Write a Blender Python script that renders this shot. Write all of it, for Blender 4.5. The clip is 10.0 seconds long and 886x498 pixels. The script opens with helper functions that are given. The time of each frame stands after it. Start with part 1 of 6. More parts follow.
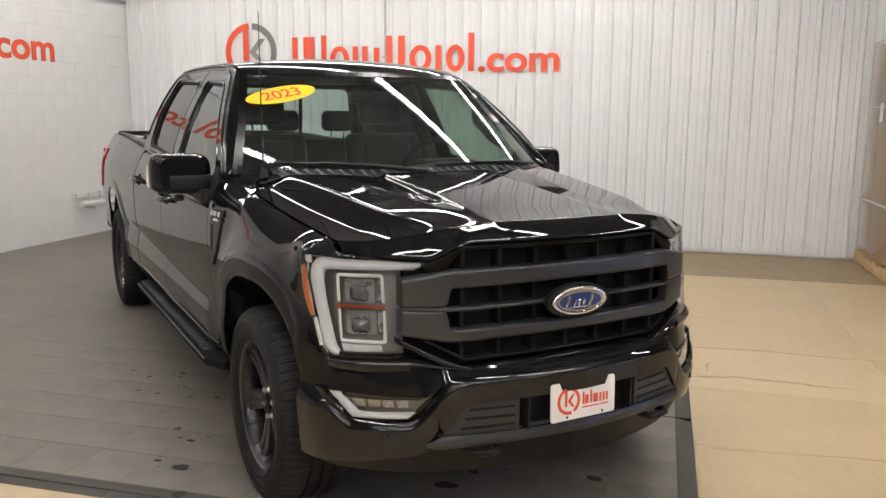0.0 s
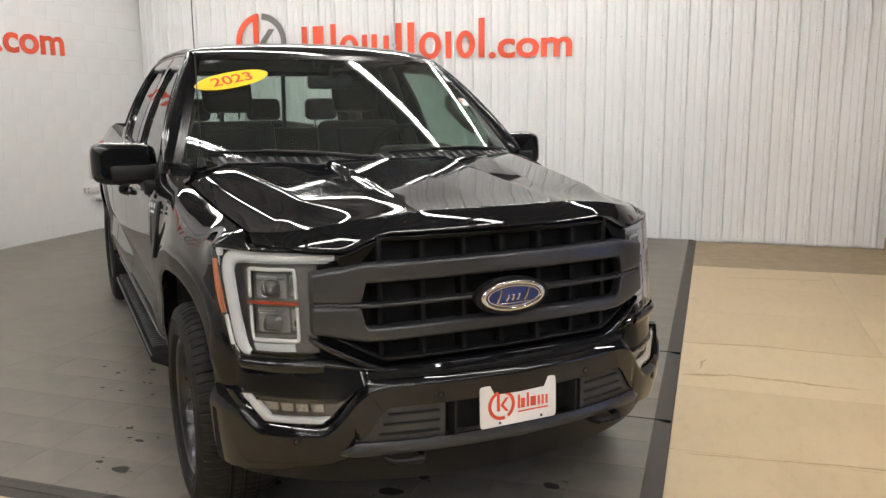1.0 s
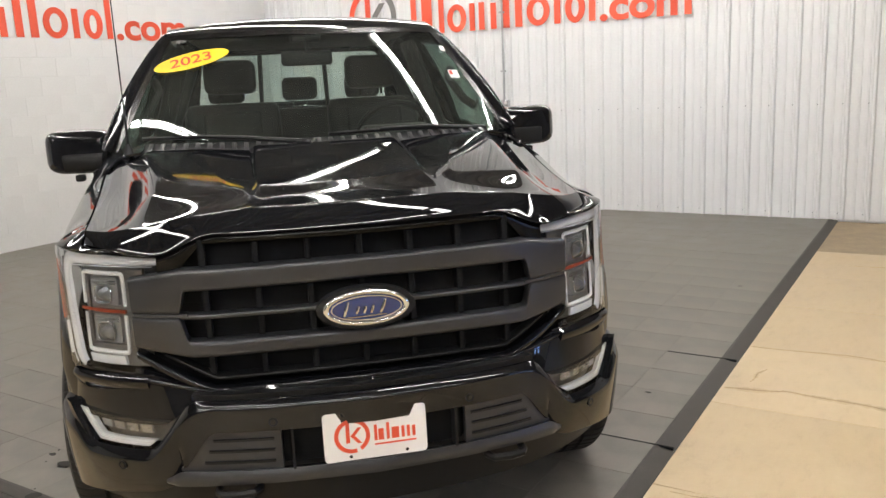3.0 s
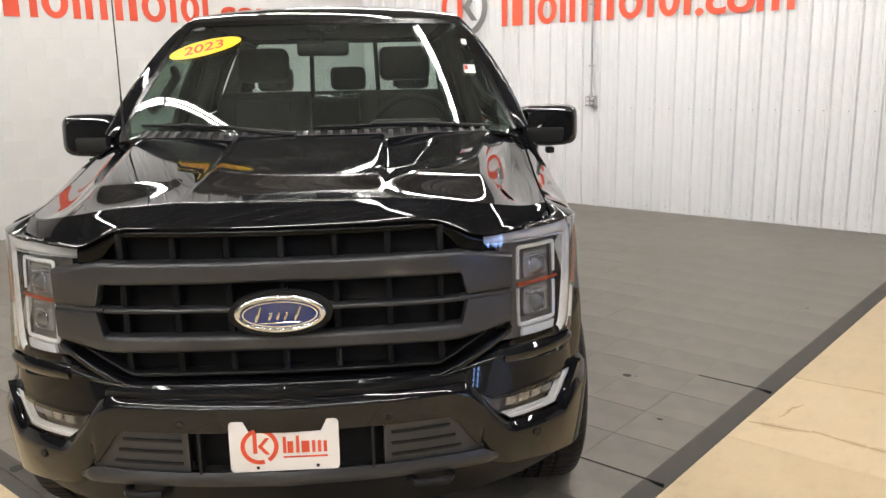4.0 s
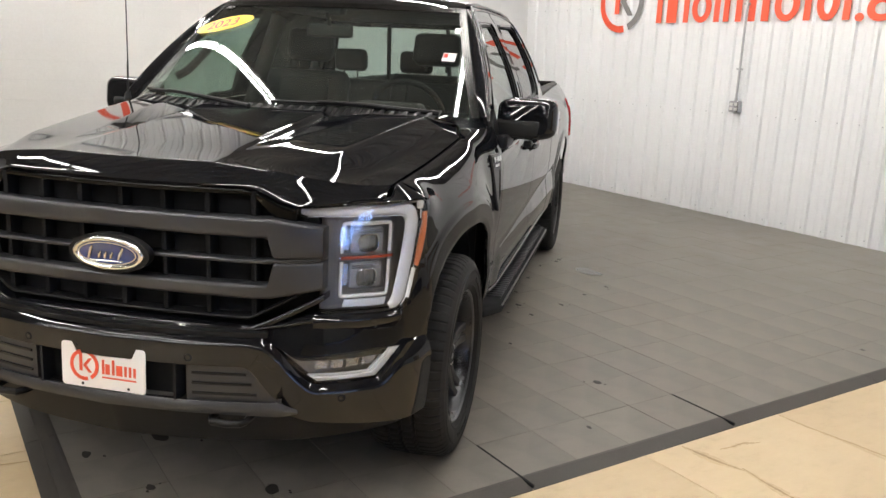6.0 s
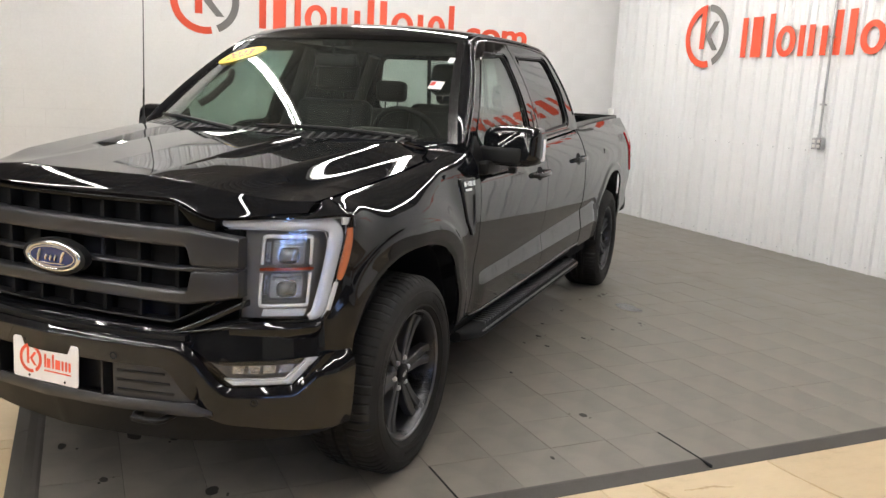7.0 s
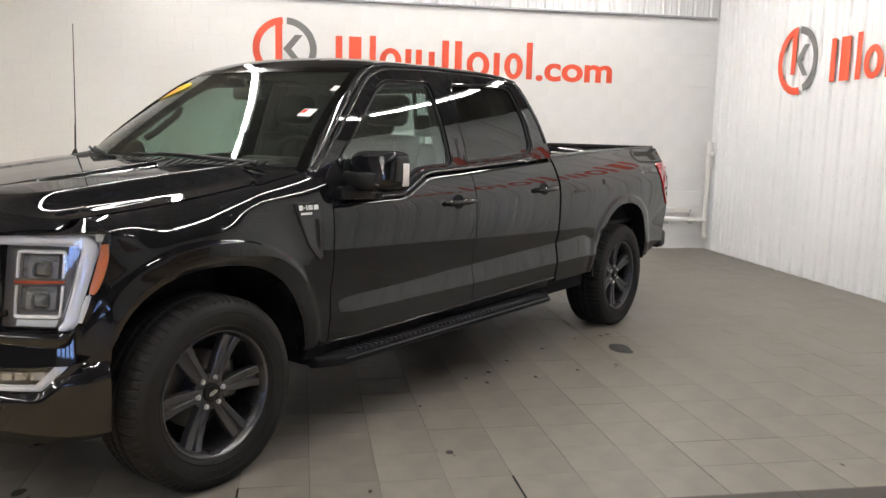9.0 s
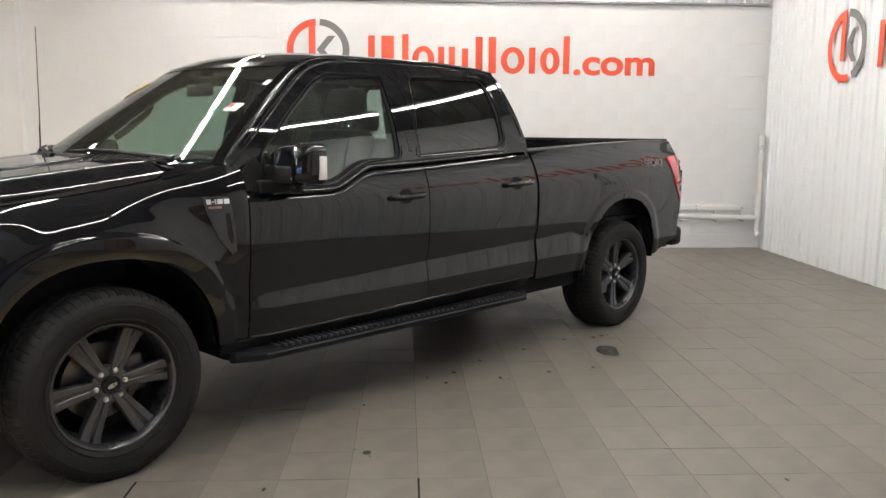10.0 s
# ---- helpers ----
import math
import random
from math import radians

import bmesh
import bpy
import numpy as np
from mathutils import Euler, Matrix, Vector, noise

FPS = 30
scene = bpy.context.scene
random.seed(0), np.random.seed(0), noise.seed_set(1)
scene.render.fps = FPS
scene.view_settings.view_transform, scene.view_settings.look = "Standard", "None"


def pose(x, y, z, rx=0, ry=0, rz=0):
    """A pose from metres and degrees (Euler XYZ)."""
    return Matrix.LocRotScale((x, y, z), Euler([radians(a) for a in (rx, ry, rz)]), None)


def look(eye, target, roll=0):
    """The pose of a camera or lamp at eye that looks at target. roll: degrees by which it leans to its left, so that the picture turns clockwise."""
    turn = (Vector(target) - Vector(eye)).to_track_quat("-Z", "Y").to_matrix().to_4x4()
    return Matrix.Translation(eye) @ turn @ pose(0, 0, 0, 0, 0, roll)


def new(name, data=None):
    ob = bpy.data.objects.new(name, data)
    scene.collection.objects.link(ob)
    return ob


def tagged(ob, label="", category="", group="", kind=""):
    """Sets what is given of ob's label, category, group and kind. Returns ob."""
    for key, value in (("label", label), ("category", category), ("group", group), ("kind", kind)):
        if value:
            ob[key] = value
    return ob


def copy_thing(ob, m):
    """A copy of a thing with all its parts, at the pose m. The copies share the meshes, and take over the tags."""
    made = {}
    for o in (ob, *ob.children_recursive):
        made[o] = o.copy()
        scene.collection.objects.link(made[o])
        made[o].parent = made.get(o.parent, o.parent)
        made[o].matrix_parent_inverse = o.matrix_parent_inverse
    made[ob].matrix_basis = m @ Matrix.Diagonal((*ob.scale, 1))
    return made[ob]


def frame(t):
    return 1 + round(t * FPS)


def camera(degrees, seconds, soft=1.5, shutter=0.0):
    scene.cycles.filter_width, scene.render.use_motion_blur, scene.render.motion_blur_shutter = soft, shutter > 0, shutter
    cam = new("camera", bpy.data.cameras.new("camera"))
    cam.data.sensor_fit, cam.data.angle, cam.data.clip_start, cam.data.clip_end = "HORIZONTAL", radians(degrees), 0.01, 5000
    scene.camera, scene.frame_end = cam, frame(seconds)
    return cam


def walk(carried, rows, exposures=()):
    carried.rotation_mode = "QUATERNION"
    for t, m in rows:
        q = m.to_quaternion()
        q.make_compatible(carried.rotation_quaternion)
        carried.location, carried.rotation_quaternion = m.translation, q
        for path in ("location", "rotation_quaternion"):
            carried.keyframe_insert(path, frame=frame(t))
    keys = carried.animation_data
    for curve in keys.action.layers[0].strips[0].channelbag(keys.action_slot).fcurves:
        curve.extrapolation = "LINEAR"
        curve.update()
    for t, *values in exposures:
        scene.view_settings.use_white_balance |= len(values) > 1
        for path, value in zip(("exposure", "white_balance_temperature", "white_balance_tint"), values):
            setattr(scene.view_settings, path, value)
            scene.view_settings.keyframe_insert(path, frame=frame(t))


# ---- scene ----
cam = camera(56.9, 10.0)
PATH = [
    (0, (0.101, 0.215, 1.623), (-0.407, 2.121, 1.293), 0.4),
    (0.5, (0.281, 0.377, 1.595), (-0.284, 2.267, 1.264), 0.3),
    (1, (0.451, 0.556, 1.583), (-0.164, 2.427, 1.233), -0.5),
    (1.5, (0.684, 0.719, 1.577), (-0.024, 2.554, 1.212), -1.0),
    (2, (0.9, 0.907, 1.586), (0.052, 2.681, 1.22), -2.3),
    (2.5, (1.062, 1.158, 1.563), (0.133, 2.886, 1.173), -2.7),
    (4, (1.568, 1.873, 1.57), (0.295, 3.358, 1.151), -1.1),
    (4.5, (1.781, 2.064, 1.563), (0.424, 3.465, 1.118), 0.8),
    (5, (2.064, 2.228, 1.581), (0.577, 3.479, 1.11), 1.4),
    (5.5, (2.281, 2.465, 1.562), (0.711, 3.609, 1.086), 1.7),
    (5.7, (2.363, 2.565, 1.573), (0.776, 3.689, 1.106), 2.1),
    (6.8, (2.819, 3.173, 1.559), (1.055, 4.033, 1.178), 3.1),
    (7, (2.89, 3.311, 1.55), (1.097, 4.115, 1.178), 2.8),
    (7.5, (3.014, 3.695, 1.544), (1.166, 4.38, 1.203), 1.5),
    (8, (3.129, 4.106, 1.529), (1.232, 4.655, 1.212), 0.8),
    (8.5, (3.247, 4.494, 1.519), (1.313, 4.911, 1.224), 1.0),
    (9, (3.305, 4.887, 1.513), (1.354, 5.226, 1.229), 1.4),
    (9.5, (3.333, 5.323, 1.497), (1.367, 5.559, 1.213), 1.1),
    (10, (3.28, 5.756, 1.475), (1.303, 5.848, 1.192), 0.4),
]
walk(cam, [(t, look(eye, target, roll)) for t, eye, target, roll in PATH], exposures=[(0, -0.2), (1, -0.17), (2.5, -0.04), (4.5, 0.13), (7, 0.10), (8.5, 0.15), (10, 0.15)])

# ---- light: rows of fluorescent strips hung below a dark ceiling, no daylight ----
WALL_X, WALL_Y, CEIL = -7.165, 10.36, 3.95
RIGHT_X, BACK_Y = 9.0, -8.0
DOOR_YS, DOOR_W, DOOR_H = (2.6,), 3.4, 2.996
world = bpy.data.worlds.new("world")
scene.world = world
world.use_nodes = True
world.node_tree.nodes["Background"].inputs["Color"].default_value = (0.8, 0.85, 0.9, 1)
world.node_tree.nodes["Background"].inputs["Strength"].default_value = 0.02
TUBE = 66.0
scene.view_settings.exposure = 0.0


# ---- materials ----
def material(name, colour, rough=0.5, metal=0.0, **more):
    m = bpy.data.materials.new(name)
    m.use_nodes = True
    b = m.node_tree.nodes["Principled BSDF"]
    b.inputs["Base Color"].default_value = (*colour, 1)
    b.inputs["Roughness"].default_value = rough
    b.inputs["Metallic"].default_value = metal
    for key, value in more.items():
        b.inputs[key.replace("_", " ")].default_value = value
    return m


def nodes_of(m):
    t = m.node_tree
    return t.nodes, t.links, t.nodes["Principled BSDF"]


def noise_node(m, scale, detail=4.0, rough=0.55, coords="Object", stretch=(1, 1, 1)):
    n, l, b = nodes_of(m)
    c = n.new("ShaderNodeTexCoord")
    mp = n.new("ShaderNodeMapping")
    mp.inputs["Scale"].default_value = stretch
    t = n.new("ShaderNodeTexNoise")
    t.inputs["Scale"].default_value = scale
    t.inputs["Detail"].default_value = detail
    t.inputs["Roughness"].default_value = rough
    l.new(c.outputs[coords], mp.inputs["Vector"])
    l.new(mp.outputs["Vector"], t.inputs["Vector"])
    return t.outputs["Fac"]


def ramp(m, fac, stops):
    n, l, b = nodes_of(m)
    r = n.new("ShaderNodeValToRGB")
    while len(r.color_ramp.elements) < len(stops):
        r.color_ramp.elements.new(0.5)
    for e, (p, c) in zip(r.color_ramp.elements, stops):
        e.position = p
        e.color = (*c, 1) if len(c) == 3 else c
    l.new(fac, r.inputs["Fac"])
    return r.outputs["Color"]


def grey(v):
    return (v, v, v)


def mix_colour(m, fac, a, b, mode="MIX"):
    n, l, _ = nodes_of(m)
    x = n.new("ShaderNodeMix")
    x.data_type, x.blend_type = "RGBA", mode
    for socket, value in ((x.inputs["Factor"], fac), (x.inputs["A"], a), (x.inputs["B"], b)):
        if isinstance(value, (int, float)):
            socket.default_value = value
        elif isinstance(value, tuple):
            socket.default_value = (*value, 1)
        else:
            l.new(value, socket)
    return x.outputs["Result"]


def bump(m, height, strength=0.2, distance=0.01):
    n, l, b = nodes_of(m)
    x = n.new("ShaderNodeBump")
    x.inputs["Strength"].default_value = strength
    x.inputs["Distance"].default_value = distance
    l.new(height, x.inputs["Height"])
    l.new(x.outputs["Normal"], b.inputs["Normal"])


def to_colour(m, colour):
    n, l, b = nodes_of(m)
    l.new(colour, b.inputs["Base Color"])


def to_rough(m, value):
    n, l, b = nodes_of(m)
    l.new(value, b.inputs["Roughness"])


def object_random(m):
    n, l, b = nodes_of(m)
    return n.new("ShaderNodeObjectInfo").outputs["Random"]


def varied(name, colour, rough, spread=0.12, scale=6.0, fine=60.0, metal=0.0, relief=0.0, **more):
    """A surface with cloudy and grainy variation of its colour, gloss and relief."""
    m = material(name, colour, rough, metal, **more)
    big, small = noise_node(m, scale), noise_node(m, fine, 6)
    lo, hi = tuple(c * (1 - spread) for c in colour), tuple(min(1, c * (1 + spread)) for c in colour)
    both = mix_colour(m, 0.4, big, small)
    to_colour(m, ramp(m, both, [(0.3, lo), (0.7, hi)]))
    to_rough(m, ramp(m, both, [(0.3, grey(max(0.02, rough * 0.85))), (0.7, grey(min(1, rough * 1.15)))]))
    if relief:
        bump(m, small, relief, 0.004)
    return m


def car_paint(name, colour):
    m = material(name, colour, 0.35, 0.0, Coat_Weight=1.0, Coat_Roughness=0.02, Coat_IOR=1.46, Specular_IOR_Level=0.0)
    n = noise_node(m, 900, 1)
    to_colour(m, ramp(m, n, [(0.55, colour), (0.8, tuple(c * 2.2 + 0.002 for c in colour))]))
    haze = noise_node(m, 3.0, 6)
    r = ramp(m, haze, [(0.35, grey(0.015)), (0.75, grey(0.05))])
    nn, l, b = nodes_of(m)
    l.new(r, b.inputs["Coat Roughness"])
    return m


def pane(name, tint, mirror=0.035, haze=0.0):
    """Clear or tinted glass: what is behind it shows through, it mirrors by the angle, and a pale haze can lift its
    blacks.
    """
    m = bpy.data.materials.new(name)
    m.use_nodes = True
    n, l = m.node_tree.nodes, m.node_tree.links
    n.remove(n["Principled BSDF"])
    t, g, x = n.new("ShaderNodeBsdfTransparent"), n.new("ShaderNodeBsdfGlossy"), n.new("ShaderNodeMixShader")
    t.inputs["Color"].default_value = (*tint, 1)
    g.inputs["Roughness"].default_value = 0.006
    f, p, k = n.new("ShaderNodeLayerWeight"), n.new("ShaderNodeMath"), n.new("ShaderNodeMath")
    f.inputs["Blend"].default_value = 0.5
    p.operation, k.operation = "POWER", "MULTIPLY_ADD"
    p.inputs[1].default_value = 5.0
    k.inputs[1].default_value, k.inputs[2].default_value = 1.0 - mirror, mirror
    l.new(f.outputs["Facing"], p.inputs[0])
    l.new(p.outputs[0], k.inputs[0])
    l.new(k.outputs[0], x.inputs[0])
    l.new(t.outputs[0], x.inputs[1])
    l.new(g.outputs[0], x.inputs[2])
    # painted haze: a thin cloudy diffuse layer that lightens the dark behind the glass
    if haze:
        d, y = n.new("ShaderNodeBsdfDiffuse"), n.new("ShaderNodeMixShader")
        d.inputs["Color"].default_value = (0.6, 0.62, 0.6, 1)
        c, t2, r = n.new("ShaderNodeTexCoord"), n.new("ShaderNodeTexNoise"), n.new("ShaderNodeMapRange")
        t2.inputs["Scale"].default_value, t2.inputs["Detail"].default_value = 2.2, 5.0
        r.inputs["From Min"].default_value, r.inputs["From Max"].default_value = 0.3, 0.75
        r.inputs["To Min"].default_value, r.inputs["To Max"].default_value = haze * 0.4, haze * 1.6
        l.new(c.outputs["Object"], t2.inputs["Vector"])
        l.new(t2.outputs["Fac"], r.inputs["Value"])
        l.new(r.outputs["Result"], y.inputs[0])
        l.new(x.outputs[0], y.inputs[1])
        l.new(d.outputs[0], y.inputs[2])
        x = y
    l.new(x.outputs[0], n["Material Output"].inputs["Surface"])
    return m


def glow(name, colour, strength):
    m = material(name, colour, 0.5)
    b = m.node_tree.nodes["Principled BSDF"]
    b.inputs["Emission Color"].default_value = (*colour, 1)
    b.inputs["Emission Strength"].default_value = strength
    return m


PAINT = car_paint("black_paint", (0.0055, 0.0060, 0.0074))
TRIM = varied("black_plastic", (0.0105, 0.0108, 0.0116), 0.45, 0.2, 10, 300, relief=0.06, Specular_IOR_Level=0.18)
FRIT = material("black_glass_edge", (0.003, 0.003, 0.003), 0.2, 0.0, Specular_IOR_Level=0.2)
GRILLE = varied("dark_grey_satin", (0.046, 0.0475, 0.052), 0.34, 0.1, 5, 400, metal=0.5)
RUBBER = varied("tyre_rubber", (0.0115, 0.0114, 0.0114), 0.66, 0.25, 9, 120, relief=0.1, Specular_IOR_Level=0.25)
LIP = varied("rim_lip_grey", (0.13, 0.132, 0.138), 0.32, 0.06, 7, 300, metal=0.9)
COWL_SLAT = varied("grey_cowl_slat", (0.020, 0.020, 0.021), 0.4, 0.1, 9, 200)
RIM = varied("dark_rim", (0.072, 0.073, 0.077), 0.36, 0.06, 7, 300, metal=0.6)
BARREL = varied("rim_barrel_grey", (0.055, 0.056, 0.060), 0.28, 0.06, 7, 300, metal=0.8)
STEEL = varied("brake_steel", (0.17, 0.165, 0.16), 0.4, 0.2, 9, 200, metal=0.9)
NUT = material("nut_steel", (0.70, 0.70, 0.70), 0.32, 0.6)
CHROME = material("chrome", (0.75, 0.76, 0.78), 0.08, 1.0)
SATIN = varied("satin_silver", (0.45, 0.45, 0.46), 0.28, 0.05, 9, 300, metal=0.9)
UNDER = varied("underbody", (0.0095, 0.0100, 0.0110), 0.8, 0.3, 5, 60, Specular_IOR_Level=0.1)
LEATHER = varied("black_leather", (0.0075, 0.0073, 0.0072), 0.6, 0.2, 9, 350, relief=0.12, Specular_IOR_Level=0.2)
DASH = varied("dash_plastic", (0.025, 0.0235, 0.022), 0.6, 0.15, 7, 500, relief=0.08, Specular_IOR_Level=0.2)
WINDSHIELD = pane("windshield_glass", (0.80, 0.87, 0.83), 0.050, 0.010)
SIDE_GLASS = pane("side_glass", (0.66, 0.76, 0.72), 0.10, 0.012)
BACK_GLASS = pane("back_glass", (0.80, 0.84, 0.83))
DARK_GLASS = pane("privacy_glass", (0.13, 0.145, 0.14), 0.075, 0.004)
LENS = pane("lamp_lens", (0.93, 0.95, 0.97), 0.04)
GUIDE = varied("light_guide", (0.80, 0.79, 0.80), 0.22, 0.08, 14, 60, metal=0.15, Coat_Weight=0.6)
GUIDE_RIM = material("light_guide_rim", (0.62, 0.62, 0.63), 0.25, 0.0, Coat_Weight=0.5)
REFLECTOR = material("lamp_reflector", (0.30, 0.29, 0.275), 0.34, 0.3)
PROJECTOR = material("projector_glass", (0.17, 0.168, 0.165), 0.10, 0.55, Coat_Weight=1.0, Specular_IOR_Level=0.8)
BRACKET = material("lamp_bracket_trim", (0.80, 0.79, 0.77), 0.2, 0.1)
DIVIDER = material("orange_strip", (0.34, 0.055, 0.02), 0.2, 0.0, Coat_Weight=0.6)
AMBER = material("amber_lens", (0.42, 0.12, 0.045), 0.2, 0.0, Coat_Weight=0.8)
LAMP_DARK = varied("lamp_bezel", (0.20, 0.186, 0.170), 0.36, 0.1, 8, 200, metal=0.3)
LAMP_WELL = varied("lamp_well", (0.13, 0.122, 0.112), 0.4, 0.15, 9, 200)
RED_LENS = material("red_lens", (0.55, 0.015, 0.02), 0.15, 0.0, Coat_Weight=1.0)
BLUE = material("badge_blue", (0.012, 0.028, 0.13), 0.2, 0.2, Coat_Weight=1.0)
PLATE = material("plate_white", (0.8, 0.79, 0.78), 0.35)
SIGN_RED = varied("sign_red", (0.72, 0.085, 0.035), 0.5, 0.06, 5, 80)
SIGN_GREY = varied("sign_grey", (0.16, 0.155, 0.15), 0.5, 0.06, 5, 80)
YELLOW = material("sticker_yellow", (0.85, 0.56, 0.01), 0.4)
STICKER_RED = material("sticker_red", (0.55, 0.04, 0.02), 0.4)
DECAL = material("decal_grey", (0.075, 0.075, 0.077), 0.35, 0.2)
GALVANISED = varied("galvanised_steel", (0.42, 0.43, 0.44), 0.42, 0.12, 14, 150, metal=0.7)
PIPE = varied("painted_pipe", (0.70, 0.69, 0.66), 0.5, 0.08, 6, 90)
CARDBOARD = varied("cardboard", (0.40, 0.27, 0.17), 0.7, 0.12, 4, 90, relief=0.05)
PINE = varied("pallet_pine", (0.52, 0.36, 0.19), 0.7, 0.2, 5, 60, relief=0.1)
WRAP = pane("stretch_wrap", (0.94, 0.94, 0.94))


def wall_paint(name, colour, course):
    """White painted masonry: rolled paint, a little grime."""
    m = material(name, colour, 0.55)
    big, small = noise_node(m, 0.7, 5), noise_node(m, 45, 5)
    a = ramp(m, big, [(0.3, tuple(c * 0.93 for c in colour)), (0.7, colour)])
    to_colour(m, mix_colour(m, 0.06, a, ramp(m, small, [(0.3, grey(0.3)), (0.7, grey(0.85))])))
    bump(m, small, 0.12, 0.004)
    return m


BLOCK = wall_paint("painted_block", (0.775, 0.772, 0.762), True)
METAL_WHITE = wall_paint("white_steel_sheet", (0.76, 0.765, 0.77), False)
n_, l_, b_ = nodes_of(METAL_WHITE)
b_.inputs["Roughness"].default_value = 0.5
b_.inputs["Specular IOR Level"].default_value = 0.3
CEILING = varied("brown_ceiling_board", (0.10, 0.085, 0.07), 0.7, 0.3, 1.5, 30)
FITTING = material("white_enamel", (0.75, 0.75, 0.74), 0.35)


def mat_tile():
    """Grey interlocking floor tile: scuffs, stains, slight difference from tile to tile."""
    m = material("grey_floor_tile", (0.15, 0.145, 0.135), 0.45, Specular_IOR_Level=0.25)
    big, mid, small = noise_node(m, 0.55, 5, 0.6, "Object"), noise_node(m, 5, 6, 0.65), noise_node(m, 160, 3)
    base = ramp(m, big, [(0.3, (0.128, 0.118, 0.103)), (0.7, (0.190, 0.174, 0.150))])
    cloud = noise_node(m, 1.7, 7, 0.7)
    base = mix_colour(m, 0.30, base, ramp(m, cloud, [(0.36, (0.092, 0.082, 0.068)), (0.50, (0.165, 0.150, 0.128)), (0.66, (0.215, 0.196, 0.168))]))
    base = mix_colour(m, 0.35, base, ramp(m, mid, [(0.32, (0.080, 0.073, 0.063)), (0.62, (0.218, 0.198, 0.170))]))
    base = mix_colour(m, 0.06, base, ramp(m, object_random(m), [(0, (0.09, 0.083, 0.073)), (1, (0.23, 0.212, 0.185))]))
    to_colour(m, base)
    to_rough(m, ramp(m, mid, [(0.3, grey(0.34)), (0.7, grey(0.52))]))
    bump(m, small, 0.08, 0.002)
    return m


TILE = mat_tile()
RAMP = varied("dark_ramp_edge", (0.062, 0.056, 0.050), 0.55, 0.25, 4, 120, relief=0.06, Specular_IOR_Level=0.2)


def tan_floor():
    """Tan vinyl sheet floor: yellowed and worn pale in patches, scuffed, with brown grime."""
    m = material("tan_vinyl", (0.555, 0.433, 0.28), 0.4)
    big, mid, fine, small = noise_node(m, 0.5, 5), noise_node(m, 2.6, 8, 0.72), noise_node(m, 14, 8, 0.7, stretch=(1, 0.35, 1)), noise_node(m, 120, 3)
    base = ramp(m, big, [(0.3, (0.488, 0.372, 0.218)), (0.7, (0.622, 0.483, 0.297))])
    base = mix_colour(m, 0.5, base, ramp(m, mid, [(0.28, (0.3, 0.205, 0.106)), (0.42, (0.522, 0.389, 0.224)), (0.58, (0.599, 0.461, 0.28)), (0.75, (0.688, 0.566, 0.386))]))
    base = mix_colour(m, 0.22, base, ramp(m, fine, [(0.30, (0.266, 0.183, 0.0952)), (0.45, (0.555, 0.422, 0.252)), (0.70, (0.666, 0.544, 0.358))]))
    base = mix_colour(m, 0.12, base, ramp(m, object_random(m), [(0, (0.333, 0.244, 0.134)), (1, (0.799, 0.666, 0.47))]))
    to_colour(m, base)
    to_rough(m, ramp(m, mid, [(0.3, grey(0.30)), (0.75, grey(0.5))]))
    bump(m, mid, 0.05, 0.004)
    return m


TAN = tan_floor()
STAIN = varied("oil_stain", (0.030, 0.028, 0.025), 0.6, 0.3, 12, 90, Specular_IOR_Level=0.15)
JOINT_DIRT = varied("joint_dirt", (0.062, 0.056, 0.048), 0.8, 0.35, 3, 40)
SMEAR = varied("grime_smear", (0.53, 0.40, 0.235), 0.5, 0.2, 9, 60)
GRIME = varied("brown_grime", (0.34, 0.235, 0.12), 0.6, 0.3, 8, 60)
SEAM = varied("floor_seam", (0.31, 0.235, 0.145), 0.6, 0.3, 8, 60)
WET = material("damp_patch", (0.075, 0.074, 0.07), 0.2)
DOOR_SKIN = varied("door_skin_white", (0.55, 0.55, 0.53), 0.5, 0.1, 2, 40)
SHOP = varied("drab_shop_wall", (0.14, 0.133, 0.122), 0.7, 0.2, 0.8, 20)


# ---- building helpers ----
def mesh_of(bm, name, mat, smooth=38):
    me = bpy.data.meshes.new(name)
    bm.to_mesh(me)
    bm.free()
    if mat:
        me.materials.append(mat)
    if smooth:
        me.polygons.foreach_set("use_smooth", [True] * len(me.polygons))
        me.set_sharp_from_angle(angle=radians(smooth))
    me.update()
    return me


def thing(name, bm, mat, label, category, group="", kind="", m=None, smooth=38):
    ob = new(name, mesh_of(bm, name, mat, smooth))
    if m is not None:
        ob.matrix_basis = m
    return tagged(ob, label, category, group, kind)


def empty(name, m, label, category, group="", kind=""):
    ob = new(name)
    ob.empty_display_size = 0.1
    ob.matrix_basis = m
    return tagged(ob, label, category, group, kind)


def part(name, bm, mat, parent, label="", m=None, smooth=38):
    ob = new(name, mesh_of(bm, name, mat, smooth))
    ob.parent = parent
    if m is not None:
        ob.matrix_basis = m
    return tagged(ob, label)


def add_box(bm, a, b, bevel=0.0, segments=2):
    """An upright box between two corners, with rounded edges."""
    r = bmesh.ops.create_cube(bm, size=1.0)
    vs = r["verts"]
    a, b = Vector(a), Vector(b)
    for v in vs:
        v.co = Vector((a[i] + (b[i] - a[i]) * (v.co[i] + 0.5) for i in range(3)))
    if bevel:
        es = list({e for v in vs for e in v.link_edges})
        bmesh.ops.bevel(bm, geom=es, offset=bevel, segments=segments, affect="EDGES", profile=0.5)
    return bm


def box(a, b, bevel=0.0, segments=2):
    return add_box(bmesh.new(), a, b, bevel, segments)


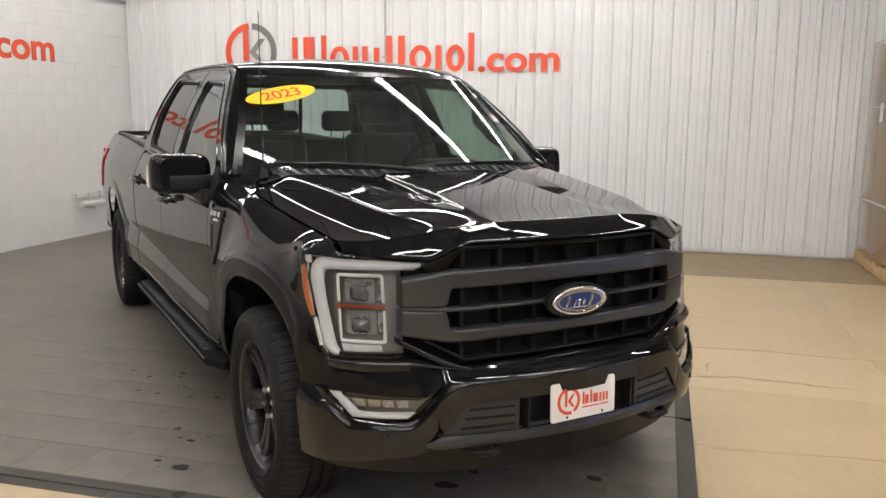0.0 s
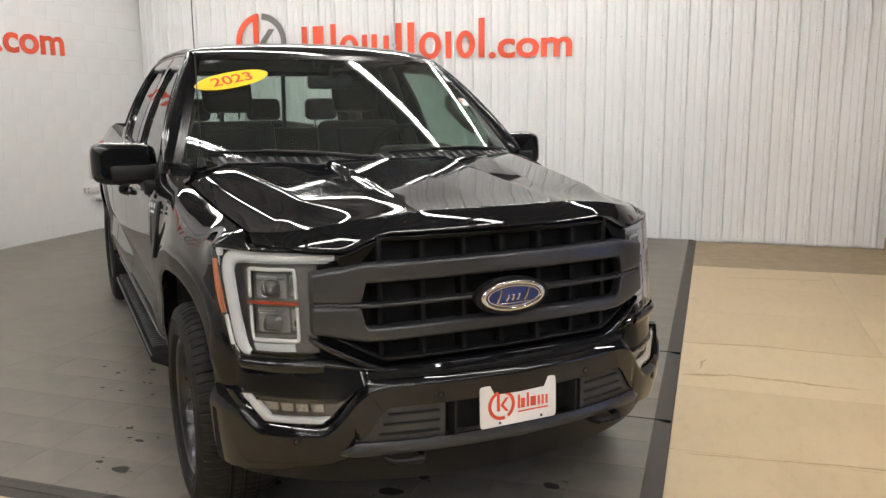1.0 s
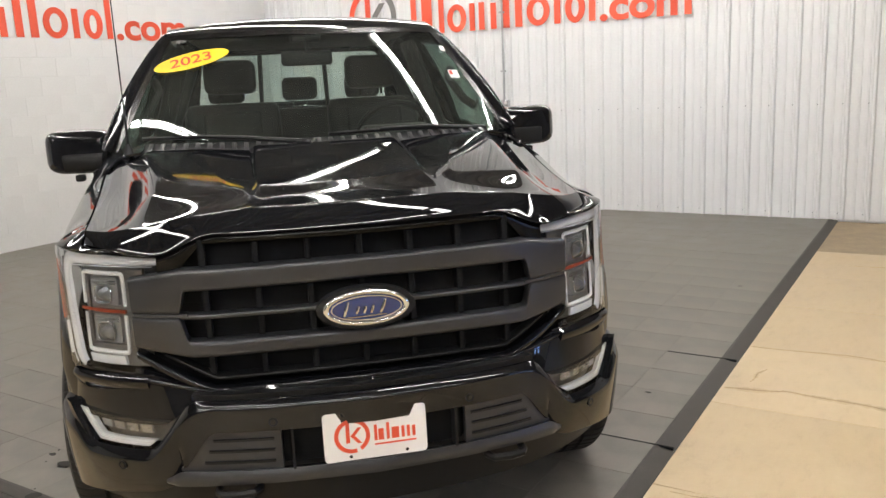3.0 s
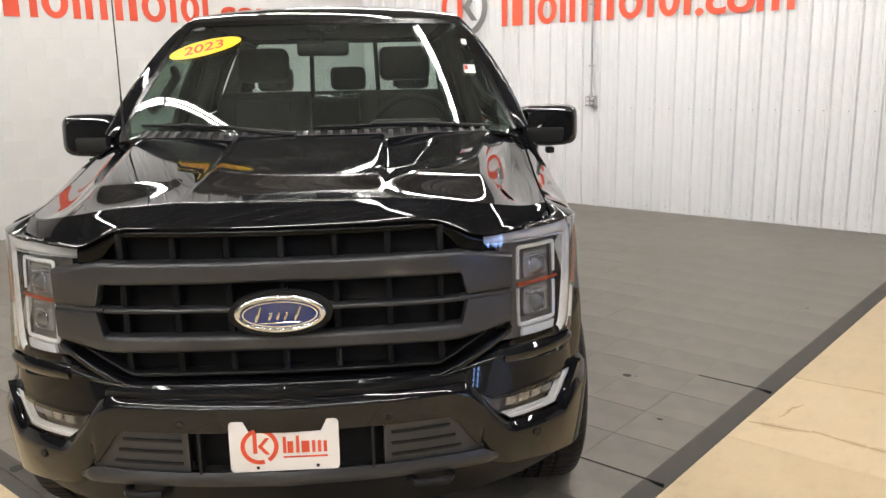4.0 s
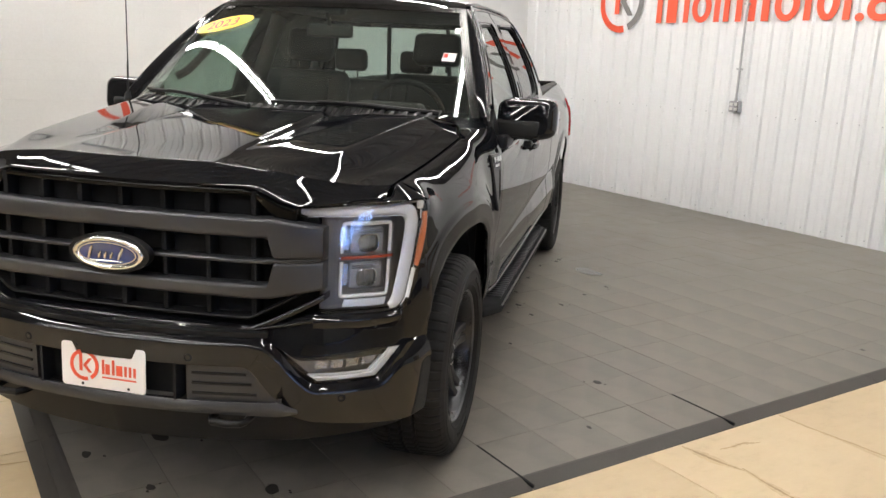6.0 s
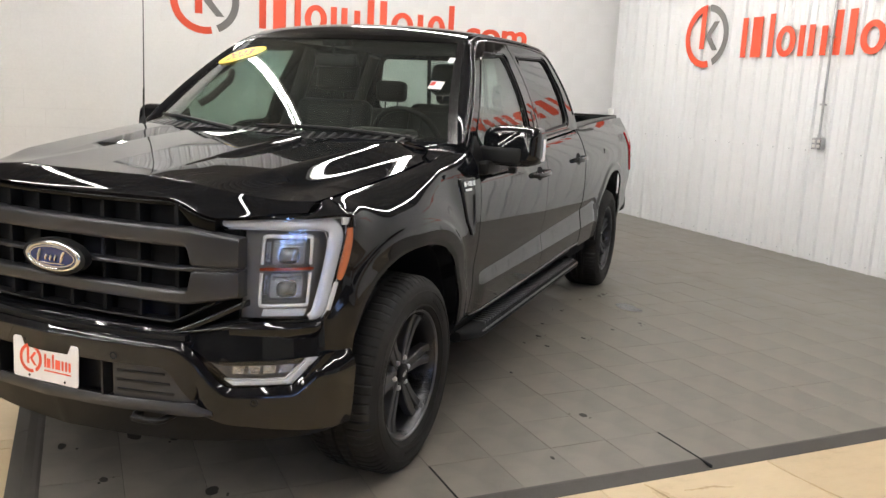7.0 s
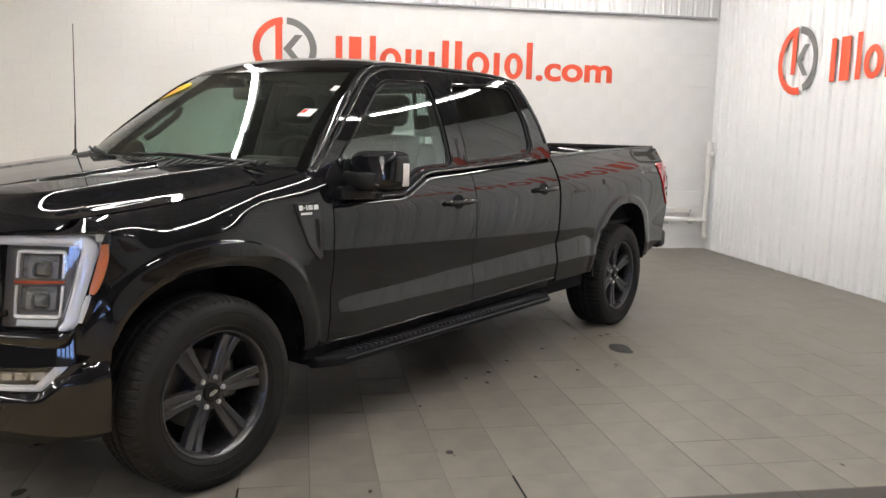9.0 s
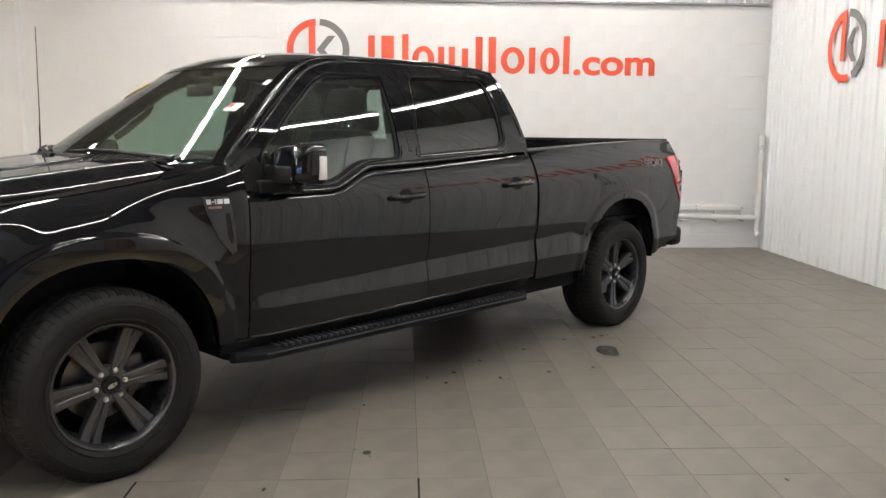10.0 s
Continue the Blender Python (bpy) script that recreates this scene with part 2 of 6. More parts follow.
def add_tube(bm, pts, radius, sides=12, caps=True):
    """A round bar along a line of points; radius may be a list."""
    pts = [Vector(p) for p in pts]
    rs = radius if isinstance(radius, (list, tuple)) else [radius] * len(pts)
    rings, up = [], None
    for i, p in enumerate(pts):
        d = (pts[min(i + 1, len(pts) - 1)] - pts[max(i - 1, 0)]).normalized()
        if up is None:
            up = d.orthogonal().normalized()
        up = (up - d * up.dot(d)).normalized()
        w = d.cross(up)
        rings.append([bm.verts.new(p + rs[i] * (math.cos(k * math.tau / sides) * up + math.sin(k * math.tau / sides) * w)) for k in range(sides)])
    for a, b in zip(rings, rings[1:]):
        for k in range(sides):
            bm.faces.new((a[k], a[(k + 1) % sides], b[(k + 1) % sides], b[k]))
    if caps:
        bm.faces.new(rings[0][::-1])
        bm.faces.new(rings[-1])
    return bm


def tube(pts, radius, sides=12):
    return add_tube(bmesh.new(), pts, radius, sides)


def prism(outline, depth, bevel=0.0, holes=()):
    """A flat shape in x, y with holes, made depth thick along z."""
    bm = bmesh.new()
    edges = []
    for loop in (outline, *holes):
        vs = [bm.verts.new((p[0], p[1], 0)) for p in loop]
        edges += [bm.edges.new((vs[i], vs[(i + 1) % len(vs)])) for i in range(len(vs))]
    bmesh.ops.triangle_fill(bm, use_beauty=True, use_dissolve=False, edges=edges)
    for f in bm.faces:
        if f.normal.z < 0:
            f.normal_flip()
    r = bmesh.ops.extrude_face_region(bm, geom=list(bm.faces))
    bmesh.ops.translate(bm, vec=(0, 0, depth), verts=[v for v in r["geom"] if isinstance(v, bmesh.types.BMVert)])
    bmesh.ops.recalc_face_normals(bm, faces=list(bm.faces))
    return bm


def move(bm, m):
    bmesh.ops.transform(bm, matrix=m, verts=list(bm.verts))
    return bm


def round_poly(pts, r=0.04, n=5):
    """A polygon with rounded corners."""
    out = []
    m = len(pts)
    for i in range(m):
        p, a, b = Vector(pts[i]), Vector(pts[i - 1]), Vector(pts[(i + 1) % m])
        da, db = (a - p), (b - p)
        q = min(r, da.length * 0.45, db.length * 0.45)
        s, e = p + da.normalized() * q, p + db.normalized() * q
        for k in range(n + 1):
            t = k / n
            out.append(tuple((1 - t) ** 2 * s + 2 * t * (1 - t) * p + t * t * e))
    return out


def closed_up(bm):
    bmesh.ops.recalc_face_normals(bm, faces=list(bm.faces))
    return bm


def circle(cx, cy, r, n=48, ry=None):
    return [(cx + r * math.cos(i * math.tau / n), cy + (ry or r) * math.sin(i * math.tau / n)) for i in range(n)]


# ---- the room ----
def ribbed_sheet(length, height, pitch=0.2286, rise=0.026):
    """Ribbed steel cladding: broad flats with raised ribs, standing in x, z, facing -y."""
    bm = bmesh.new()
    xs = []
    x = 0.0
    while x < length:
        for dx, dy in ((0, 0), (0.064, 0), (0.071, 0.006), (0.085, 0.006), (0.092, 0), (0.136, 0), (0.143, 0.006), (0.157, 0.006), (0.164, 0), (0.180, 0), (0.195, rise), (0.2145, rise)):
            if x + dx <= length:
                xs.append((x + dx, -dy))
        x += pitch
    xs.append((length, 0))
    low = [bm.verts.new((a, b, 0)) for a, b in xs]
    top = [bm.verts.new((a, b, height)) for a, b in xs]
    for i in range(len(xs) - 1):
        bm.faces.new((low[i], low[i + 1], top[i + 1], top[i]))
    r = bmesh.ops.extrude_edge_only(bm, edges=[e for e in bm.edges if e.is_boundary])
    bmesh.ops.translate(bm, vec=(0, 0.04, 0), verts=[v for v in r["geom"] if isinstance(v, bmesh.types.BMVert)])
    return bm


floor_bm = box((WALL_X - 0.3, BACK_Y - 0.2, -0.2), (RIGHT_X + 0.2, WALL_Y + 0.4, -0.034))
floor = thing("floor", floor_bm, varied("subfloor_concrete", (0.22, 0.21, 0.19), 0.8), "bare concrete slab under the floor coverings", "floor", kind="structure")

# back wall: ribbed white steel
wall_back = thing("wall_north", box((WALL_X - 0.3, WALL_Y + 0.05, -0.05), (RIGHT_X + 0.3, WALL_Y + 0.3, CEIL + 0.2)), BLOCK, "wall behind the ribbed white steel cladding", "wall", kind="structure")
part("cladding", ribbed_sheet(RIGHT_X - WALL_X, CEIL), METAL_WHITE, wall_back, "ribbed white steel sheet cladding", pose(WALL_X, WALL_Y + 0.026, 0.0), smooth=0)
# screws of the cladding
bm = bmesh.new()
for z in (1.15, 2.32, 0.06):
    x = WALL_X + 0.115
    while x < 4.5:
        bmesh.ops.create_cone(bm, cap_ends=True, segments=8, radius1=0.008, radius2=0.005, depth=0.006, matrix=pose(x + 0.045, WALL_Y + 0.023, z, 90))
        x += 0.2286
part("screws", bm, GALVANISED, wall_back, "small steel cladding screws")
tagged(wall_back.children[-1], kind="stuff")

# left wall: painted block below, ribbed steel above a steel ledge
wall_left = thing("wall_west", box((WALL_X - 0.3, BACK_Y - 0.2, -0.05), (WALL_X - 0.025, WALL_Y + 0.05, CEIL + 0.2)), BLOCK, "masonry wall core behind the white blocks", "wall", kind="structure")
part("cladding", ribbed_sheet(WALL_Y - BACK_Y, CEIL - 3.1), METAL_WHITE, wall_left, "ribbed white steel sheet cladding above the blocks", pose(WALL_X - 0.01, BACK_Y, 3.1, 0, 0, 90), smooth=0)
part("ledge", box((WALL_X - 0.02, BACK_Y, 3.075), (WALL_X + 0.05, WALL_Y - 0.03, 3.1), 0.004), GALVANISED, wall_left, "thin grey steel ledge")
# pilaster at the near end of the left wall
thing("wall_pilaster", box((WALL_X - 0.02, -0.4, -0.03), (WALL_X + 0.12, 1.08, 3.07), 0.006), BLOCK, "white painted masonry pilaster", "wall", kind="structure")
# other walls and the ceiling close the room
thing("wall_south", box((WALL_X - 0.3, BACK_Y - 0.3, -0.05), (RIGHT_X + 0.3, BACK_Y, CEIL + 0.2)), SHOP, "drab grey shop wall", "wall", kind="structure")
wall_east_bm = box((RIGHT_X, BACK_Y, DOOR_H), (RIGHT_X + 0.3, WALL_Y + 0.05, CEIL + 0.2))
stops = [BACK_Y] + [v for y in DOOR_YS for v in (y, y + DOOR_W)] + [WALL_Y + 0.05]
for a, b in zip(stops[::2], stops[1::2]):
    add_box(wall_east_bm, (RIGHT_X, a, -0.05), (RIGHT_X + 0.3, b, DOOR_H))
thing("wall_east", wall_east_bm, SHOP, "drab grey shop wall with overhead doors", "wall", kind="structure")


def overhead_door(n, y0):
    """A closed sectional door with two rows of panes to the daylight."""
    ob = empty("door_%d" % n, pose(RIGHT_X, y0, 0), "closed white sectional overhead door with rows of windows", "overhead door", kind="structure")
    panes = [0.16 + 0.82 * k for k in range(4)]
    for k in range(5):
        z0, z1 = k * 0.6, (k + 1) * 0.6 - 0.004
        if k not in (1, 2):
            part("door_section", box((0.06, 0, z0), (0.11, DOOR_W, z1), 0.004), DOOR_SKIN, ob)
            continue
        holes = [round_poly([(y, z0 + 0.16), (y + 0.60, z0 + 0.16), (y + 0.60, z1 - 0.16), (y, z1 - 0.16)], 0.03) for y in panes]
        sec = prism([(0, z0), (DOOR_W, z0), (DOOR_W, z1), (0, z1)], 0.05, holes=holes)
        part("door_section", closed_up(move(sec, Matrix(((0, 0, 1, 0.06), (1, 0, 0, 0), (0, 1, 0, 0), (0, 0, 0, 1))))), DOOR_SKIN, ob)
        for y in panes:
            p_ = part("pane", box((0.083, y - 0.005, z0 + 0.155), (0.087, y + 0.605, z1 - 0.155)), BACK_GLASS, ob, "clear window pane")
            p_.visible_shadow = False


for n, y in enumerate(DOOR_YS, 1):
    overhead_door(n, y)
thing("backdrop", box((RIGHT_X + 0.6, DOOR_YS[0] - 0.6, 0.0), (RIGHT_X + 0.62, DOOR_YS[-1] + DOOR_W + 0.6, 3.2)), glow("outdoor_sky", (0.36, 0.52, 1.0), 16.0), "pale blue daylight outside the overhead doors", "sky", kind="structure")
thing("ceiling", move(ribbed_sheet(RIGHT_X - WALL_X, WALL_Y - BACK_Y, 0.3, 0.03), pose(WALL_X, BACK_Y, CEIL, -90)), CEILING, "dark brown ribbed ceiling boards", "ceiling", kind="structure", smooth=0)


# ceiling strip lights, in rows across the room
def strip_light():
    ob = empty("strip_light", pose(0, 0, 0), "white two-tube fluorescent strip light on the ceiling", "ceiling light", "rows of ceiling lights")
    part("housing", box((-1.22, -0.055, 0.0), (1.22, 0.055, 0.05), 0.008), FITTING, ob)
    for x in (-0.9, 0.9):
        part("hanger", tube([(x, 0, 0.045), (x, 0, CEIL - LIGHT_Z + 0.05)], 0.006, 6), GALVANISED, ob)
    for y in (-0.026, 0.026):
        part("tube", tube([(-1.19, y, -0.022), (1.19, y, -0.022)], 0.013, 10), TUBE_GLOW, ob, "glowing fluorescent tube")
    for x in (-1.21, 1.21):
        part("end_cap", box((x - 0.012, -0.055, -0.045), (x + 0.012, 0.055, 0.0), 0.003), FITTING, ob)
    return ob


TUBE_GLOW = glow("fluorescent_tube", (1.0, 0.965, 0.915), TUBE)
LIGHT_Z = 3.72
first = None
for row_y in (-5.8, -3.4, -1.0, 1.4, 3.8, 6.2, 8.6):
    for k in range(5):
        if row_y < 1 and k < 2 or row_y < 3 and k < 1 or row_y > 2 and k == 4 or row_y > 8 and k == 3:
            continue
        at = pose(-5.6 + 2.5 * k, row_y, LIGHT_Z)
        if first is None:
            first = strip_light()
            first.matrix_basis = at
        else:
            copy_thing(first, at)


# ---- the painted signs: plain shapes in the sign's colours ----
def sign(m, label):
    """Ring mark and a row of letter-high bars in red; the short word at the end is lettered. Drawn in x, y, 4 mm thick."""
    ob = empty("wall_sign", m, label, "sign", "painted wall signs")
    def ring(a0, a1, r0, r1, n=40):
        outer = [(r1 * math.cos(a0 + (a1 - a0) * i / n), r1 * math.sin(a0 + (a1 - a0) * i / n)) for i in range(n + 1)]
        inner = [(r0 * math.cos(a1 + (a0 - a1) * i / n), r0 * math.sin(a1 + (a0 - a1) * i / n)) for i in range(n + 1)]
        return prism(outer + inner, 0.0025)
    R = 0.375
    part("ring_half", ring(radians(94), radians(282), 0.295, R), SIGN_RED, ob, "red half ring")
    part("ring_half", ring(radians(-66), radians(86), 0.295, R), SIGN_GREY, ob, "grey half ring")
    part("mark_bar", prism([(-0.11, -0.15), (-0.03, -0.15), (-0.03, 0.36), (-0.11, 0.30)], 0.0035), SIGN_RED, ob, "red upright bar")
    part("mark_wedge", prism([(-0.02, 0.0), (0.12, 0.17), (0.21, 0.17), (0.075, 0.0), (0.21, -0.17), (0.12, -0.17)], 0.0025), SIGN_GREY, ob, "grey wedge")
    # letter-high red bars and hoops, from the left
    lo, xh, cap = -0.265, 0.32, 0.445
    def bar(x, w, h):
        part("letter_bar", prism([(x, lo), (x + w, lo), (x + w, lo + h), (x, lo + h)], 0.0035), SIGN_RED, ob, "red letter-high bar")
    def hoop(x, w):
        part("letter_hoop", prism(circle(x + w / 2, lo + xh / 2, w / 2, 36, xh / 2 + 0.005), 0.0025, holes=[circle(x + w / 2, lo + xh / 2, w / 2 - 0.075, 36, xh / 2 - 0.06)]), SIGN_RED, ob, "red hoop")
    s = 0.08
    x0 = 0.60
    bar(x0, s, cap)
    bar(x0 + 0.16, 0.15, cap)
    bar(x0 + 0.41, s - 0.005, cap + 0.02)
    hoop(x0 + 0.53, 0.27)
    bar(x0 + 0.845, s - 0.005, xh)
    bar(x0 + 0.975, s - 0.005, xh)
    bar(x0 + 1.135, s - 0.005, xh - 0.02)
    bar(x0 + 1.30, 0.085, cap)
    bar(x0 + 1.46, 0.09, cap)
    hoop(x0 + 1.61, 0.29)
    bar(x0 + 1.955, s - 0.005, xh)
    hoop(x0 + 2.09, 0.24)
    bar(x0 + 2.375, s - 0.005, cap + 0.02)
    cu = bpy.data.curves.new("lettering", "FONT")
    cu.body, cu.size, cu.extrude, cu.offset = ".com", 0.44, 0.0015, 0.012
    cu.materials.append(SIGN_RED)
    tx = new("lettering", cu)
    tx.parent = ob
    tx.matrix_basis = pose(x0 + 2.47, lo, 0.002)
    me = bpy.data.meshes.new_from_object(tx.evaluated_get(bpy.context.evaluated_depsgraph_get()))
    bpy.data.objects.remove(tx)
    w = max(v.co.x for v in me.vertices)
    for v in me.vertices:
        v.co.x *= 1.02 / w
    lt = new("lettering", me)
    lt.parent = ob
    lt.matrix_basis = pose(x0 + 2.49, lo, 0.002)
    tagged(lt, "red lettering")
    return ob


sign(Matrix.Translation((-5.27, WALL_Y - 0.004, 2.395)) @ pose(0, 0, 0, 90), "red and grey painted sign on ribbed steel wall")
sign(Matrix.Translation((WALL_X + 0.004, 4.675, 2.475)) @ pose(0, 0, 0, 90, 0, 90) @ Matrix.Diagonal((1.03, 1.0, 1.0, 1.0)), "red and grey painted sign on white block wall")


# ---- pipes, conduit and socket on the walls ----
pipe = empty("wall_pipe", pose(0, 0, 0), "white painted pipe running along the block wall and up the corner", "pipe")
px, py = WALL_X + 0.115, WALL_Y - 0.055
part("riser", tube([(px, py, 0.40), (px, py, 1.40)], 0.034), PIPE, pipe)
part("cap", tube([(px, py, 1.40), (px, py, 1.46)], 0.042), PIPE, pipe)
part("tee", tube([(px, py, 1.31), (px + 0.09, py, 1.31)], 0.03), PIPE, pipe)
part("elbow", tube([(px, py, 0.44), (px, py, 0.40)], 0.044), PIPE, pipe)
part("drop", tube([(px, py, 0.42), (px, py, 0.26), (px + 0.02, py, 0.20), (px + 0.07, py, 0.18)], 0.03), PIPE, pipe)
part("run", tube([(px, py, 0.405), (px, 9.08, 0.425)], 0.034), PIPE, pipe)
part("collar", tube([(px, py, 1.20), (px, py, 1.24)], 0.042), PIPE, pipe)
part("collar", tube([(px, py - 0.10, 0.407), (px, py - 0.14, 0.408)], 0.042), PIPE, pipe)
for y in (10.1, 9.75, 9.3):
    part("clamp", box((WALL_X + 0.0, y - 0.012, 0.36), (px + 0.036, y + 0.012, 0.375)), GALVANISED, pipe)
    part("stud", tube([(px - 0.07, y, 0.40), (px - 0.07, y, 0.49)], 0.006, 6), GALVANISED, pipe)
beam = thing("wall_rail", box((WALL_X, 9.03, 0.495), (WALL_X + 0.045, 10.14, 0.562), 0.006), PIPE, "white painted timber rail on the block wall", "wall rail", smooth=0)
for y, z in ((9.06, 0.55), (9.06, 0.508), (9.3, 0.53), (9.52, 0.55), (9.52, 0.508), (10.12, 0.53)):
    part("bolt", tube([(WALL_X + 0.045, y, z), (WALL_X + 0.060, y, z)], 0.013, 8), GALVANISED, beam)

conduit = empty("wall_socket", pose(-3.37, WALL_Y, 0), "grey steel socket box below a conduit on ribbed steel", "wall socket")
part("conduit", tube([(0.0, -0.035, 1.30), (0.0, -0.035, CEIL)], 0.0125), GALVANISED, conduit, "galvanised conduit")
for z in (1.62, 2.3, 3.1):
    part("strap", box((-0.035, -0.05, z), (0.02, -0.003, z + 0.02), 0.003), GALVANISED, conduit)
part("connector", tube([(0.0, -0.035, 1.288), (0.0, -0.035, 1.325)], 0.018), GALVANISED, conduit)
sb = part("box_body", box((-0.062, -0.062, 1.17), (0.062, -0.002, 1.29), 0.006), GALVANISED, conduit)
part("face_plate", box((-0.058, -0.067, 1.174), (0.058, -0.061, 1.286), 0.003), SATIN, conduit)
for x in (-0.03, 0.03):
    for z in (1.205, 1.255):
        part("outlet", box((x - 0.018, -0.070, z - 0.016), (x + 0.018, -0.066, z + 0.016), 0.005), PIPE, sb, "pale outlet face")

# ---- wrapped stack of panels on a pallet, against the ribbed wall ----
stack = empty("panel_stack", pose(2.262, 9.04, -0.0), "tall stack of cardboard-edged panels in stretch wrap", "stack")
for k in range(7):
    part("panel", box((0.03 + 0.105 * k, 0.06, 0.14), (0.128 + 0.105 * k, 1.26, 2.36 + 0.02 * (k % 2)), 0.004), CARDBOARD, stack)
part("wrap", box((0.018, 0.045, 0.15), (0.78, 1.275, 2.41), 0.02), WRAP, stack, "cloudy stretch wrap")
for z in (0.7, 1.7):
    part("strap", box((0.012, 0.04, z), (0.786, 1.28, z + 0.016)), PIPE, stack)
part("label_sheet", box((0.008, 0.6, 1.55), (0.012, 0.72, 1.75)), PLATE, stack, "white paper label")
pallet = empty("pallet", pose(2.262, 9.04, -0.028), "pale pine pallet under the wrapped stack", "pallet")
for k in range(5):
    part("deck_board", box((0.0, 0.02 + 0.275 * k, 0.125), (0.85, 0.16 + 0.275 * k, 0.145), 0.002), PINE, pallet)
for x in (0.0, 0.40, 0.80):
    part("stringer", box((x, 0.02, 0.022), (x + 0.045, 1.26, 0.125), 0.002), PINE, pallet)
for k in range(3):
    part("bottom_board", box((0.0, 0.02 + 0.55 * k, 0.0), (0.85, 0.16 + 0.55 * k, 0.02), 0.002), PINE, pallet)


# ---- the pickup truck, in its own axes: x to its driver's side, y to its tail, z up; front axle at y = 0 ----
TRUCK = pose(-0.8014, 3.8674, 0, 0, 0, 43.93)
truck = empty("pickup_truck", TRUCK, "glossy black crew-cab pickup truck with dark wheels", "truck")
WHEELBASE, TYRE_R, HUB_Z = 3.987, 0.412, 0.402


def ease(a, b, x):
    t = min(1, max(0, (x - a) / (b - a)))
    return t * t * (3 - 2 * t)


def curve_at(pts, n):
    """n points, evenly spaced by length, on a smooth line through pts."""
    p = np.array(pts, float)
    p = np.vstack([2 * p[0] - p[1], p, 2 * p[-1] - p[-2]])
    fine = []
    for i in range(1, len(p) - 2):
        for t in np.linspace(0, 1, 24, endpoint=i == len(p) - 3):
            a, b, c, d = p[i - 1 : i + 3]
            fine.append(0.5 * (2 * b + (c - a) * t + (2 * a - 5 * b + 4 * c - d) * t**2 + (3 * b - a - 3 * c + d) * t**3))
    fine = np.array(fine)
    s = np.r_[0, np.cumsum(np.linalg.norm(np.diff(fine, axis=0), axis=1))]
    return np.stack([np.interp(np.linspace(0, s[-1], n), s, fine[:, k]) for k in range(p.shape[1])], 1)


def smooth_table(pts, sigma=0.018, lo=-2.0, hi=6.0, step=0.004):
    """A function through pts, rounded at its corners."""
    g = np.arange(lo, hi, step)
    v = np.interp(g, [p[0] for p in pts], [p[1] for p in pts])
    k = np.arange(-int(3 * sigma / step) - 1, int(3 * sigma / step) + 2) * step
    w = np.exp(-0.5 * (k / sigma) ** 2)
    half = len(k) // 2
    v = np.convolve(np.pad(v, half, mode="edge"), w / w.sum(), mode="valid")
    return lambda q: np.interp(q, g, v)


def grid(rows, hint=None, closed=False):
    """A sheet over rows of points. hint: the way in which its faces look."""
    bm = bmesh.new()
    vs = [[bm.verts.new(p) for p in r] for r in rows]
    for a, b in zip(vs, vs[1:]):
        n = len(a)
        for k in range(n if closed else n - 1):
            q = (a[k], a[(k + 1) % n], b[(k + 1) % n], b[k])
            if (q[0].co - q[2].co).length > 1e-6 and (q[1].co - q[3].co).length > 1e-6:
                bm.faces.new(q)
    bmesh.ops.remove_doubles(bm, verts=list(bm.verts), dist=1e-5)
    bm.normal_update()
    if hint is not None:
        total = Vector()
        for f in bm.faces:
            total += f.normal * f.calc_area()
        if total.dot(Vector(hint)) < 0:
            bmesh.ops.reverse_faces(bm, faces=list(bm.faces))
    return bm


def thicken(bm, depth):
    """Give an open sheet depth behind its faces, with its rim rolled in."""
    bm.normal_update()
    n0 = {v: v.normal.copy() for v in bm.verts}
    old = list(bm.faces)
    rim = [e for e in bm.edges if e.is_boundary]
    back = {v: bm.verts.new(v.co - n0[v] * depth) for v in n0}
    for f in old:
        bm.faces.new([back[v] for v in reversed(f.verts)])
    for e in rim:
        a, b = e.verts
        f = e.link_faces[0]
        order = [l.vert for l in f.loops]
        i = order.index(a)
        if order[(i + 1) % len(order)] == b:
            a, b = b, a
        bm.faces.new((a, b, back[b], back[a]))
    return bm


def mirrored(bm):
    other = bm.copy()
    for v in other.verts:
        v.co.x = -v.co.x
    bmesh.ops.reverse_faces(other, faces=list(other.faces))
    return other


def pair(name, bm, mat, parent, label="", smooth=38):
    """The same part on the driver's side and, mirrored, on the other."""
    other = mirrored(bm)
    return part(name, bm, mat, parent, label, smooth=smooth), part(name, other, mat, parent, label, smooth=smooth)


# the body side: half-width by height, by length, and round the wheels
SIDE = smooth_table([(0.745, 0.976), (0.80, 0.985), (0.86, 0.9945), (0.93, 0.9985), (1.00, 0.9995), (1.10, 0.998), (1.16, 0.990), (1.20, 0.979), (1.24, 0.964), (1.28, 0.945), (1.32, 0.922), (1.36, 0.896), (1.42, 0.855)], 0.022)
# the lower doors: a band that faces up, between two creases, and the sill below it that faces down
CREASE_TOP = smooth_table([(0.60, 0.695), (0.80, 0.702), (1.27, 0.715), (1.84, 0.738), (2.85, 0.770), (2.93, 0.772), (3.31, 0.790), (3.50, 0.715), (5.2, 0.715)], 0.02)
CREASE_LOW = smooth_table([(0.0, 0.630), (1.84, 0.622), (2.9, 0.636), (3.4, 0.640), (5.2, 0.640)], 0.02)


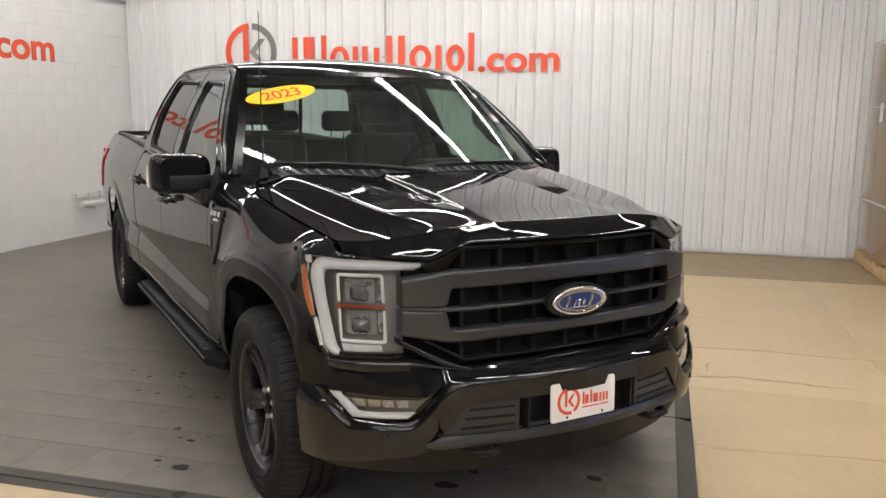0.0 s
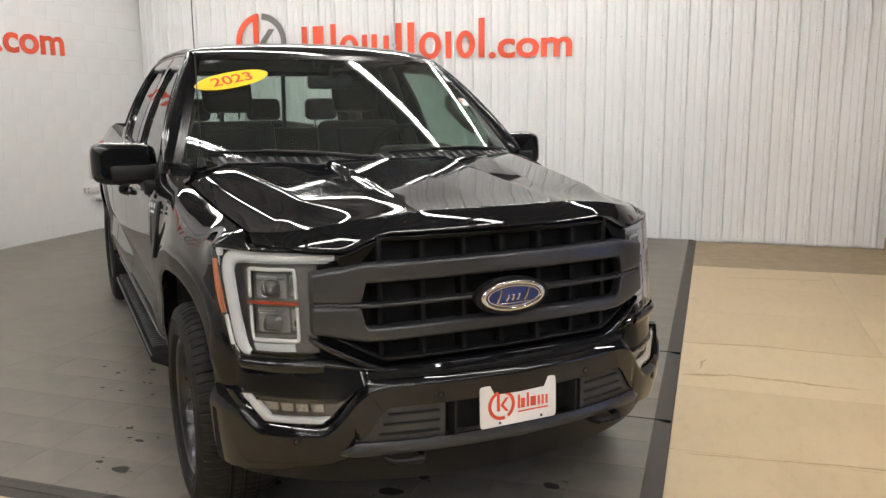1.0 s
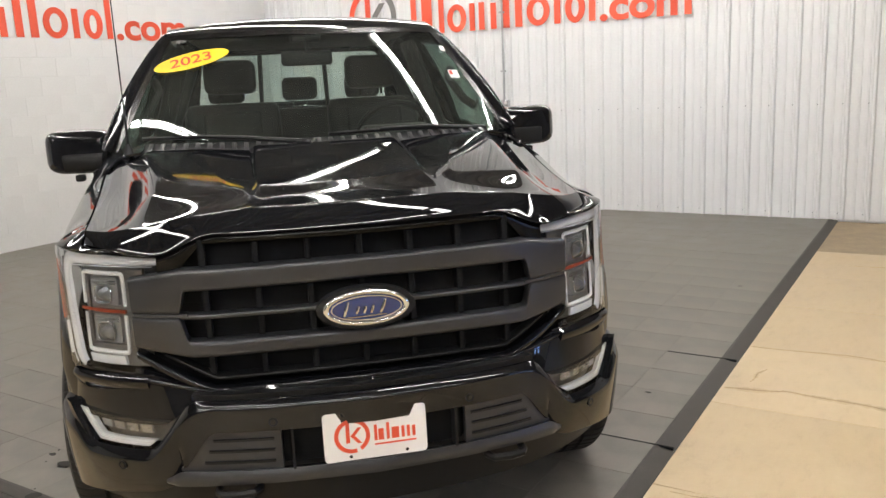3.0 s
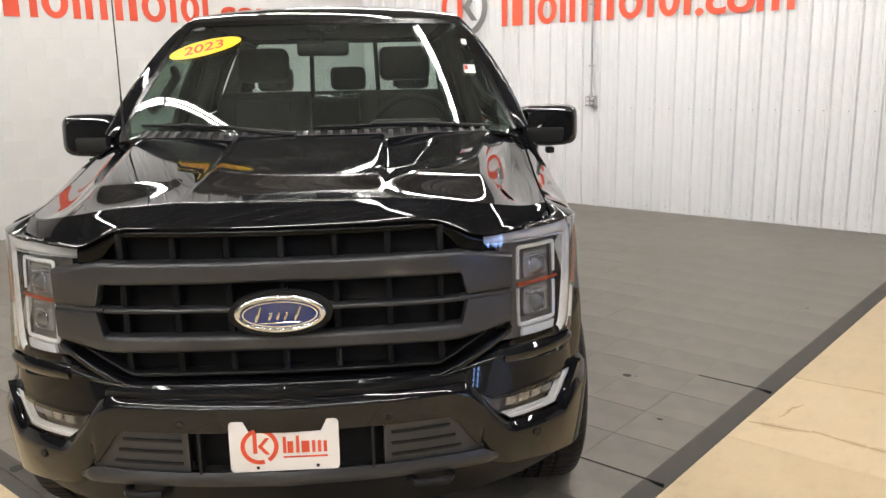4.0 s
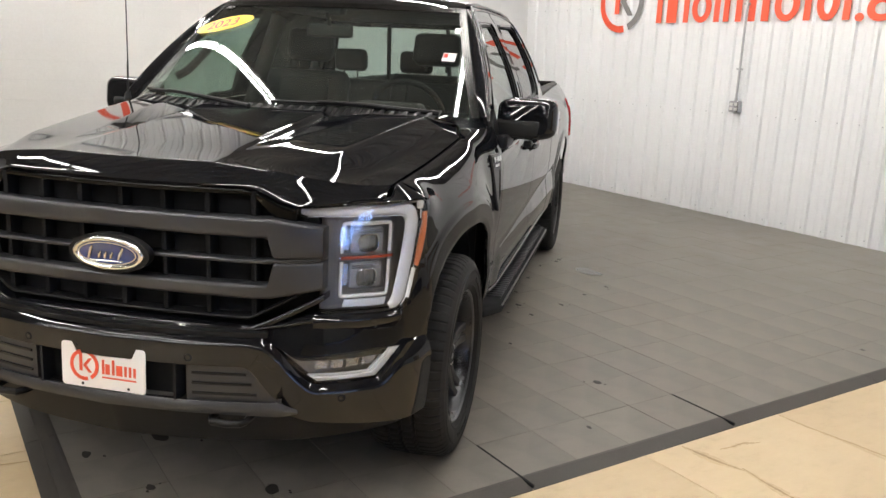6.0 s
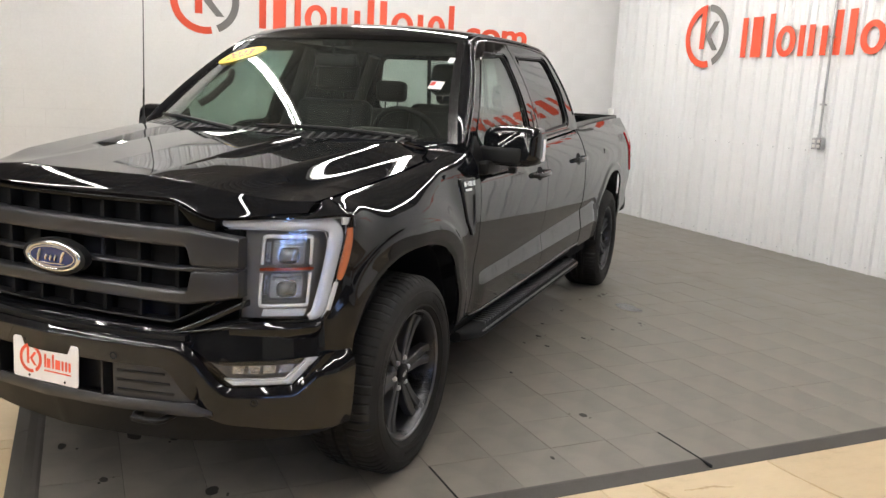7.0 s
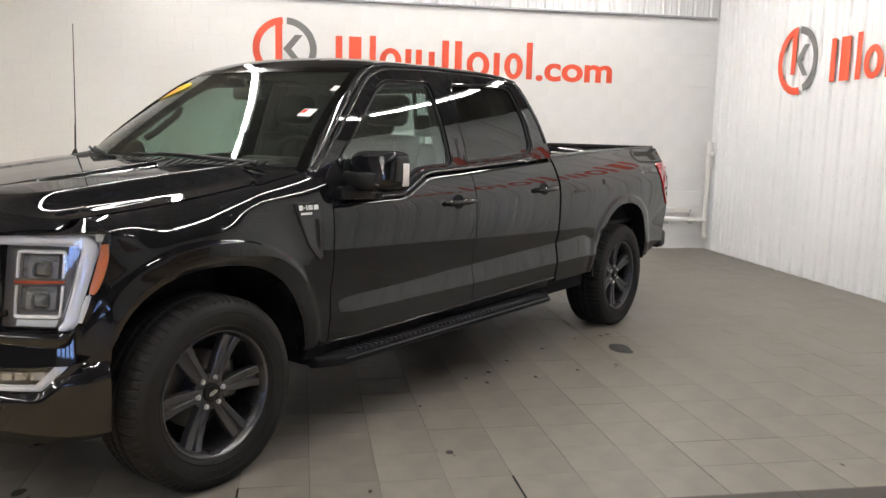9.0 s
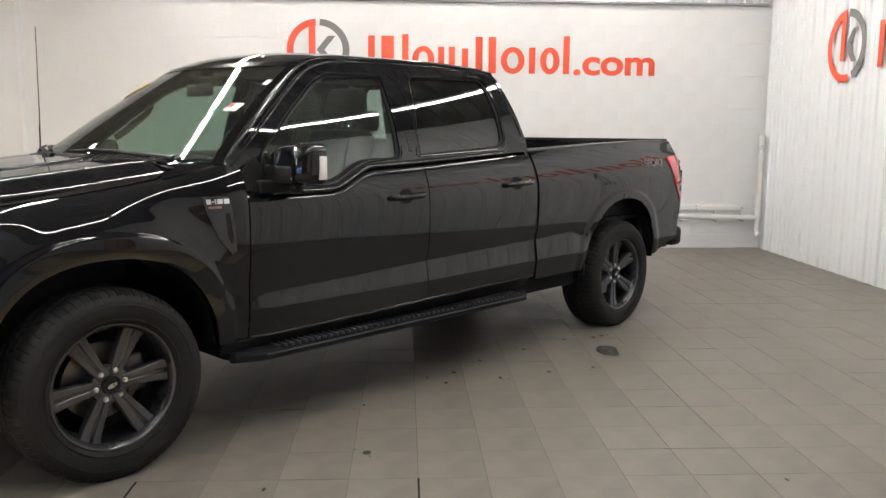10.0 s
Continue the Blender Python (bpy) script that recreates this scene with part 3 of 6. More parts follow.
def lower_x(y, z):
    """Half-width below the upper crease."""
    zt, zb = float(CREASE_TOP(y)), float(CREASE_LOW(y))
    k = ease(0.665, 0.84, y) * ease(3.56, 3.40, y)
    top = float(SIDE(zt)) - 0.006 * k
    out = top + 0.021 * k
    if z > zb:
        q = (z - zb) / (zt - zb)
        x = out + (top - out) * q
        return x + 0.0015 * k * (math.exp(-((q / 0.07) ** 2)) * -1 + math.exp(-(((q - 1) / 0.07) ** 2)))
    return out - 0.0015 * k * math.exp(-(((z - zb) / 0.009) ** 2)) - (zb - z) * 0.155 - 0.25 * max(0, 0.50 - z)


PLAN = smooth_table([(-0.69, -0.258), (-0.62, -0.178), (-0.53, -0.118), (-0.43, -0.080), (-0.36, -0.066), (-0.2, -0.035), (0.0, -0.010), (0.4, 0.0), (3.0, 0.0), (4.3, -0.006), (5.1, -0.03)], 0.035)


def arch_r(y, z, wheel_y, half=0.505, top=0.545):
    """1 on the wheel opening's edge, more outside it."""
    return (abs((y - wheel_y) / half) ** 2.3 + abs(max(z - HUB_Z, 0) / top) ** 2.3) ** (1 / 2.3)


def flare(y, z):
    """How far the wheel opening's lip stands out."""
    out = 0.0
    for wy in (0.0, WHEELBASE):
        d = (arch_r(y, z, wy) - 1.0) * 0.52
        if d < 0.2:
            out += 0.013 * (1 / (1 + math.exp((d - 0.095) / 0.005))) * min(1, 0.6 + max(0, d) / 0.05)
    return out


def side_x(y, z):
    plan = float(PLAN(y))
    if y < -0.2:
        # low down the flank stays wide up to the wheel opening
        plan *= 1 - 0.5 * ease(-0.56, -0.43, y) * ease(0.95, 0.70, z)
    zt = float(CREASE_TOP(y))
    if z > zt:
        base = float(SIDE(z)) - 0.006 * ease(0.665, 0.84, y) * ease(3.56, 3.40, y) * max(0, 1 - (z - zt) / 0.06) ** 2
    else:
        base = lower_x(y, z)
    return base + plan + flare(y, z)


def arch_z(y, wheel_y, half=0.505, top=0.545):
    """Height of the wheel opening's edge at y, or None beyond it."""
    q = abs((y - wheel_y) / half)
    return HUB_Z + top * (1 - q**2.3) ** (1 / 2.3) if q < 1 else None


def columns(a, b, step, extra=()):
    ys = list(np.linspace(a, b, max(2, int(round((b - a) / step)) + 1)))
    return sorted(set(round(y, 5) for y in ys + [e for e in extra if a < e < b]))


def side_panel(y0, y1, low, high, rows=44, step=0.022, extra=(), xfun=side_x, depth=0.014, creased=False):
    lines = []
    for y in columns(y0, y1, step, extra):
        zl, zh = low(y), high(y)
        zb, zt = float(CREASE_LOW(y)), float(CREASE_TOP(y))
        if creased and zl < zb - 0.02:
            zs = np.r_[np.linspace(zl, zb - 0.014, 10), zb - 0.007, zb, zb + 0.008, np.linspace(zb + 0.016, zt - 0.016, 8), zt - 0.008, zt, zt + 0.007, np.linspace(zt + 0.014, zh - 0.040, rows - 34), np.linspace(zh - 0.034, zh, 10)]
        else:
            zs = np.linspace(zl, zh, rows)
        lines.append([(xfun(y, z), y, z) for z in zs])
    return thicken(grid(lines, (1, 0, 0)), depth)


BELT = smooth_table([(0.5, 1.172), (1.17, 1.178), (1.22, 1.188), (1.40, 1.270), (1.46, 1.284), (1.80, 1.296), (2.60, 1.338), (2.9, 1.352)], 0.02)
ROCKER = 0.488


def sill_z(y):
    """Lower edge of the doors, rising a little towards the tail."""
    return ROCKER + 0.036 * ease(0.6, 2.9, y)


A_END, R_END = 0.66, 2.866  # doors from, cab to


CUT_X = smooth_table([(-1.6, 0.765), (-0.80, 0.792), (-0.472, 0.806), (-0.136, 0.834), (0.263, 0.866), (0.55, 0.880), (1.0, 0.888)], 0.15)
CUT_Z = smooth_table([(-1.6, 1.050), (-0.80, 1.133), (-0.472, 1.163), (-0.136, 1.197), (0.263, 1.258), (0.55, 1.311), (1.0, 1.400)], 0.12)


def hood_cut(y):
    """Edge between hood and fender: half-width and height."""
    return float(CUT_X(y)), float(CUT_Z(y))


def fender_x(y, z):
    xc, zc = hood_cut(y)
    zs = zc - 0.085 - 0.095 * ease(-0.45, -0.28, y) * ease(0.28, -0.05, y)
    # the flank is drawn in above the wheel lip, so that the lip reads as a ledge
    d = (arch_r(y, z, 0.0) - 1.0) * 0.52
    draw = 1 - math.exp(-((max(0, d - 0.10) / 0.075) ** 2))
    x = side_x(y, z) - 0.026 * draw * ease(-0.44, -0.20, y) * ease(0.62, 0.30, y) * ease(0.70, 0.86, z)
    if z > zs:
        q = (z - zs) / (zc - zs)
        x = x - (x - xc - 0.001) * (0.5 * q**2.5 + 0.5 * q**6)
    return x


def fender_low(y):
    z = arch_z(y, 0.0) or 0
    return max(z, 0.752 if y < -0.462 else 0.60 if y < 0 else ROCKER)


def fender_high(y):
    """Behind the lamp the panel ends at the lamp's slanted rear edge, further back at the hood."""
    if y < -0.447:
        return float(np.interp(y, [-0.64, -0.553, -0.522, -0.486, -0.450], [0.765, 0.768, 0.880, 1.000, 1.110]))
    return hood_cut(y)[1] - 0.002


pair("front_fender", side_panel(-0.562, A_END - 0.004, fender_low, fender_high, 56, 0.018, [-0.51, -0.505, -0.5, -0.447, -0.452, 0.50, 0.505, 0.51], fender_x), PAINT, truck)
def door_x(y, z):
    """The flank of the doors, with its upper edge rolled in under the windows."""
    return side_x(y, z) - 0.017 * (max(0, z - float(BELT(y)) + 0.034) / 0.034) ** 2


pair("front_door", side_panel(A_END + 0.003, 1.852, sill_z, lambda y: float(BELT(y)), 76, 0.022, xfun=door_x, creased=True), PAINT, truck)
pair("rear_door", side_panel(1.859, R_END, sill_z, lambda y: float(BELT(y)), 76, 0.03, xfun=door_x, creased=True), PAINT, truck)
pair("rocker_panel", thicken(grid([[(0.952 - 0.03 * q, y, sill_z(y) - 0.004 - 0.06 * q) for q in (0, 0.15, 0.5, 1)] for y in (0.53, 1.6, 2.86)], (1, 0, 0)), 0.02), TRIM, truck)

pair("sill_moulding", tube([(door_x(y, sill_z(y)) + 0.001, y, sill_z(y) + 0.004) for y in np.linspace(0.68, 2.86, 30)], 0.008, 10), PAINT, truck, "gloss black lower door edge")

# front fender vent with its badge
vent = closed_up(prism([(0.43, 1.18), (0.556, 1.178), (0.566, 1.10), (0.582, 0.925), (0.563, 0.912), (0.50, 0.985), (0.447, 1.105)], 0.012, holes=[[(0.53, 1.105), (0.556, 1.105), (0.568, 0.99), (0.558, 0.955), (0.536, 1.0)]]))


def on_side(bm, off=0.0):
    """Wrap a shape drawn in (y, z, out) on the body side."""
    for v in bm.verts:
        y, z, o = v.co
        v.co = (fender_x(y, z) + o + off, y, z) if y < A_END else (side_x(y, z) + o + off, y, z)
    bm.normal_update()
    bmesh.ops.recalc_face_normals(bm, faces=list(bm.faces))
    return bm


bmesh.ops.subdivide_edges(vent, edges=list(vent.edges), cuts=5)
vents = pair("fender_vent", on_side(vent, -0.004), GRILLE, truck, "dark satin fender vent trim")
slot = prism([(0.53, 1.105), (0.556, 1.105), (0.568, 0.99), (0.558, 0.955), (0.536, 1.0)], 0.004)
pair("vent_opening", on_side(slot, -0.001), TRIM, truck)
for side_ob, s in zip(vents, (1, -1)):
    for k, (y0, y1, z0, z1) in enumerate([(0.440, 0.462, 1.148, 1.170), (0.466, 0.474, 1.155, 1.162), (0.479, 0.487, 1.148, 1.170), (0.491, 0.518, 1.148, 1.170), (0.523, 0.550, 1.148, 1.170), (0.447, 0.510, 1.127, 1.138)]):
        bm = on_side(prism([(y0, z0), (y1, z0), (y1, z1), (y0, z1)], 0.004), 0.013)
        part("badge_bar", bm if s > 0 else mirrored(bm), CHROME, side_ob, "bright badge bar")


# ---- hood ----
def hood_front(x):
    return -0.862 + 0.24 * x * x + 1.9 * max(0, abs(x) - 0.53) ** 2


def hood_lip(x):
    """Height of the hood's front edge: level over the grille, lower over the lamps."""
    a = abs(x)
    return 1.166 - 0.057 * ease(0.41, 0.585, a) + 0.014 * ease(0.57, 0.80, a)


CENTRE = smooth_table([(-0.9, 1.222), (-0.66, 1.243), (-0.2, 1.300), (0.25, 1.352), (0.6, 1.375)], 0.06)
SHAPE_R = smooth_table([(-0.2, 1.0), (0.0, 1.0), (0.50, 0.965), (0.68, 0.92), (0.72, 0.89), (0.86, 0.66), (0.94, 0.42), (1.0, 0.0), (1.05, -0.4)], 0.022)


def bend(d, r):
    """A slope that sets in at d = 0, rounded over r."""
    u = d / r
    if u < -5:
        return 0.0
    if u > 5:
        return d
    return d * 0.5 * (1 + math.erf(u / math.sqrt(2))) + r * math.exp(-0.5 * u * u) / math.sqrt(2 * math.pi)


def hood_z(x, y):
    """Flat centre, a gently falling plateau, a shoulder down to a trough, and the edge along the fender."""
    xc, zc = hood_cut(y)
    ax = abs(x)
    edge, top = zc + 0.002, float(CENTRE(y))
    w = min(1, max(0, (y + 0.72) / 1.02))
    soft_ = ease(-0.45, -0.76, y)
    knots = [(0.0, top), (0.29, top - 0.002), (0.575 + 0.125 * w - 0.075 * soft_, top - 0.014 - 0.004 * w - 0.010 * soft_), (0.655 + 0.135 * w + 0.055 * soft_, edge + 0.019 + 0.001 * w - 0.003 * soft_), (xc, edge)]
    slopes = [(b[1] - a[1]) / (b[0] - a[0]) for a, b in zip(knots, knots[1:])]
    z = top + slopes[0] * ax
    for k_, r in ((1, 0.008), (2, 0.009 + 0.042 * soft_), (3, 0.012 + 0.045 * soft_)):
        z += (slopes[k_] - slopes[k_ - 1]) * bend(ax - knots[k_][0], r)
    # a ledge along the flat centre: a hollow beside it that deepens towards the cowl, from a short lip
    run = y + 0.70
    if run > 0:
        deep = 0.007 * ease(0.0, 0.5, run) + 0.013 * ease(-0.385, -0.335, y - 0.35 * (ax - 0.315)) * ease(0.45, 0.10, y)
        wall = 1 / (1 + math.exp(-(ax - 0.283 - 0.01 * run) / 0.0045))
        z -= deep * wall * max(0.0, 1 - max(0.0, ax - 0.295) / (0.07 + 0.13 * ease(-0.6, 0.3, y)))
    return z


def hood_rear(x):
    return 0.180 + 0.220 * abs(x / 0.84) ** 2.5 - 0.14 * ease(0.828, 0.870, abs(x))


rows = []
for u_ in np.linspace(-1, 1, 241):
    line = []
    yf = hood_front(u_ * 0.80)
    y0 = yf + 0.072 - 0.012 * abs(u_) ** 3
    zl = hood_lip(u_ * 0.80)
    z0 = hood_z(u_ * hood_cut(max(y0, -0.80))[0], y0)
    # the nose: a short rolled lip, then a tall face leaning back to the crease
    line += [(u_ * 0.797, yf + 0.030, zl - 0.004), (u_ * 0.799, yf + 0.008, zl - 0.002), (u_ * 0.80, yf, zl + 0.005)]
    for q in np.linspace(0.12, 0.94, 9):
        yy = yf + (y0 - yf) * q
        xx = u_ * (0.80 + (hood_cut(max(y0, -0.80))[0] - 0.004 - 0.80) * q)
        line.append((xx, yy - 0.003 * math.sin(q * math.pi), zl + (z0 - zl) * q + 0.0015 * math.sin(q * math.pi)))
    for q in np.linspace(0, 1, 140):
        y = y0 + (hood_rear(u_ * 0.88) - y0) * q
        xx = u_ * (hood_cut(y)[0] - 0.004)
        line.append((xx, y, hood_z(xx, y)))
    rows.append(line)
hood = part("hood", thicken(grid(rows, (0, 0, 1)), 0.012), PAINT, truck, smooth=32)
# dark edging under the nose of the hood
def along(xs, yf, zl, zh, depth, r=0.006, seg=2):
    """A bar across the front: follows y = yf(x), from zl(x) to zh(x), with rounded front edges."""
    lines = []
    for x in xs:
        y, a, b = yf(x), zl(x), zh(x)
        rr = min(r, (b - a) * 0.45)
        sec = [(x, y + depth, a), (x, y + rr, a)]
        for i in range(1, seg + 1):
            t = i / (seg + 1) * math.pi / 2
            sec.append((x, y + rr * (1 - math.sin(t)), a + rr * (1 - math.cos(t))))
        sec.append((x, y, a + rr))
        for q in (0.25, 0.5, 0.75):
            sec.append((x, y, a + rr + (b - a - 2 * rr) * q))
        sec.append((x, y, b - rr))
        for i in range(1, seg + 1):
            t = i / (seg + 1) * math.pi / 2
            sec.append((x, y + rr * (1 - math.cos(t)), b - rr * (1 - math.sin(t))))
        sec += [(x, y + rr, b), (x, y + depth, b)]
        lines.append(sec)
    bm = grid(lines, None, closed=True)
    bmesh.ops.holes_fill(bm, edges=[e for e in bm.edges if e.is_boundary], sides=0)
    return closed_up(bm)


def const(v):
    return lambda x: v


# ---- grille ----
def grille_y(x):
    return -0.868 + 0.115 * x * x + 0.9 * max(0, abs(x) - 0.40) ** 2


grille = part("grille", along(np.linspace(-0.62, 0.62, 41), lambda x: grille_y(x) + 0.085, lambda x: 0.715 + 0.20 * max(0, abs(x) - 0.45) ** 1.0, lambda x: 1.150 - 0.24 * max(0, abs(x) - 0.42), 0.02), UNDER, truck, "black grille with dark satin bars")
X64 = np.r_[np.linspace(-0.66, -0.545, 7), np.linspace(-0.538, -0.486, 45), np.linspace(-0.47, 0.47, 41), np.linspace(0.486, 0.538, 45), np.linspace(0.545, 0.66, 7)]


def upper_top(x):
    return 1.078 - 0.030 * max(0, abs(x) - 0.50) / 0.16


part("upper_bar", along(X64, lambda x: grille_y(x) - 0.004, lambda x: 1.014 - 0.066 / (1 + math.exp(-(abs(x) - 0.512) / 0.0035)), upper_top, 0.05, 0.012), GRILLE, grille)
part("lower_bar", along(X64, lambda x: grille_y(x) - 0.004, lambda x: 0.818 + 0.028 * max(0, abs(x) - 0.50) / 0.16, lambda x: 0.866 + 0.072 / (1 + math.exp(-(abs(x) - 0.512) / 0.0035)), 0.05, 0.012), GRILLE, grille)
part("middle_bar", along(np.linspace(-0.52, 0.52, 31), lambda x: grille_y(x) + 0.006, const(0.930), const(0.944), 0.04, 0.006), GRILLE, grille)
part("side_fin", along(np.linspace(0.50, 0.655, 8), lambda x: grille_y(x) - 0.002, const(0.938), const(0.948), 0.04, 0.003), GRILLE, grille)
part("side_fin", along(np.linspace(-0.655, -0.50, 8), lambda x: grille_y(x) - 0.002, const(0.938), const(0.948), 0.04, 0.003), GRILLE, grille)
# gloss surround: arch above, chin below
part("upper_surround", along(np.linspace(-0.575, 0.575, 81), lambda x: max(grille_y(x) + 0.008, hood_front(x) + 0.006), lambda x: 1.142 - 0.080 * ease(0.43, 0.535, abs(x)), lambda x: hood_lip(x) - 0.005, 0.06, 0.006), FRIT, grille)
part("lower_surround", along(np.linspace(-0.66, 0.66, 61), lambda x: grille_y(x) + 0.004, lambda x: 0.700 + 0.62 * max(0, abs(x) - 0.44) ** 1.15, lambda x: 0.722 + 0.62 * max(0, abs(x) - 0.44) ** 1.15, 0.06, 0.008), PAINT, grille)
part("lower_lip", along(np.linspace(-0.58, 0.58, 41), lambda x: grille_y(x) + 0.020, lambda x: 0.742 + 0.55 * max(0, abs(x) - 0.44), lambda x: 0.752 + 0.55 * max(0, abs(x) - 0.44), 0.05, 0.004), TRIM, grille)
for k in range(7):
    x = (k - 3) * 0.149
    for z0, z1 in ((1.078, 1.150), (0.946, 1.014), (0.866, 0.928), (0.752, 0.820)):
        if abs(x) > 0.46 and z0 in (1.078, 0.752):
            z0, z1 = z0 + 0.01, z1 - 0.015
        part("rib", box((x - 0.009, grille_y(x) + 0.034, z0 - 0.004), (x + 0.009, grille_y(x) + 0.09, z1 + 0.004), 0.003), UNDER, grille)

# oval badge: blue, chrome rim, a plain pale stroke
badge = part("oval_badge", closed_up(move(prism(circle(0, 0, 0.142, 64, 0.063), 0.03), pose(0, -0.876, 0.937, 90))), TRIM, grille, "blue oval badge with a chrome rim")
def oval_ring(r0x, r0y, r1x, r1y, depth):
    return prism(circle(0, 0, r1x, 64, r1y), depth, holes=[circle(0, 0, r0x, 64, r0y)])
rim_rows = []
for i in range(73):
    a = i * math.tau / 72
    rim_rows.append([((0.1155 + 0.0095 * math.cos(b)) * math.cos(a), -0.908 - 0.0085 * math.sin(b), 0.937 + (0.0460 + 0.0085 * math.cos(b)) * math.sin(a)) for b in np.linspace(-0.3, math.pi + 0.3, 12)])
part("rim", thicken(grid(rim_rows, (0, -1, 0)), 0.002), CHROME, badge, smooth=60)
part("field", closed_up(move(prism(circle(0, 0, 0.112, 64, 0.043), 0.007), pose(0, -0.905, 0.937, 90))), BLUE, badge)
part("inner_rim", closed_up(move(oval_ring(0.099, 0.0335, 0.1025, 0.0365, 0.003), pose(0, -0.9115, 0.937, 90))), CHROME, badge)
# plain bright strokes in place of the script
for x0, x1, z0, z1, r in ((-0.066, -0.052, -0.019, 0.022, 0.0052), (-0.030, -0.022, -0.014, 0.006, 0.0046), (-0.008, -0.002, -0.014, 0.006, 0.0046), (0.012, 0.020, -0.014, 0.006, 0.0046), (0.040, 0.056, -0.016, 0.022, 0.0052), (-0.060, 0.056, -0.024, -0.022, 0.0022)):
    part("stroke", tube([(x0, -0.914, 0.937 + z0), ((x0 + x1) / 2, -0.9155, 0.937 + (z0 + z1) / 2), (x1, -0.914, 0.937 + z1)], [r * 0.7, r, r * 0.7], 8), CHROME, badge)

# ---- lamps ----
LAMP_PLAN = curve_at([(0.552, -0.790), (0.64, -0.754), (0.74, -0.697), (0.82, -0.634), (0.88, -0.560), (0.914, -0.483), (0.932, -0.410)], 81)
LAMP_LEAN = 0.12


def lamp_pt(s, z, off=0.0):
    """A point on the lamp's curved face: s from 0 at the grille to 1 on the flank, off outwards."""
    i = min(max(s, 0), 1) * 80
    k = min(int(i), 79)
    a, b = LAMP_PLAN[k], LAMP_PLAN[k + 1]
    p = a + (b - a) * (i - k)
    d = (b - a) / np.linalg.norm(b - a)
    return (p[0] + d[1] * off, p[1] - d[0] * off + LAMP_LEAN * (z - 0.80), z)


def lamp_shape(outline, depth, off, holes=(), cuts=3):
    """A shape drawn in (s, z), wrapped on the lamp's face."""
    bm = prism(outline, depth, holes=holes)
    for _ in range(cuts):
        es = [e for e in bm.edges if abs(e.verts[0].co.x - e.verts[1].co.x) > 0.045]
        if es:
            bmesh.ops.subdivide_edges(bm, edges=es, cuts=1)
    bmesh.ops.triangulate(bm, faces=list(bm.faces))
    for v in bm.verts:
        s, z, o = v.co
        v.co = lamp_pt(s, z, o + off)
    return closed_up(bm)


LAMP_OUT = [(0.0, 1.104), (0.075, 1.068), (0.185, 1.062), (0.195, 0.760), (0.690, 0.750), (0.735, 0.770), (0.812, 0.900), (0.877, 1.02), (0.900, 1.088), (0.893, 1.110), (0.845, 1.121), (0.5, 1.117), (0.2, 1.110)]


def lamp_sweep(path, bulge, off, n=60):
    """A rounded band on the lamp's face along (s, z, half-width)."""
    line = curve_at(path, n)
    rows_ = []
    for k in range(n):
        a, b = line[max(0, k - 1)], line[min(n - 1, k + 1)]
        tx, tz = (b[0] - a[0]) * 0.58, b[1] - a[1]
        m = math.hypot(tx, tz)
        nx, nz, h = -tz / m, tx / m, max(0.001, line[k][2])
        rows_.append([lamp_pt(line[k][0] + nx * h * w / 0.58, line[k][1] + nz * h * w, off + bulge * math.sqrt(max(0, 1 - w * w))) for w in (-1, -0.92, -0.7, -0.35, 0, 0.35, 0.7, 0.92, 1)])
    return thicken(grid(rows_, (0.4, -1, 0)), 0.003)


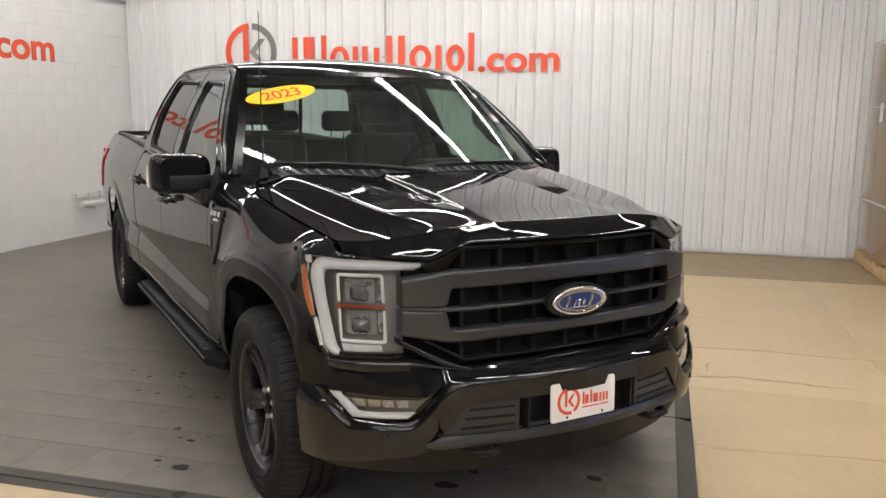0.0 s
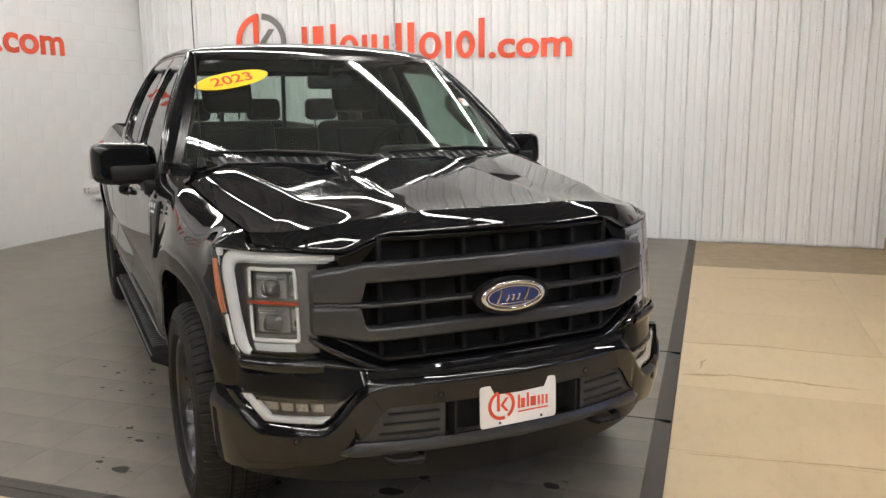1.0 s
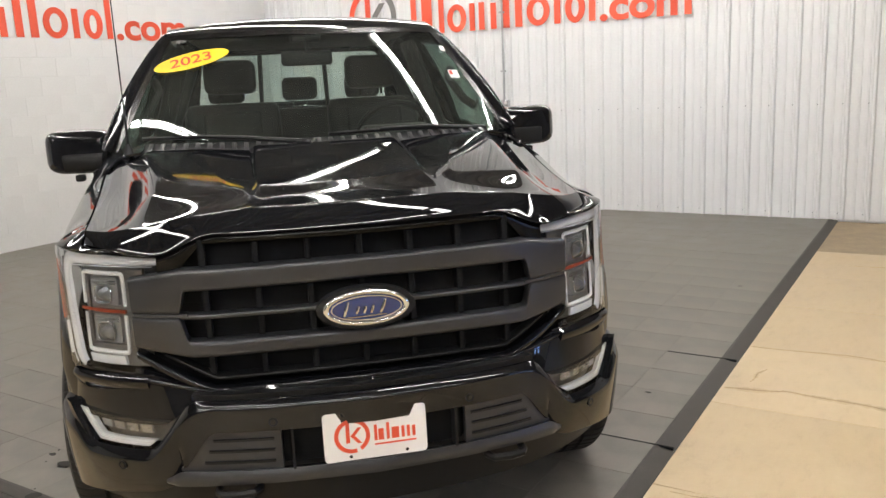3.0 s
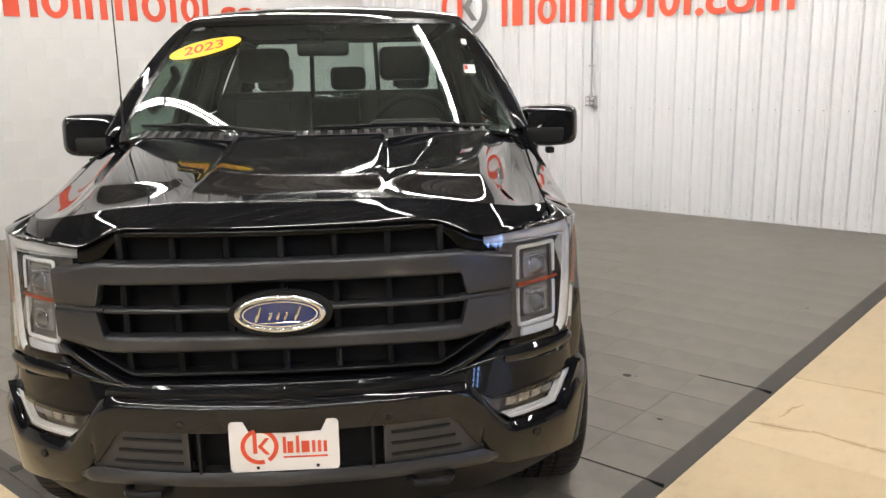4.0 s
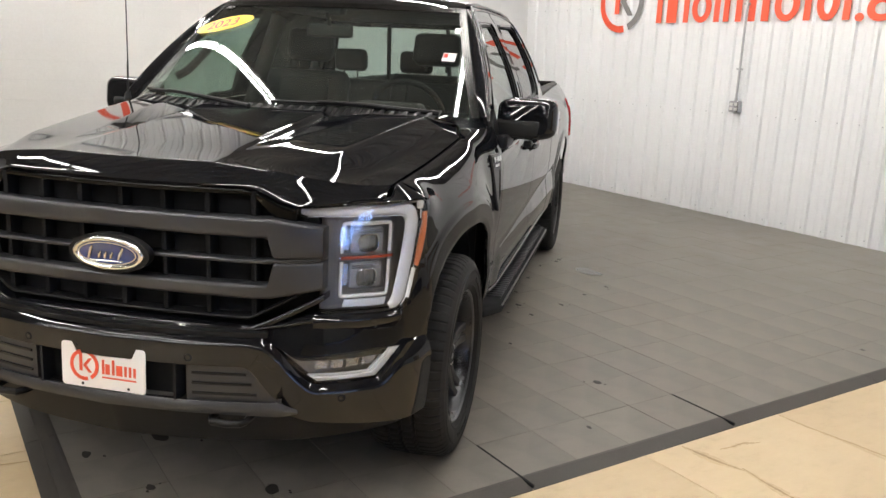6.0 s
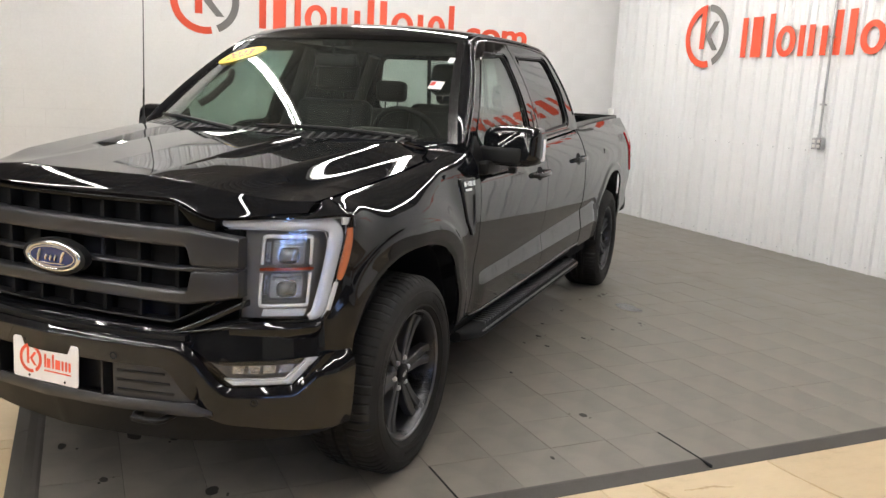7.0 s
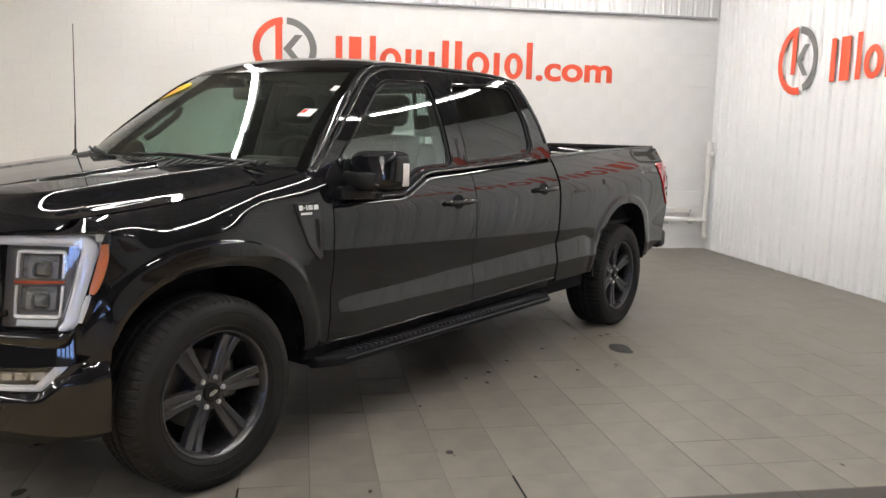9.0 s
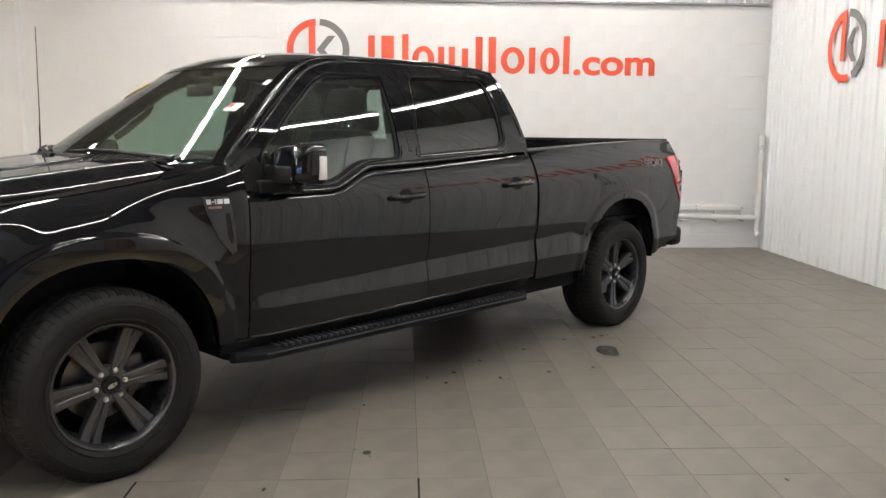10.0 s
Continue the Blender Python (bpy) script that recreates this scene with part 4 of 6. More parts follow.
for sgn in (1, -1):
    def put(name, bm, mat, parent, label="", smooth=38):
        return part(name, bm if sgn > 0 else mirrored(bm), mat, parent, label, smooth=smooth)
    hl = put("headlamp", lamp_shape(LAMP_OUT, 0.012, -0.085), LAMP_DARK, truck, "clear headlamp with white light guide and amber edge")
    guide = put("light_guide", lamp_sweep([(0.012, 1.101, 0.002), (0.06, 1.090, 0.011), (0.12, 1.088, 0.015), (0.35, 1.089, 0.0165), (0.55, 1.090, 0.018), (0.70, 1.087, 0.022), (0.766, 1.064, 0.031), (0.780, 1.03, 0.036), (0.772, 0.99, 0.037), (0.756, 0.93, 0.036), (0.730, 0.865, 0.034), (0.695, 0.80, 0.030), (0.655, 0.775, 0.020), (0.620, 0.766, 0.012)], 0.013, -0.026), GUIDE, hl, "silvery white light guide", 60)
    put("guide_rim", lamp_sweep([(0.04, 1.1005, 0.002), (0.2, 1.1035, 0.002), (0.5, 1.107, 0.002), (0.74, 1.110, 0.002), (0.820, 1.100, 0.002), (0.838, 1.06, 0.002), (0.832, 1.01, 0.002), (0.816, 0.95, 0.002), (0.788, 0.88, 0.002), (0.745, 0.80, 0.002), (0.700, 0.765, 0.002)], 0.003, -0.014), GUIDE_RIM, guide, "", 60)
    put("guide_rim", lamp_sweep([(0.09, 1.0735, 0.0018), (0.30, 1.073, 0.0018), (0.63, 1.070, 0.0018), (0.69, 1.055, 0.0018), (0.702, 1.01, 0.0018), (0.694, 0.95, 0.0018), (0.667, 0.88, 0.0018), (0.635, 0.80, 0.0018)], 0.003, -0.014), GUIDE_RIM, guide, "", 60)
    put("amber_edge", lamp_sweep([(0.862, 1.074, 0.014), (0.862, 1.03, 0.020), (0.846, 0.97, 0.0205), (0.820, 0.915, 0.017), (0.804, 0.893, 0.010)], 0.008, -0.008, 30), AMBER, hl, "amber edge lens", 60)
    put("corner_lens", lamp_shape([(0.80, 1.112), (0.872, 1.106), (0.875, 1.084), (0.808, 1.084)], 0.010, -0.020), BRACKET, hl, "pale corner lens")
    put("corner_lens", lamp_sweep([(0.788, 0.886, 0.010), (0.770, 0.845, 0.011), (0.745, 0.79, 0.009)], 0.006, -0.010, 20), BRACKET, hl, "pale corner lens", 60)
    for strip_ in ([(0.198, 1.058), (0.32, 1.058), (0.32, 0.768), (0.198, 0.768)], [(0.32, 1.060), (0.623, 1.062), (0.628, 1.036), (0.32, 1.036)], [(0.63, 1.036), (0.68, 1.036), (0.65, 0.770), (0.63, 0.770)], [(0.32, 0.828), (0.633, 0.826), (0.613, 0.766), (0.32, 0.768)], [(0.32, 0.924), (0.608, 0.924), (0.608, 0.946), (0.32, 0.946)]):
        put("bezel", lamp_shape(strip_, 0.006, -0.058, cuts=2), LAMP_DARK, hl)
    put("lower_bar", lamp_shape([(0.323, 0.776), (0.593, 0.774), (0.608, 0.798), (0.333, 0.800)], 0.010, -0.040), GUIDE_RIM, hl, "pale lower light bar")
    for zc in (0.990, 0.876):
        put("projector_well", lamp_shape([(0.318, zc - 0.046), (0.608, zc - 0.046), (0.608, zc + 0.046), (0.318, zc + 0.046)], 0.004, -0.060), LAMP_WELL, hl)
        put("projector_box", lamp_shape(round_poly([(0.365, zc - 0.042), (0.575, zc - 0.042), (0.575, zc + 0.040), (0.365, zc + 0.040)], 0.014), 0.010, -0.056, cuts=2), REFLECTOR, hl, "silvery projector housing")
        for dz in (0.030, 0.022):
            put("projector_fin", lamp_sweep([(0.375, zc + dz, 0.0022), (0.47, zc + dz, 0.0022), (0.565, zc + dz, 0.0022)], 0.006, -0.046, 12), SATIN, hl)
        lens_rows = []
        for q in np.linspace(0, 1, 9):
            lens_rows.append([lamp_pt(0.47 + 0.062 * q * math.copysign(abs(math.cos(a)) ** 0.6, math.cos(a)), zc - 0.010 + 0.026 * q * math.copysign(abs(math.sin(a)) ** 0.6, math.sin(a)), -0.044 + 0.018 * (1 - q * q)) for a in np.linspace(0, math.tau, 33)])
        put("projector_lens", thicken(grid(lens_rows, (0.4, -1, 0)), 0.002), PROJECTOR, hl, "grey projector lens", 60)
        put("lens_ring", lamp_sweep([(0.47 + 0.066 * math.copysign(abs(math.cos(a)) ** 0.6, math.cos(a)), zc - 0.010 + 0.028 * math.copysign(abs(math.sin(a)) ** 0.6, math.sin(a)), 0.0026) for a in np.linspace(0, math.tau, 25)], 0.006, -0.044, 48), CHROME, hl, "chrome ring round the lens", 60)
        put("side_cell", lamp_shape([(0.322, zc - 0.034), (0.352, zc - 0.034), (0.352, zc + 0.034), (0.322, zc + 0.036)], 0.004, -0.058, cuts=1), SATIN, hl)
    for up in (1, -1):
        zf = 0.928 + up * 0.118
        zn = 0.937 + up * 0.014
        zm = (zf + zn) / 2
        put("lamp_bracket", lamp_sweep([(0.304, zn, 0.0066), (0.304, zm, 0.0066), (0.307, zf - up * 0.014, 0.0068), (0.323, zf, 0.0068), (0.458, zf, 0.0068), (0.598, zf, 0.0068), (0.613, zf - up * 0.014, 0.0068), (0.616, zm, 0.0066), (0.616, zn, 0.0066)], 0.006, -0.036, 70), BRACKET, hl, "pale lamp bracket", 60)
    put("divider", lamp_shape([(0.293, 0.931), (0.633, 0.933), (0.633, 0.942), (0.293, 0.941)], 0.008, -0.034), DIVIDER, hl, "orange divider strip")
    # painted edge between lamp and hood
    brow = []
    for q in np.linspace(0.0, 0.885, 40):
        zt = float(np.interp(q, [0, 0.2, 0.5, 0.84, 0.9], [1.106, 1.112, 1.119, 1.122, 1.112]))
        a = Vector(lamp_pt(q, zt, -0.002))
        if a.x < 0.797:
            b = Vector((a.x, hood_front(a.x) + 0.004, hood_lip(a.x) - 0.003))
        else:
            yb = -0.545 + (q - 0.478) / (0.885 - 0.478) * 0.118
            b = Vector((hood_cut(yb)[0] + 0.003, yb, hood_cut(yb)[1] + (hood_lip(0.8) - 0.004 - hood_cut(yb)[1]) * ease(-0.475, -0.545, yb)))
        if b.y < a.y + 0.004:
            b.y = a.y + 0.004
        brow.append([tuple(a.lerp(b, w) + Vector((0, 0, 0.002)) * math.sin(w * math.pi)) for w in (0, 0.2, 0.4, 0.6, 0.8, 1)])
    put("lamp_brow", thicken(grid(brow, (0, -0.3, 1)), 0.01), PAINT, hl)
    cover = put("lamp_cover", lamp_shape(LAMP_OUT, 0.002, -0.003), LENS, hl, "clear lamp cover")
    cover.visible_shadow = False

# ---- bumper and lower front ----
BUMPER_PLAN = curve_at([(0.0, -0.962), (0.30, -0.935), (0.55, -0.872), (0.74, -0.772), (0.86, -0.665), (0.925, -0.575), (0.958, -0.475)], 121)


def bump_pt(s, z, off=0.0):
    """s is the half-width measured along the bumper; sign gives the side."""
    a = min(abs(s), 1.0) * 120
    k = min(int(a), 119)
    p, q = BUMPER_PLAN[k], BUMPER_PLAN[k + 1]
    c = p + (q - p) * (a - k)
    d = (q - p) / np.linalg.norm(q - p)
    return (math.copysign(1, s) * (c[0] + d[1] * off), c[1] - d[0] * off, z)


def s_of(x):
    return float(np.interp(abs(x), BUMPER_PLAN[:, 0], np.linspace(0, 1, 121))) * (1 if x >= 0 else -1)


def bump_sheet(svals, low, high, prof, rows=14, depth=0.012, hint=(0, -1, 0)):
    lines = []
    for s in svals:
        zl, zh = low(s), high(s)
        lines.append([bump_pt(s, zl + (zh - zl) * q, prof(s, q)) for q in np.linspace(0, 1, rows)])
    return thicken(grid(lines, hint), depth)


def face_top(s):
    """Upper edge of the bumper's face: level, then down under the fog lamp and up at the corner."""
    a = abs(s)
    return 0.700 - 0.157 * ease(0.44, 0.60, a) + 0.092 * ease(0.775, 0.875, a) + 0.006 * ease(0.875, 1.0, a)


def face_low(s):
    a = abs(s)
    return 0.462 - 0.045 * ease(0.45, 0.6, a) - 0.05 * ease(0.5, 0.95, a)


S121 = np.linspace(-1, 1, 161)


def insert_low(s):
    return 0.490


def insert_high(s):
    """Top edge of the black insert: 0.61 between the lamps, tapering to nothing outwards."""
    a = abs(s)
    return 0.612 - 0.112 * ease(0.395, 0.50, a)


bumper = part("front_bumper", bump_sheet([s for s in S121], lambda s: insert_high(s) if abs(s) < 0.505 else face_low(s), face_top, lambda s, q: -(0.022 + 0.042 * ease(0.80, 0.88, abs(s)) - 0.03 * ease(0.93, 1.0, abs(s))) * (max(0, q - 0.75) / 0.25) ** 2 - (0.0 if abs(s) < 0.5 else 0.022 * (1 - q) ** 2), 22), PAINT, truck, smooth=45)
part("lower_lip", bump_sheet(np.linspace(-0.545, 0.545, 91), lambda s: 0.452 - 0.006 * ease(0.3, 0.545, abs(s)), lambda s: 0.494 - 0.030 * ease(0.49, 0.545, abs(s)), lambda s, q: 0.006 * math.sin(q * math.pi) - 0.016 * ease(0.50, 0.545, abs(s)), 8, 0.03), GRILLE, bumper, "dark satin lower lip")
for sgn in (1, -1):
    sv = np.linspace(0.238, 0.50, 24) * sgn
    part("grille_pad", bump_sheet(sv, insert_low, insert_high, lambda s, q: -0.012, 6, 0.02), GRILLE, bumper, "dark grey ribbed insert pad")
    # raised black strips stand in for the shade in the pad's grooves
    for q in (0.22, 0.5, 0.78):
        sv2 = np.linspace(0.255, 0.445 - 0.05 * q, 14) * sgn
        part("pad_groove", bump_sheet(sv2, lambda s: 0.487 + q * 0.12, lambda s: 0.494 + q * 0.12, lambda s, w: -0.006 , 3, 0.006), TRIM, bumper)
part("plate_recess", bump_sheet(np.linspace(-0.24, 0.24, 25), insert_low, lambda s: 0.614, lambda s, q: -0.055, 4, 0.02), UNDER, bumper)
for x in (-0.24, 0.24):
    part("recess_side", box((x - 0.004, -0.945, 0.488), (x + 0.004, -0.86, 0.614)), TRIM, bumper)
for x, z in ((-0.29, 0.638), (0.285, 0.636), (0.735, 0.498), (-0.735, 0.498)):
    s = s_of(x)
    p, o = Vector(bump_pt(s, z, 0.0)), Vector(bump_pt(s, z, 0.01))
    d = (o - p).normalized()
    part("parking_sensor", tube([p - d * 0.012, p + d * 0.001], 0.0135, 16), TRIM, bumper)
    part("sensor_ring", tube([p - d * 0.010, p + d * 0.0018], [0.008, 0.008], 12), PAINT, bumper)
# chrome-like upper shoulder between bumper and grille
valance = part("upper_valance", bump_sheet(np.linspace(-0.90, 0.90, 121), lambda s: 0.672 - 0.056 * ease(0.46, 0.56, abs(s)), lambda s: 0.722 + 0.040 * ease(0.44, 0.60, abs(s)), lambda s, q: -0.050 - 0.02 * q + 0.012 * ease(0.5, 0.62, abs(s)), 10, 0.02), PAINT, truck, "gloss black panel between grille and bumper", smooth=45)
part("shadow_gap", bump_sheet(np.linspace(-0.46, 0.46, 41), lambda s: 0.698, lambda s: 0.715, lambda s, q: -0.032, 3, 0.03), TRIM, valance)
# corner panels under the lamps, back to the wheel openings
SILL_OFF = smooth_table([(0.55, -0.044), (0.64, -0.032), (0.69, -0.018), (0.722, 0.004), (0.738, 0.013), (0.749, 0.013), (0.764, -0.008), (0.90, -0.010)], 0.005, 0.5, 1.0, 0.001)


def sill_pt(q, z):
    a = Vector(lamp_pt(q, z, float(SILL_OFF(z)) + 0.010 * ease(0.80, 0.62, q) - 0.006))
    b = Vector((fender_x(a.y, z), a.y, z))
    return tuple(a.lerp(b, ease(0.66, 0.83, q)))


strip = grid([[sill_pt(q, z) for z in np.linspace(0.620, float(np.interp(q, [0, 0.69, 0.735, 1], [0.764, 0.756, 0.772, 0.772])), 56)] for q in np.linspace(0.15, 0.935, 66)], (0, -1, 0))
pair("lamp_sill", thicken(strip, 0.012), PAINT, truck)
# glossy wing that runs from under the lamp down to the grille's lower corner
wing = []
for t in np.linspace(0, 1, 30):
    x = 0.675 - 0.265 * t
    y = -0.738 + (grille_y(0.41) - 0.006 + 0.738) * t**0.8
    zt, zl = 0.772 - 0.060 * t**1.2, 0.735 - 0.030 * t
    wing.append([(x, y + 0.03 * (1 - w) ** 3 - 0.016 * math.sin(w * math.pi) * (1 - 0.6 * t), zt + (zl - zt) * w) for w in np.linspace(0, 1, 14)])
pair("grille_wing", thicken(grid(wing, (0, -1, 0)), 0.01), PAINT, truck, "gloss black wing beside the grille")
# fog lamps
for sgn in (1, -1):
    def wrapb(outline, depth, off):
        bm = prism(outline, depth)
        bmesh.ops.subdivide_edges(bm, edges=[e for e in bm.edges if abs(e.verts[0].co.x - e.verts[1].co.x) > 0.04], cuts=3)
        bmesh.ops.triangulate(bm, faces=list(bm.faces))
        for v in bm.verts:
            s, z, o = v.co
            v.co = bump_pt(s * sgn, z, o + off)
        return closed_up(bm)
    def fx(pts):
        return [(s_of(x), z) for x, z in pts]
    FOG = fx([(0.575, 0.630), (0.665, 0.545), (0.842, 0.541), (0.915, 0.640)])
    fog = part("fog_lamp", wrapb(FOG, 0.02, -0.105), LAMP_DARK, truck, "clear fog lamp with a white light guide")
    part("light_guide", wrapb(fx([(0.645, 0.570), (0.672, 0.548), (0.838, 0.545), (0.902, 0.632), (0.872, 0.634), (0.822, 0.566), (0.685, 0.568)]), 0.014, -0.052), GUIDE_RIM, fog, "white light guide")
    part("guide_rim", wrapb(fx([(0.660, 0.560), (0.678, 0.553), (0.834, 0.551), (0.886, 0.628), (0.878, 0.630), (0.828, 0.559), (0.682, 0.560)]), 0.006, -0.040), GUIDE, fog)
    for k in range(4):
        a = 0.668 + 0.046 * k
        part("led_cell", wrapb(fx([(a, 0.582), (a + 0.034, 0.582), (a + 0.042, 0.622), (a + 0.004, 0.622)]), 0.010, -0.066), SATIN, fog)
    cv = part("lamp_cover", wrapb(FOG, 0.002, -0.030), LENS, fog, "clear lamp cover")
    cv.visible_shadow = False
    part("fog_trim", wrapb(fx([(0.842, 0.540), (0.858, 0.540), (0.93, 0.648), (0.912, 0.645)]), 0.03, -0.045), PAINT, fog)
# air dam and tow hooks
part("air_dam", bump_sheet(np.linspace(-0.985, 0.985, 101), lambda s: 0.315 + 0.02 * abs(s), lambda s: 0.470 - 0.085 * ease(0.45, 0.95, abs(s)), lambda s, q: -0.035 - 0.05 * (1 - q) + 0.012 * ease(0.7, 0.95, abs(s)), 6, 0.02), TRIM, truck, "dull black air dam")
for sgn in (1, -1):
    hook = tube([(sgn * 0.345, -0.80, 0.43), (sgn * 0.345, -0.905, 0.428), (sgn * 0.36, -0.93, 0.428), (sgn * 0.41, -0.932, 0.428), (sgn * 0.45, -0.92, 0.428), (sgn * 0.46, -0.90, 0.428), (sgn * 0.46, -0.80, 0.43)], 0.0125, 8)
    part("tow_hook", hook, TRIM, truck, "black steel tow hook")

# number plate: white, ring mark and plain bars
plate = part("front_plate", closed_up(move(prism(round_poly([(-0.1505, -0.0735), (0.1505, -0.0735), (0.1505, 0.0735), (-0.1505, 0.0735)], 0.014), 0.003), pose(-0.004, -0.953, 0.572, 88))), PLATE, truck, "white dealer plate with a red ring mark", smooth=20)
def plate_bit(name, outline, mat, holes=()):
    part(name, closed_up(move(prism(outline, 0.001, holes=holes), pose(-0.004, -0.956, 0.572, 88) @ pose(0, 0, 0.0002))), mat, plate, smooth=0)
ringc = (-0.068, 0.0)
def arc_ring(a0, a1, r0, r1):
    n = 30
    return [(ringc[0] + r1 * math.cos(a0 + (a1 - a0) * i / n), ringc[1] + r1 * math.sin(a0 + (a1 - a0) * i / n)) for i in range(n + 1)] + [(ringc[0] + r0 * math.cos(a1 + (a0 - a1) * i / n), ringc[1] + r0 * math.sin(a1 + (a0 - a1) * i / n)) for i in range(n + 1)]
plate_bit("ring_mark", arc_ring(radians(95), radians(285), 0.040, 0.052), SIGN_RED)
plate_bit("ring_mark", arc_ring(radians(-60), radians(85), 0.040, 0.052), SIGN_RED)
plate_bit("mark_bar", [(-0.086, -0.02), (-0.075, -0.02), (-0.075, 0.05), (-0.086, 0.042)], SIGN_RED)
plate_bit("mark_wedge", [(-0.073, 0.0), (-0.052, 0.024), (-0.040, 0.024), (-0.060, 0.0), (-0.040, -0.024), (-0.052, -0.024)], SIGN_RED)
for x, w, z0, z1 in ((-0.004, 0.009, -0.022, 0.026), (0.008, 0.016, -0.022, 0.012), (0.032, 0.009, -0.022, 0.028), (0.047, 0.022, -0.022, 0.012), (0.076, 0.009, -0.022, 0.012), (0.092, 0.009, -0.022, 0.012), (0.108, 0.009, -0.022, 0.010)):
    plate_bit("letter_bar", [(x, z0), (x + w, z0), (x + w, z1), (x, z1)], SIGN_RED)
plate_bit("small_line", [(-0.004, -0.036), (0.118, -0.036), (0.118, -0.031), (-0.004, -0.031)], SIGN_RED)
for x, z in ((-0.09, 0.068), (0.09, 0.068), (-0.075, -0.062), (0.09, -0.062)):
    plate_bit("plate_screw", circle(x, z, 0.005 if z < 0 else 0.007, 12), TRIM)

# ---- greenhouse ----
def glass_x(z):
    return 0.932 - 0.17 * (z - 1.27) - 0.47 * max(0, z - 1.27) ** 2


def finer(bm, step):
    """Split long edges of a flat shape, so that it bends well."""
    for _ in range(4):
        es = [e for e in bm.edges if e.calc_length() > step and abs(e.verts[0].co.z - e.verts[1].co.z) < 1e-6]
        if not es:
            break
        bmesh.ops.subdivide_edges(bm, edges=es, cuts=1)
        bmesh.ops.triangulate(bm, faces=[f for f in bm.faces if len(f.verts) > 3])
    return bm


def wrap_glass(bm, off):
    finer(bm, 0.07)
    for v in bm.verts:
        y, z, o = v.co
        v.co = (glass_x(z) + o + off, y, z)
    return closed_up(bm)


def dense(pts, step=0.06):
    out = []
    for a, b in zip(pts, pts[1:] + pts[:1]):
        n = max(1, int(math.dist(a, b) / step))
        out += [(a[0] + (b[0] - a[0]) * k / n, a[1] + (b[1] - a[1]) * k / n) for k in range(n)]
    return out


A_EDGE = [(0.585, 1.335), (0.70, 1.44), (0.85, 1.568), (1.00, 1.690), (1.12, 1.778), (1.24, 1.838), (1.40, 1.872)]
outer = A_EDGE + [(1.8, 1.893), (2.3, 1.897), (2.62, 1.886), (2.745, 1.868), (2.785, 1.82), (2.83, 1.60), (2.855, 1.45), (2.864, 1.356)]
outer += [(y, float(BELT(y)) + 0.004) for y in np.linspace(2.86, 0.664, 60)] + [(0.60, 1.20), (0.585, 1.26)]
WIN1 = round_poly([(0.735, 1.225), (1.185, 1.215), (1.245, 1.235), (1.385, 1.305), (1.46, 1.322), (1.700, 1.334), (1.722, 1.790), (1.32, 1.772), (1.21, 1.720), (1.02, 1.575), (0.80, 1.385)], 0.04)
WIN2 = round_poly([(1.835, 1.340), (2.575, 1.378), (2.635, 1.415), (2.655, 1.60), (2.632, 1.80), (2.585, 1.817), (1.945, 1.792)], 0.035)
frames = pair("door_frame", wrap_glass(prism(dense(outer), 0.02, holes=[dense(WIN1, 0.05), dense(WIN2, 0.05)]), -0.018), PAINT, truck, "gloss black window frames and pillars")


def shrink(pts, d):
    c = Vector((sum(p[0] for p in pts) / len(pts), sum(p[1] for p in pts) / len(pts)))
    out = []
    for p in pts:
        v = Vector(p) - c
        out.append(tuple(c + v * (1 - d / max(0.05, v.length))))
    return out


for nm, W, G in (("front_window", WIN1, SIDE_GLASS), ("rear_window", WIN2, DARK_GLASS)):
    obs = pair(nm, wrap_glass(prism(dense(shrink(W, -0.012), 0.08), 0.004), -0.022), G, truck, "tinted side window")
    for o, s in zip(obs, (1, -1)):
        o.visible_shadow = False
        seal = wrap_glass(prism(dense(shrink(W, -0.004), 0.05), 0.006, holes=[dense(shrink(W, 0.016), 0.05)]), -0.014)
        part("window_seal", seal if s > 0 else mirrored(seal), TRIM, o, "black rubber seal")
# rounded edge between the roof rail and the door frames
RAIL_LINE = [(y + 0.022, z - 0.024) for y, z in A_EDGE] + [(1.8, 1.866), (2.3, 1.870), (2.60, 1.860), (2.715, 1.842), (2.752, 1.80), (2.795, 1.60), (2.822, 1.45)]
pair("frame_bead", tube([(glass_x(z) + 0.002, y, z) for y, z in curve_at(RAIL_LINE, 90)], 0.0065, 10), PAINT, truck)
for W in (WIN1, WIN2):
    ring_ = shrink(W, -0.014)
    pair("window_bead", tube([(glass_x(z) + 0.0025, y, z) for y, z in ring_ + ring_[:1]], 0.0038, 8), PAINT, truck)
# thin black strips between the doors and along the belt
belt = prism(dense([(y, float(BELT(y)) + 0.001) for y in np.linspace(0.70, 2.62, 60)] + [(y, float(BELT(y)) + 0.024) for y in np.linspace(2.62, 0.70, 60)], 5), 0.004)
pair("belt_strip", wrap_glass(belt, 0.001), TRIM, truck)
pair("belt_moulding", tube([(max(glass_x(float(BELT(y)) + 0.008), side_x(y, float(BELT(y)))) + 0.001, y, float(BELT(y)) + 0.007) for y in np.linspace(0.80, 2.66, 50)], 0.009, 10), PAINT, truck, "gloss black belt moulding")
gap = prism(dense([(1.853, 1.30), (1.858, 1.30), (1.862, 1.86), (1.857, 1.86)], 0.05), 0.002)
pair("door_gap", wrap_glass(gap, 0.0015), UNDER, truck)
pair("roof_gap", wrap_glass(prism([(y, z - 0.022) for y, z in A_EDGE[1:] + [(1.8, 1.893), (2.3, 1.897), (2.62, 1.886)]] + [(y, z - 0.029) for y, z in [(2.62, 1.886), (2.3, 1.897), (1.8, 1.893)] + A_EDGE[:0:-1]], 0.002), 0.0015), UNDER, truck)
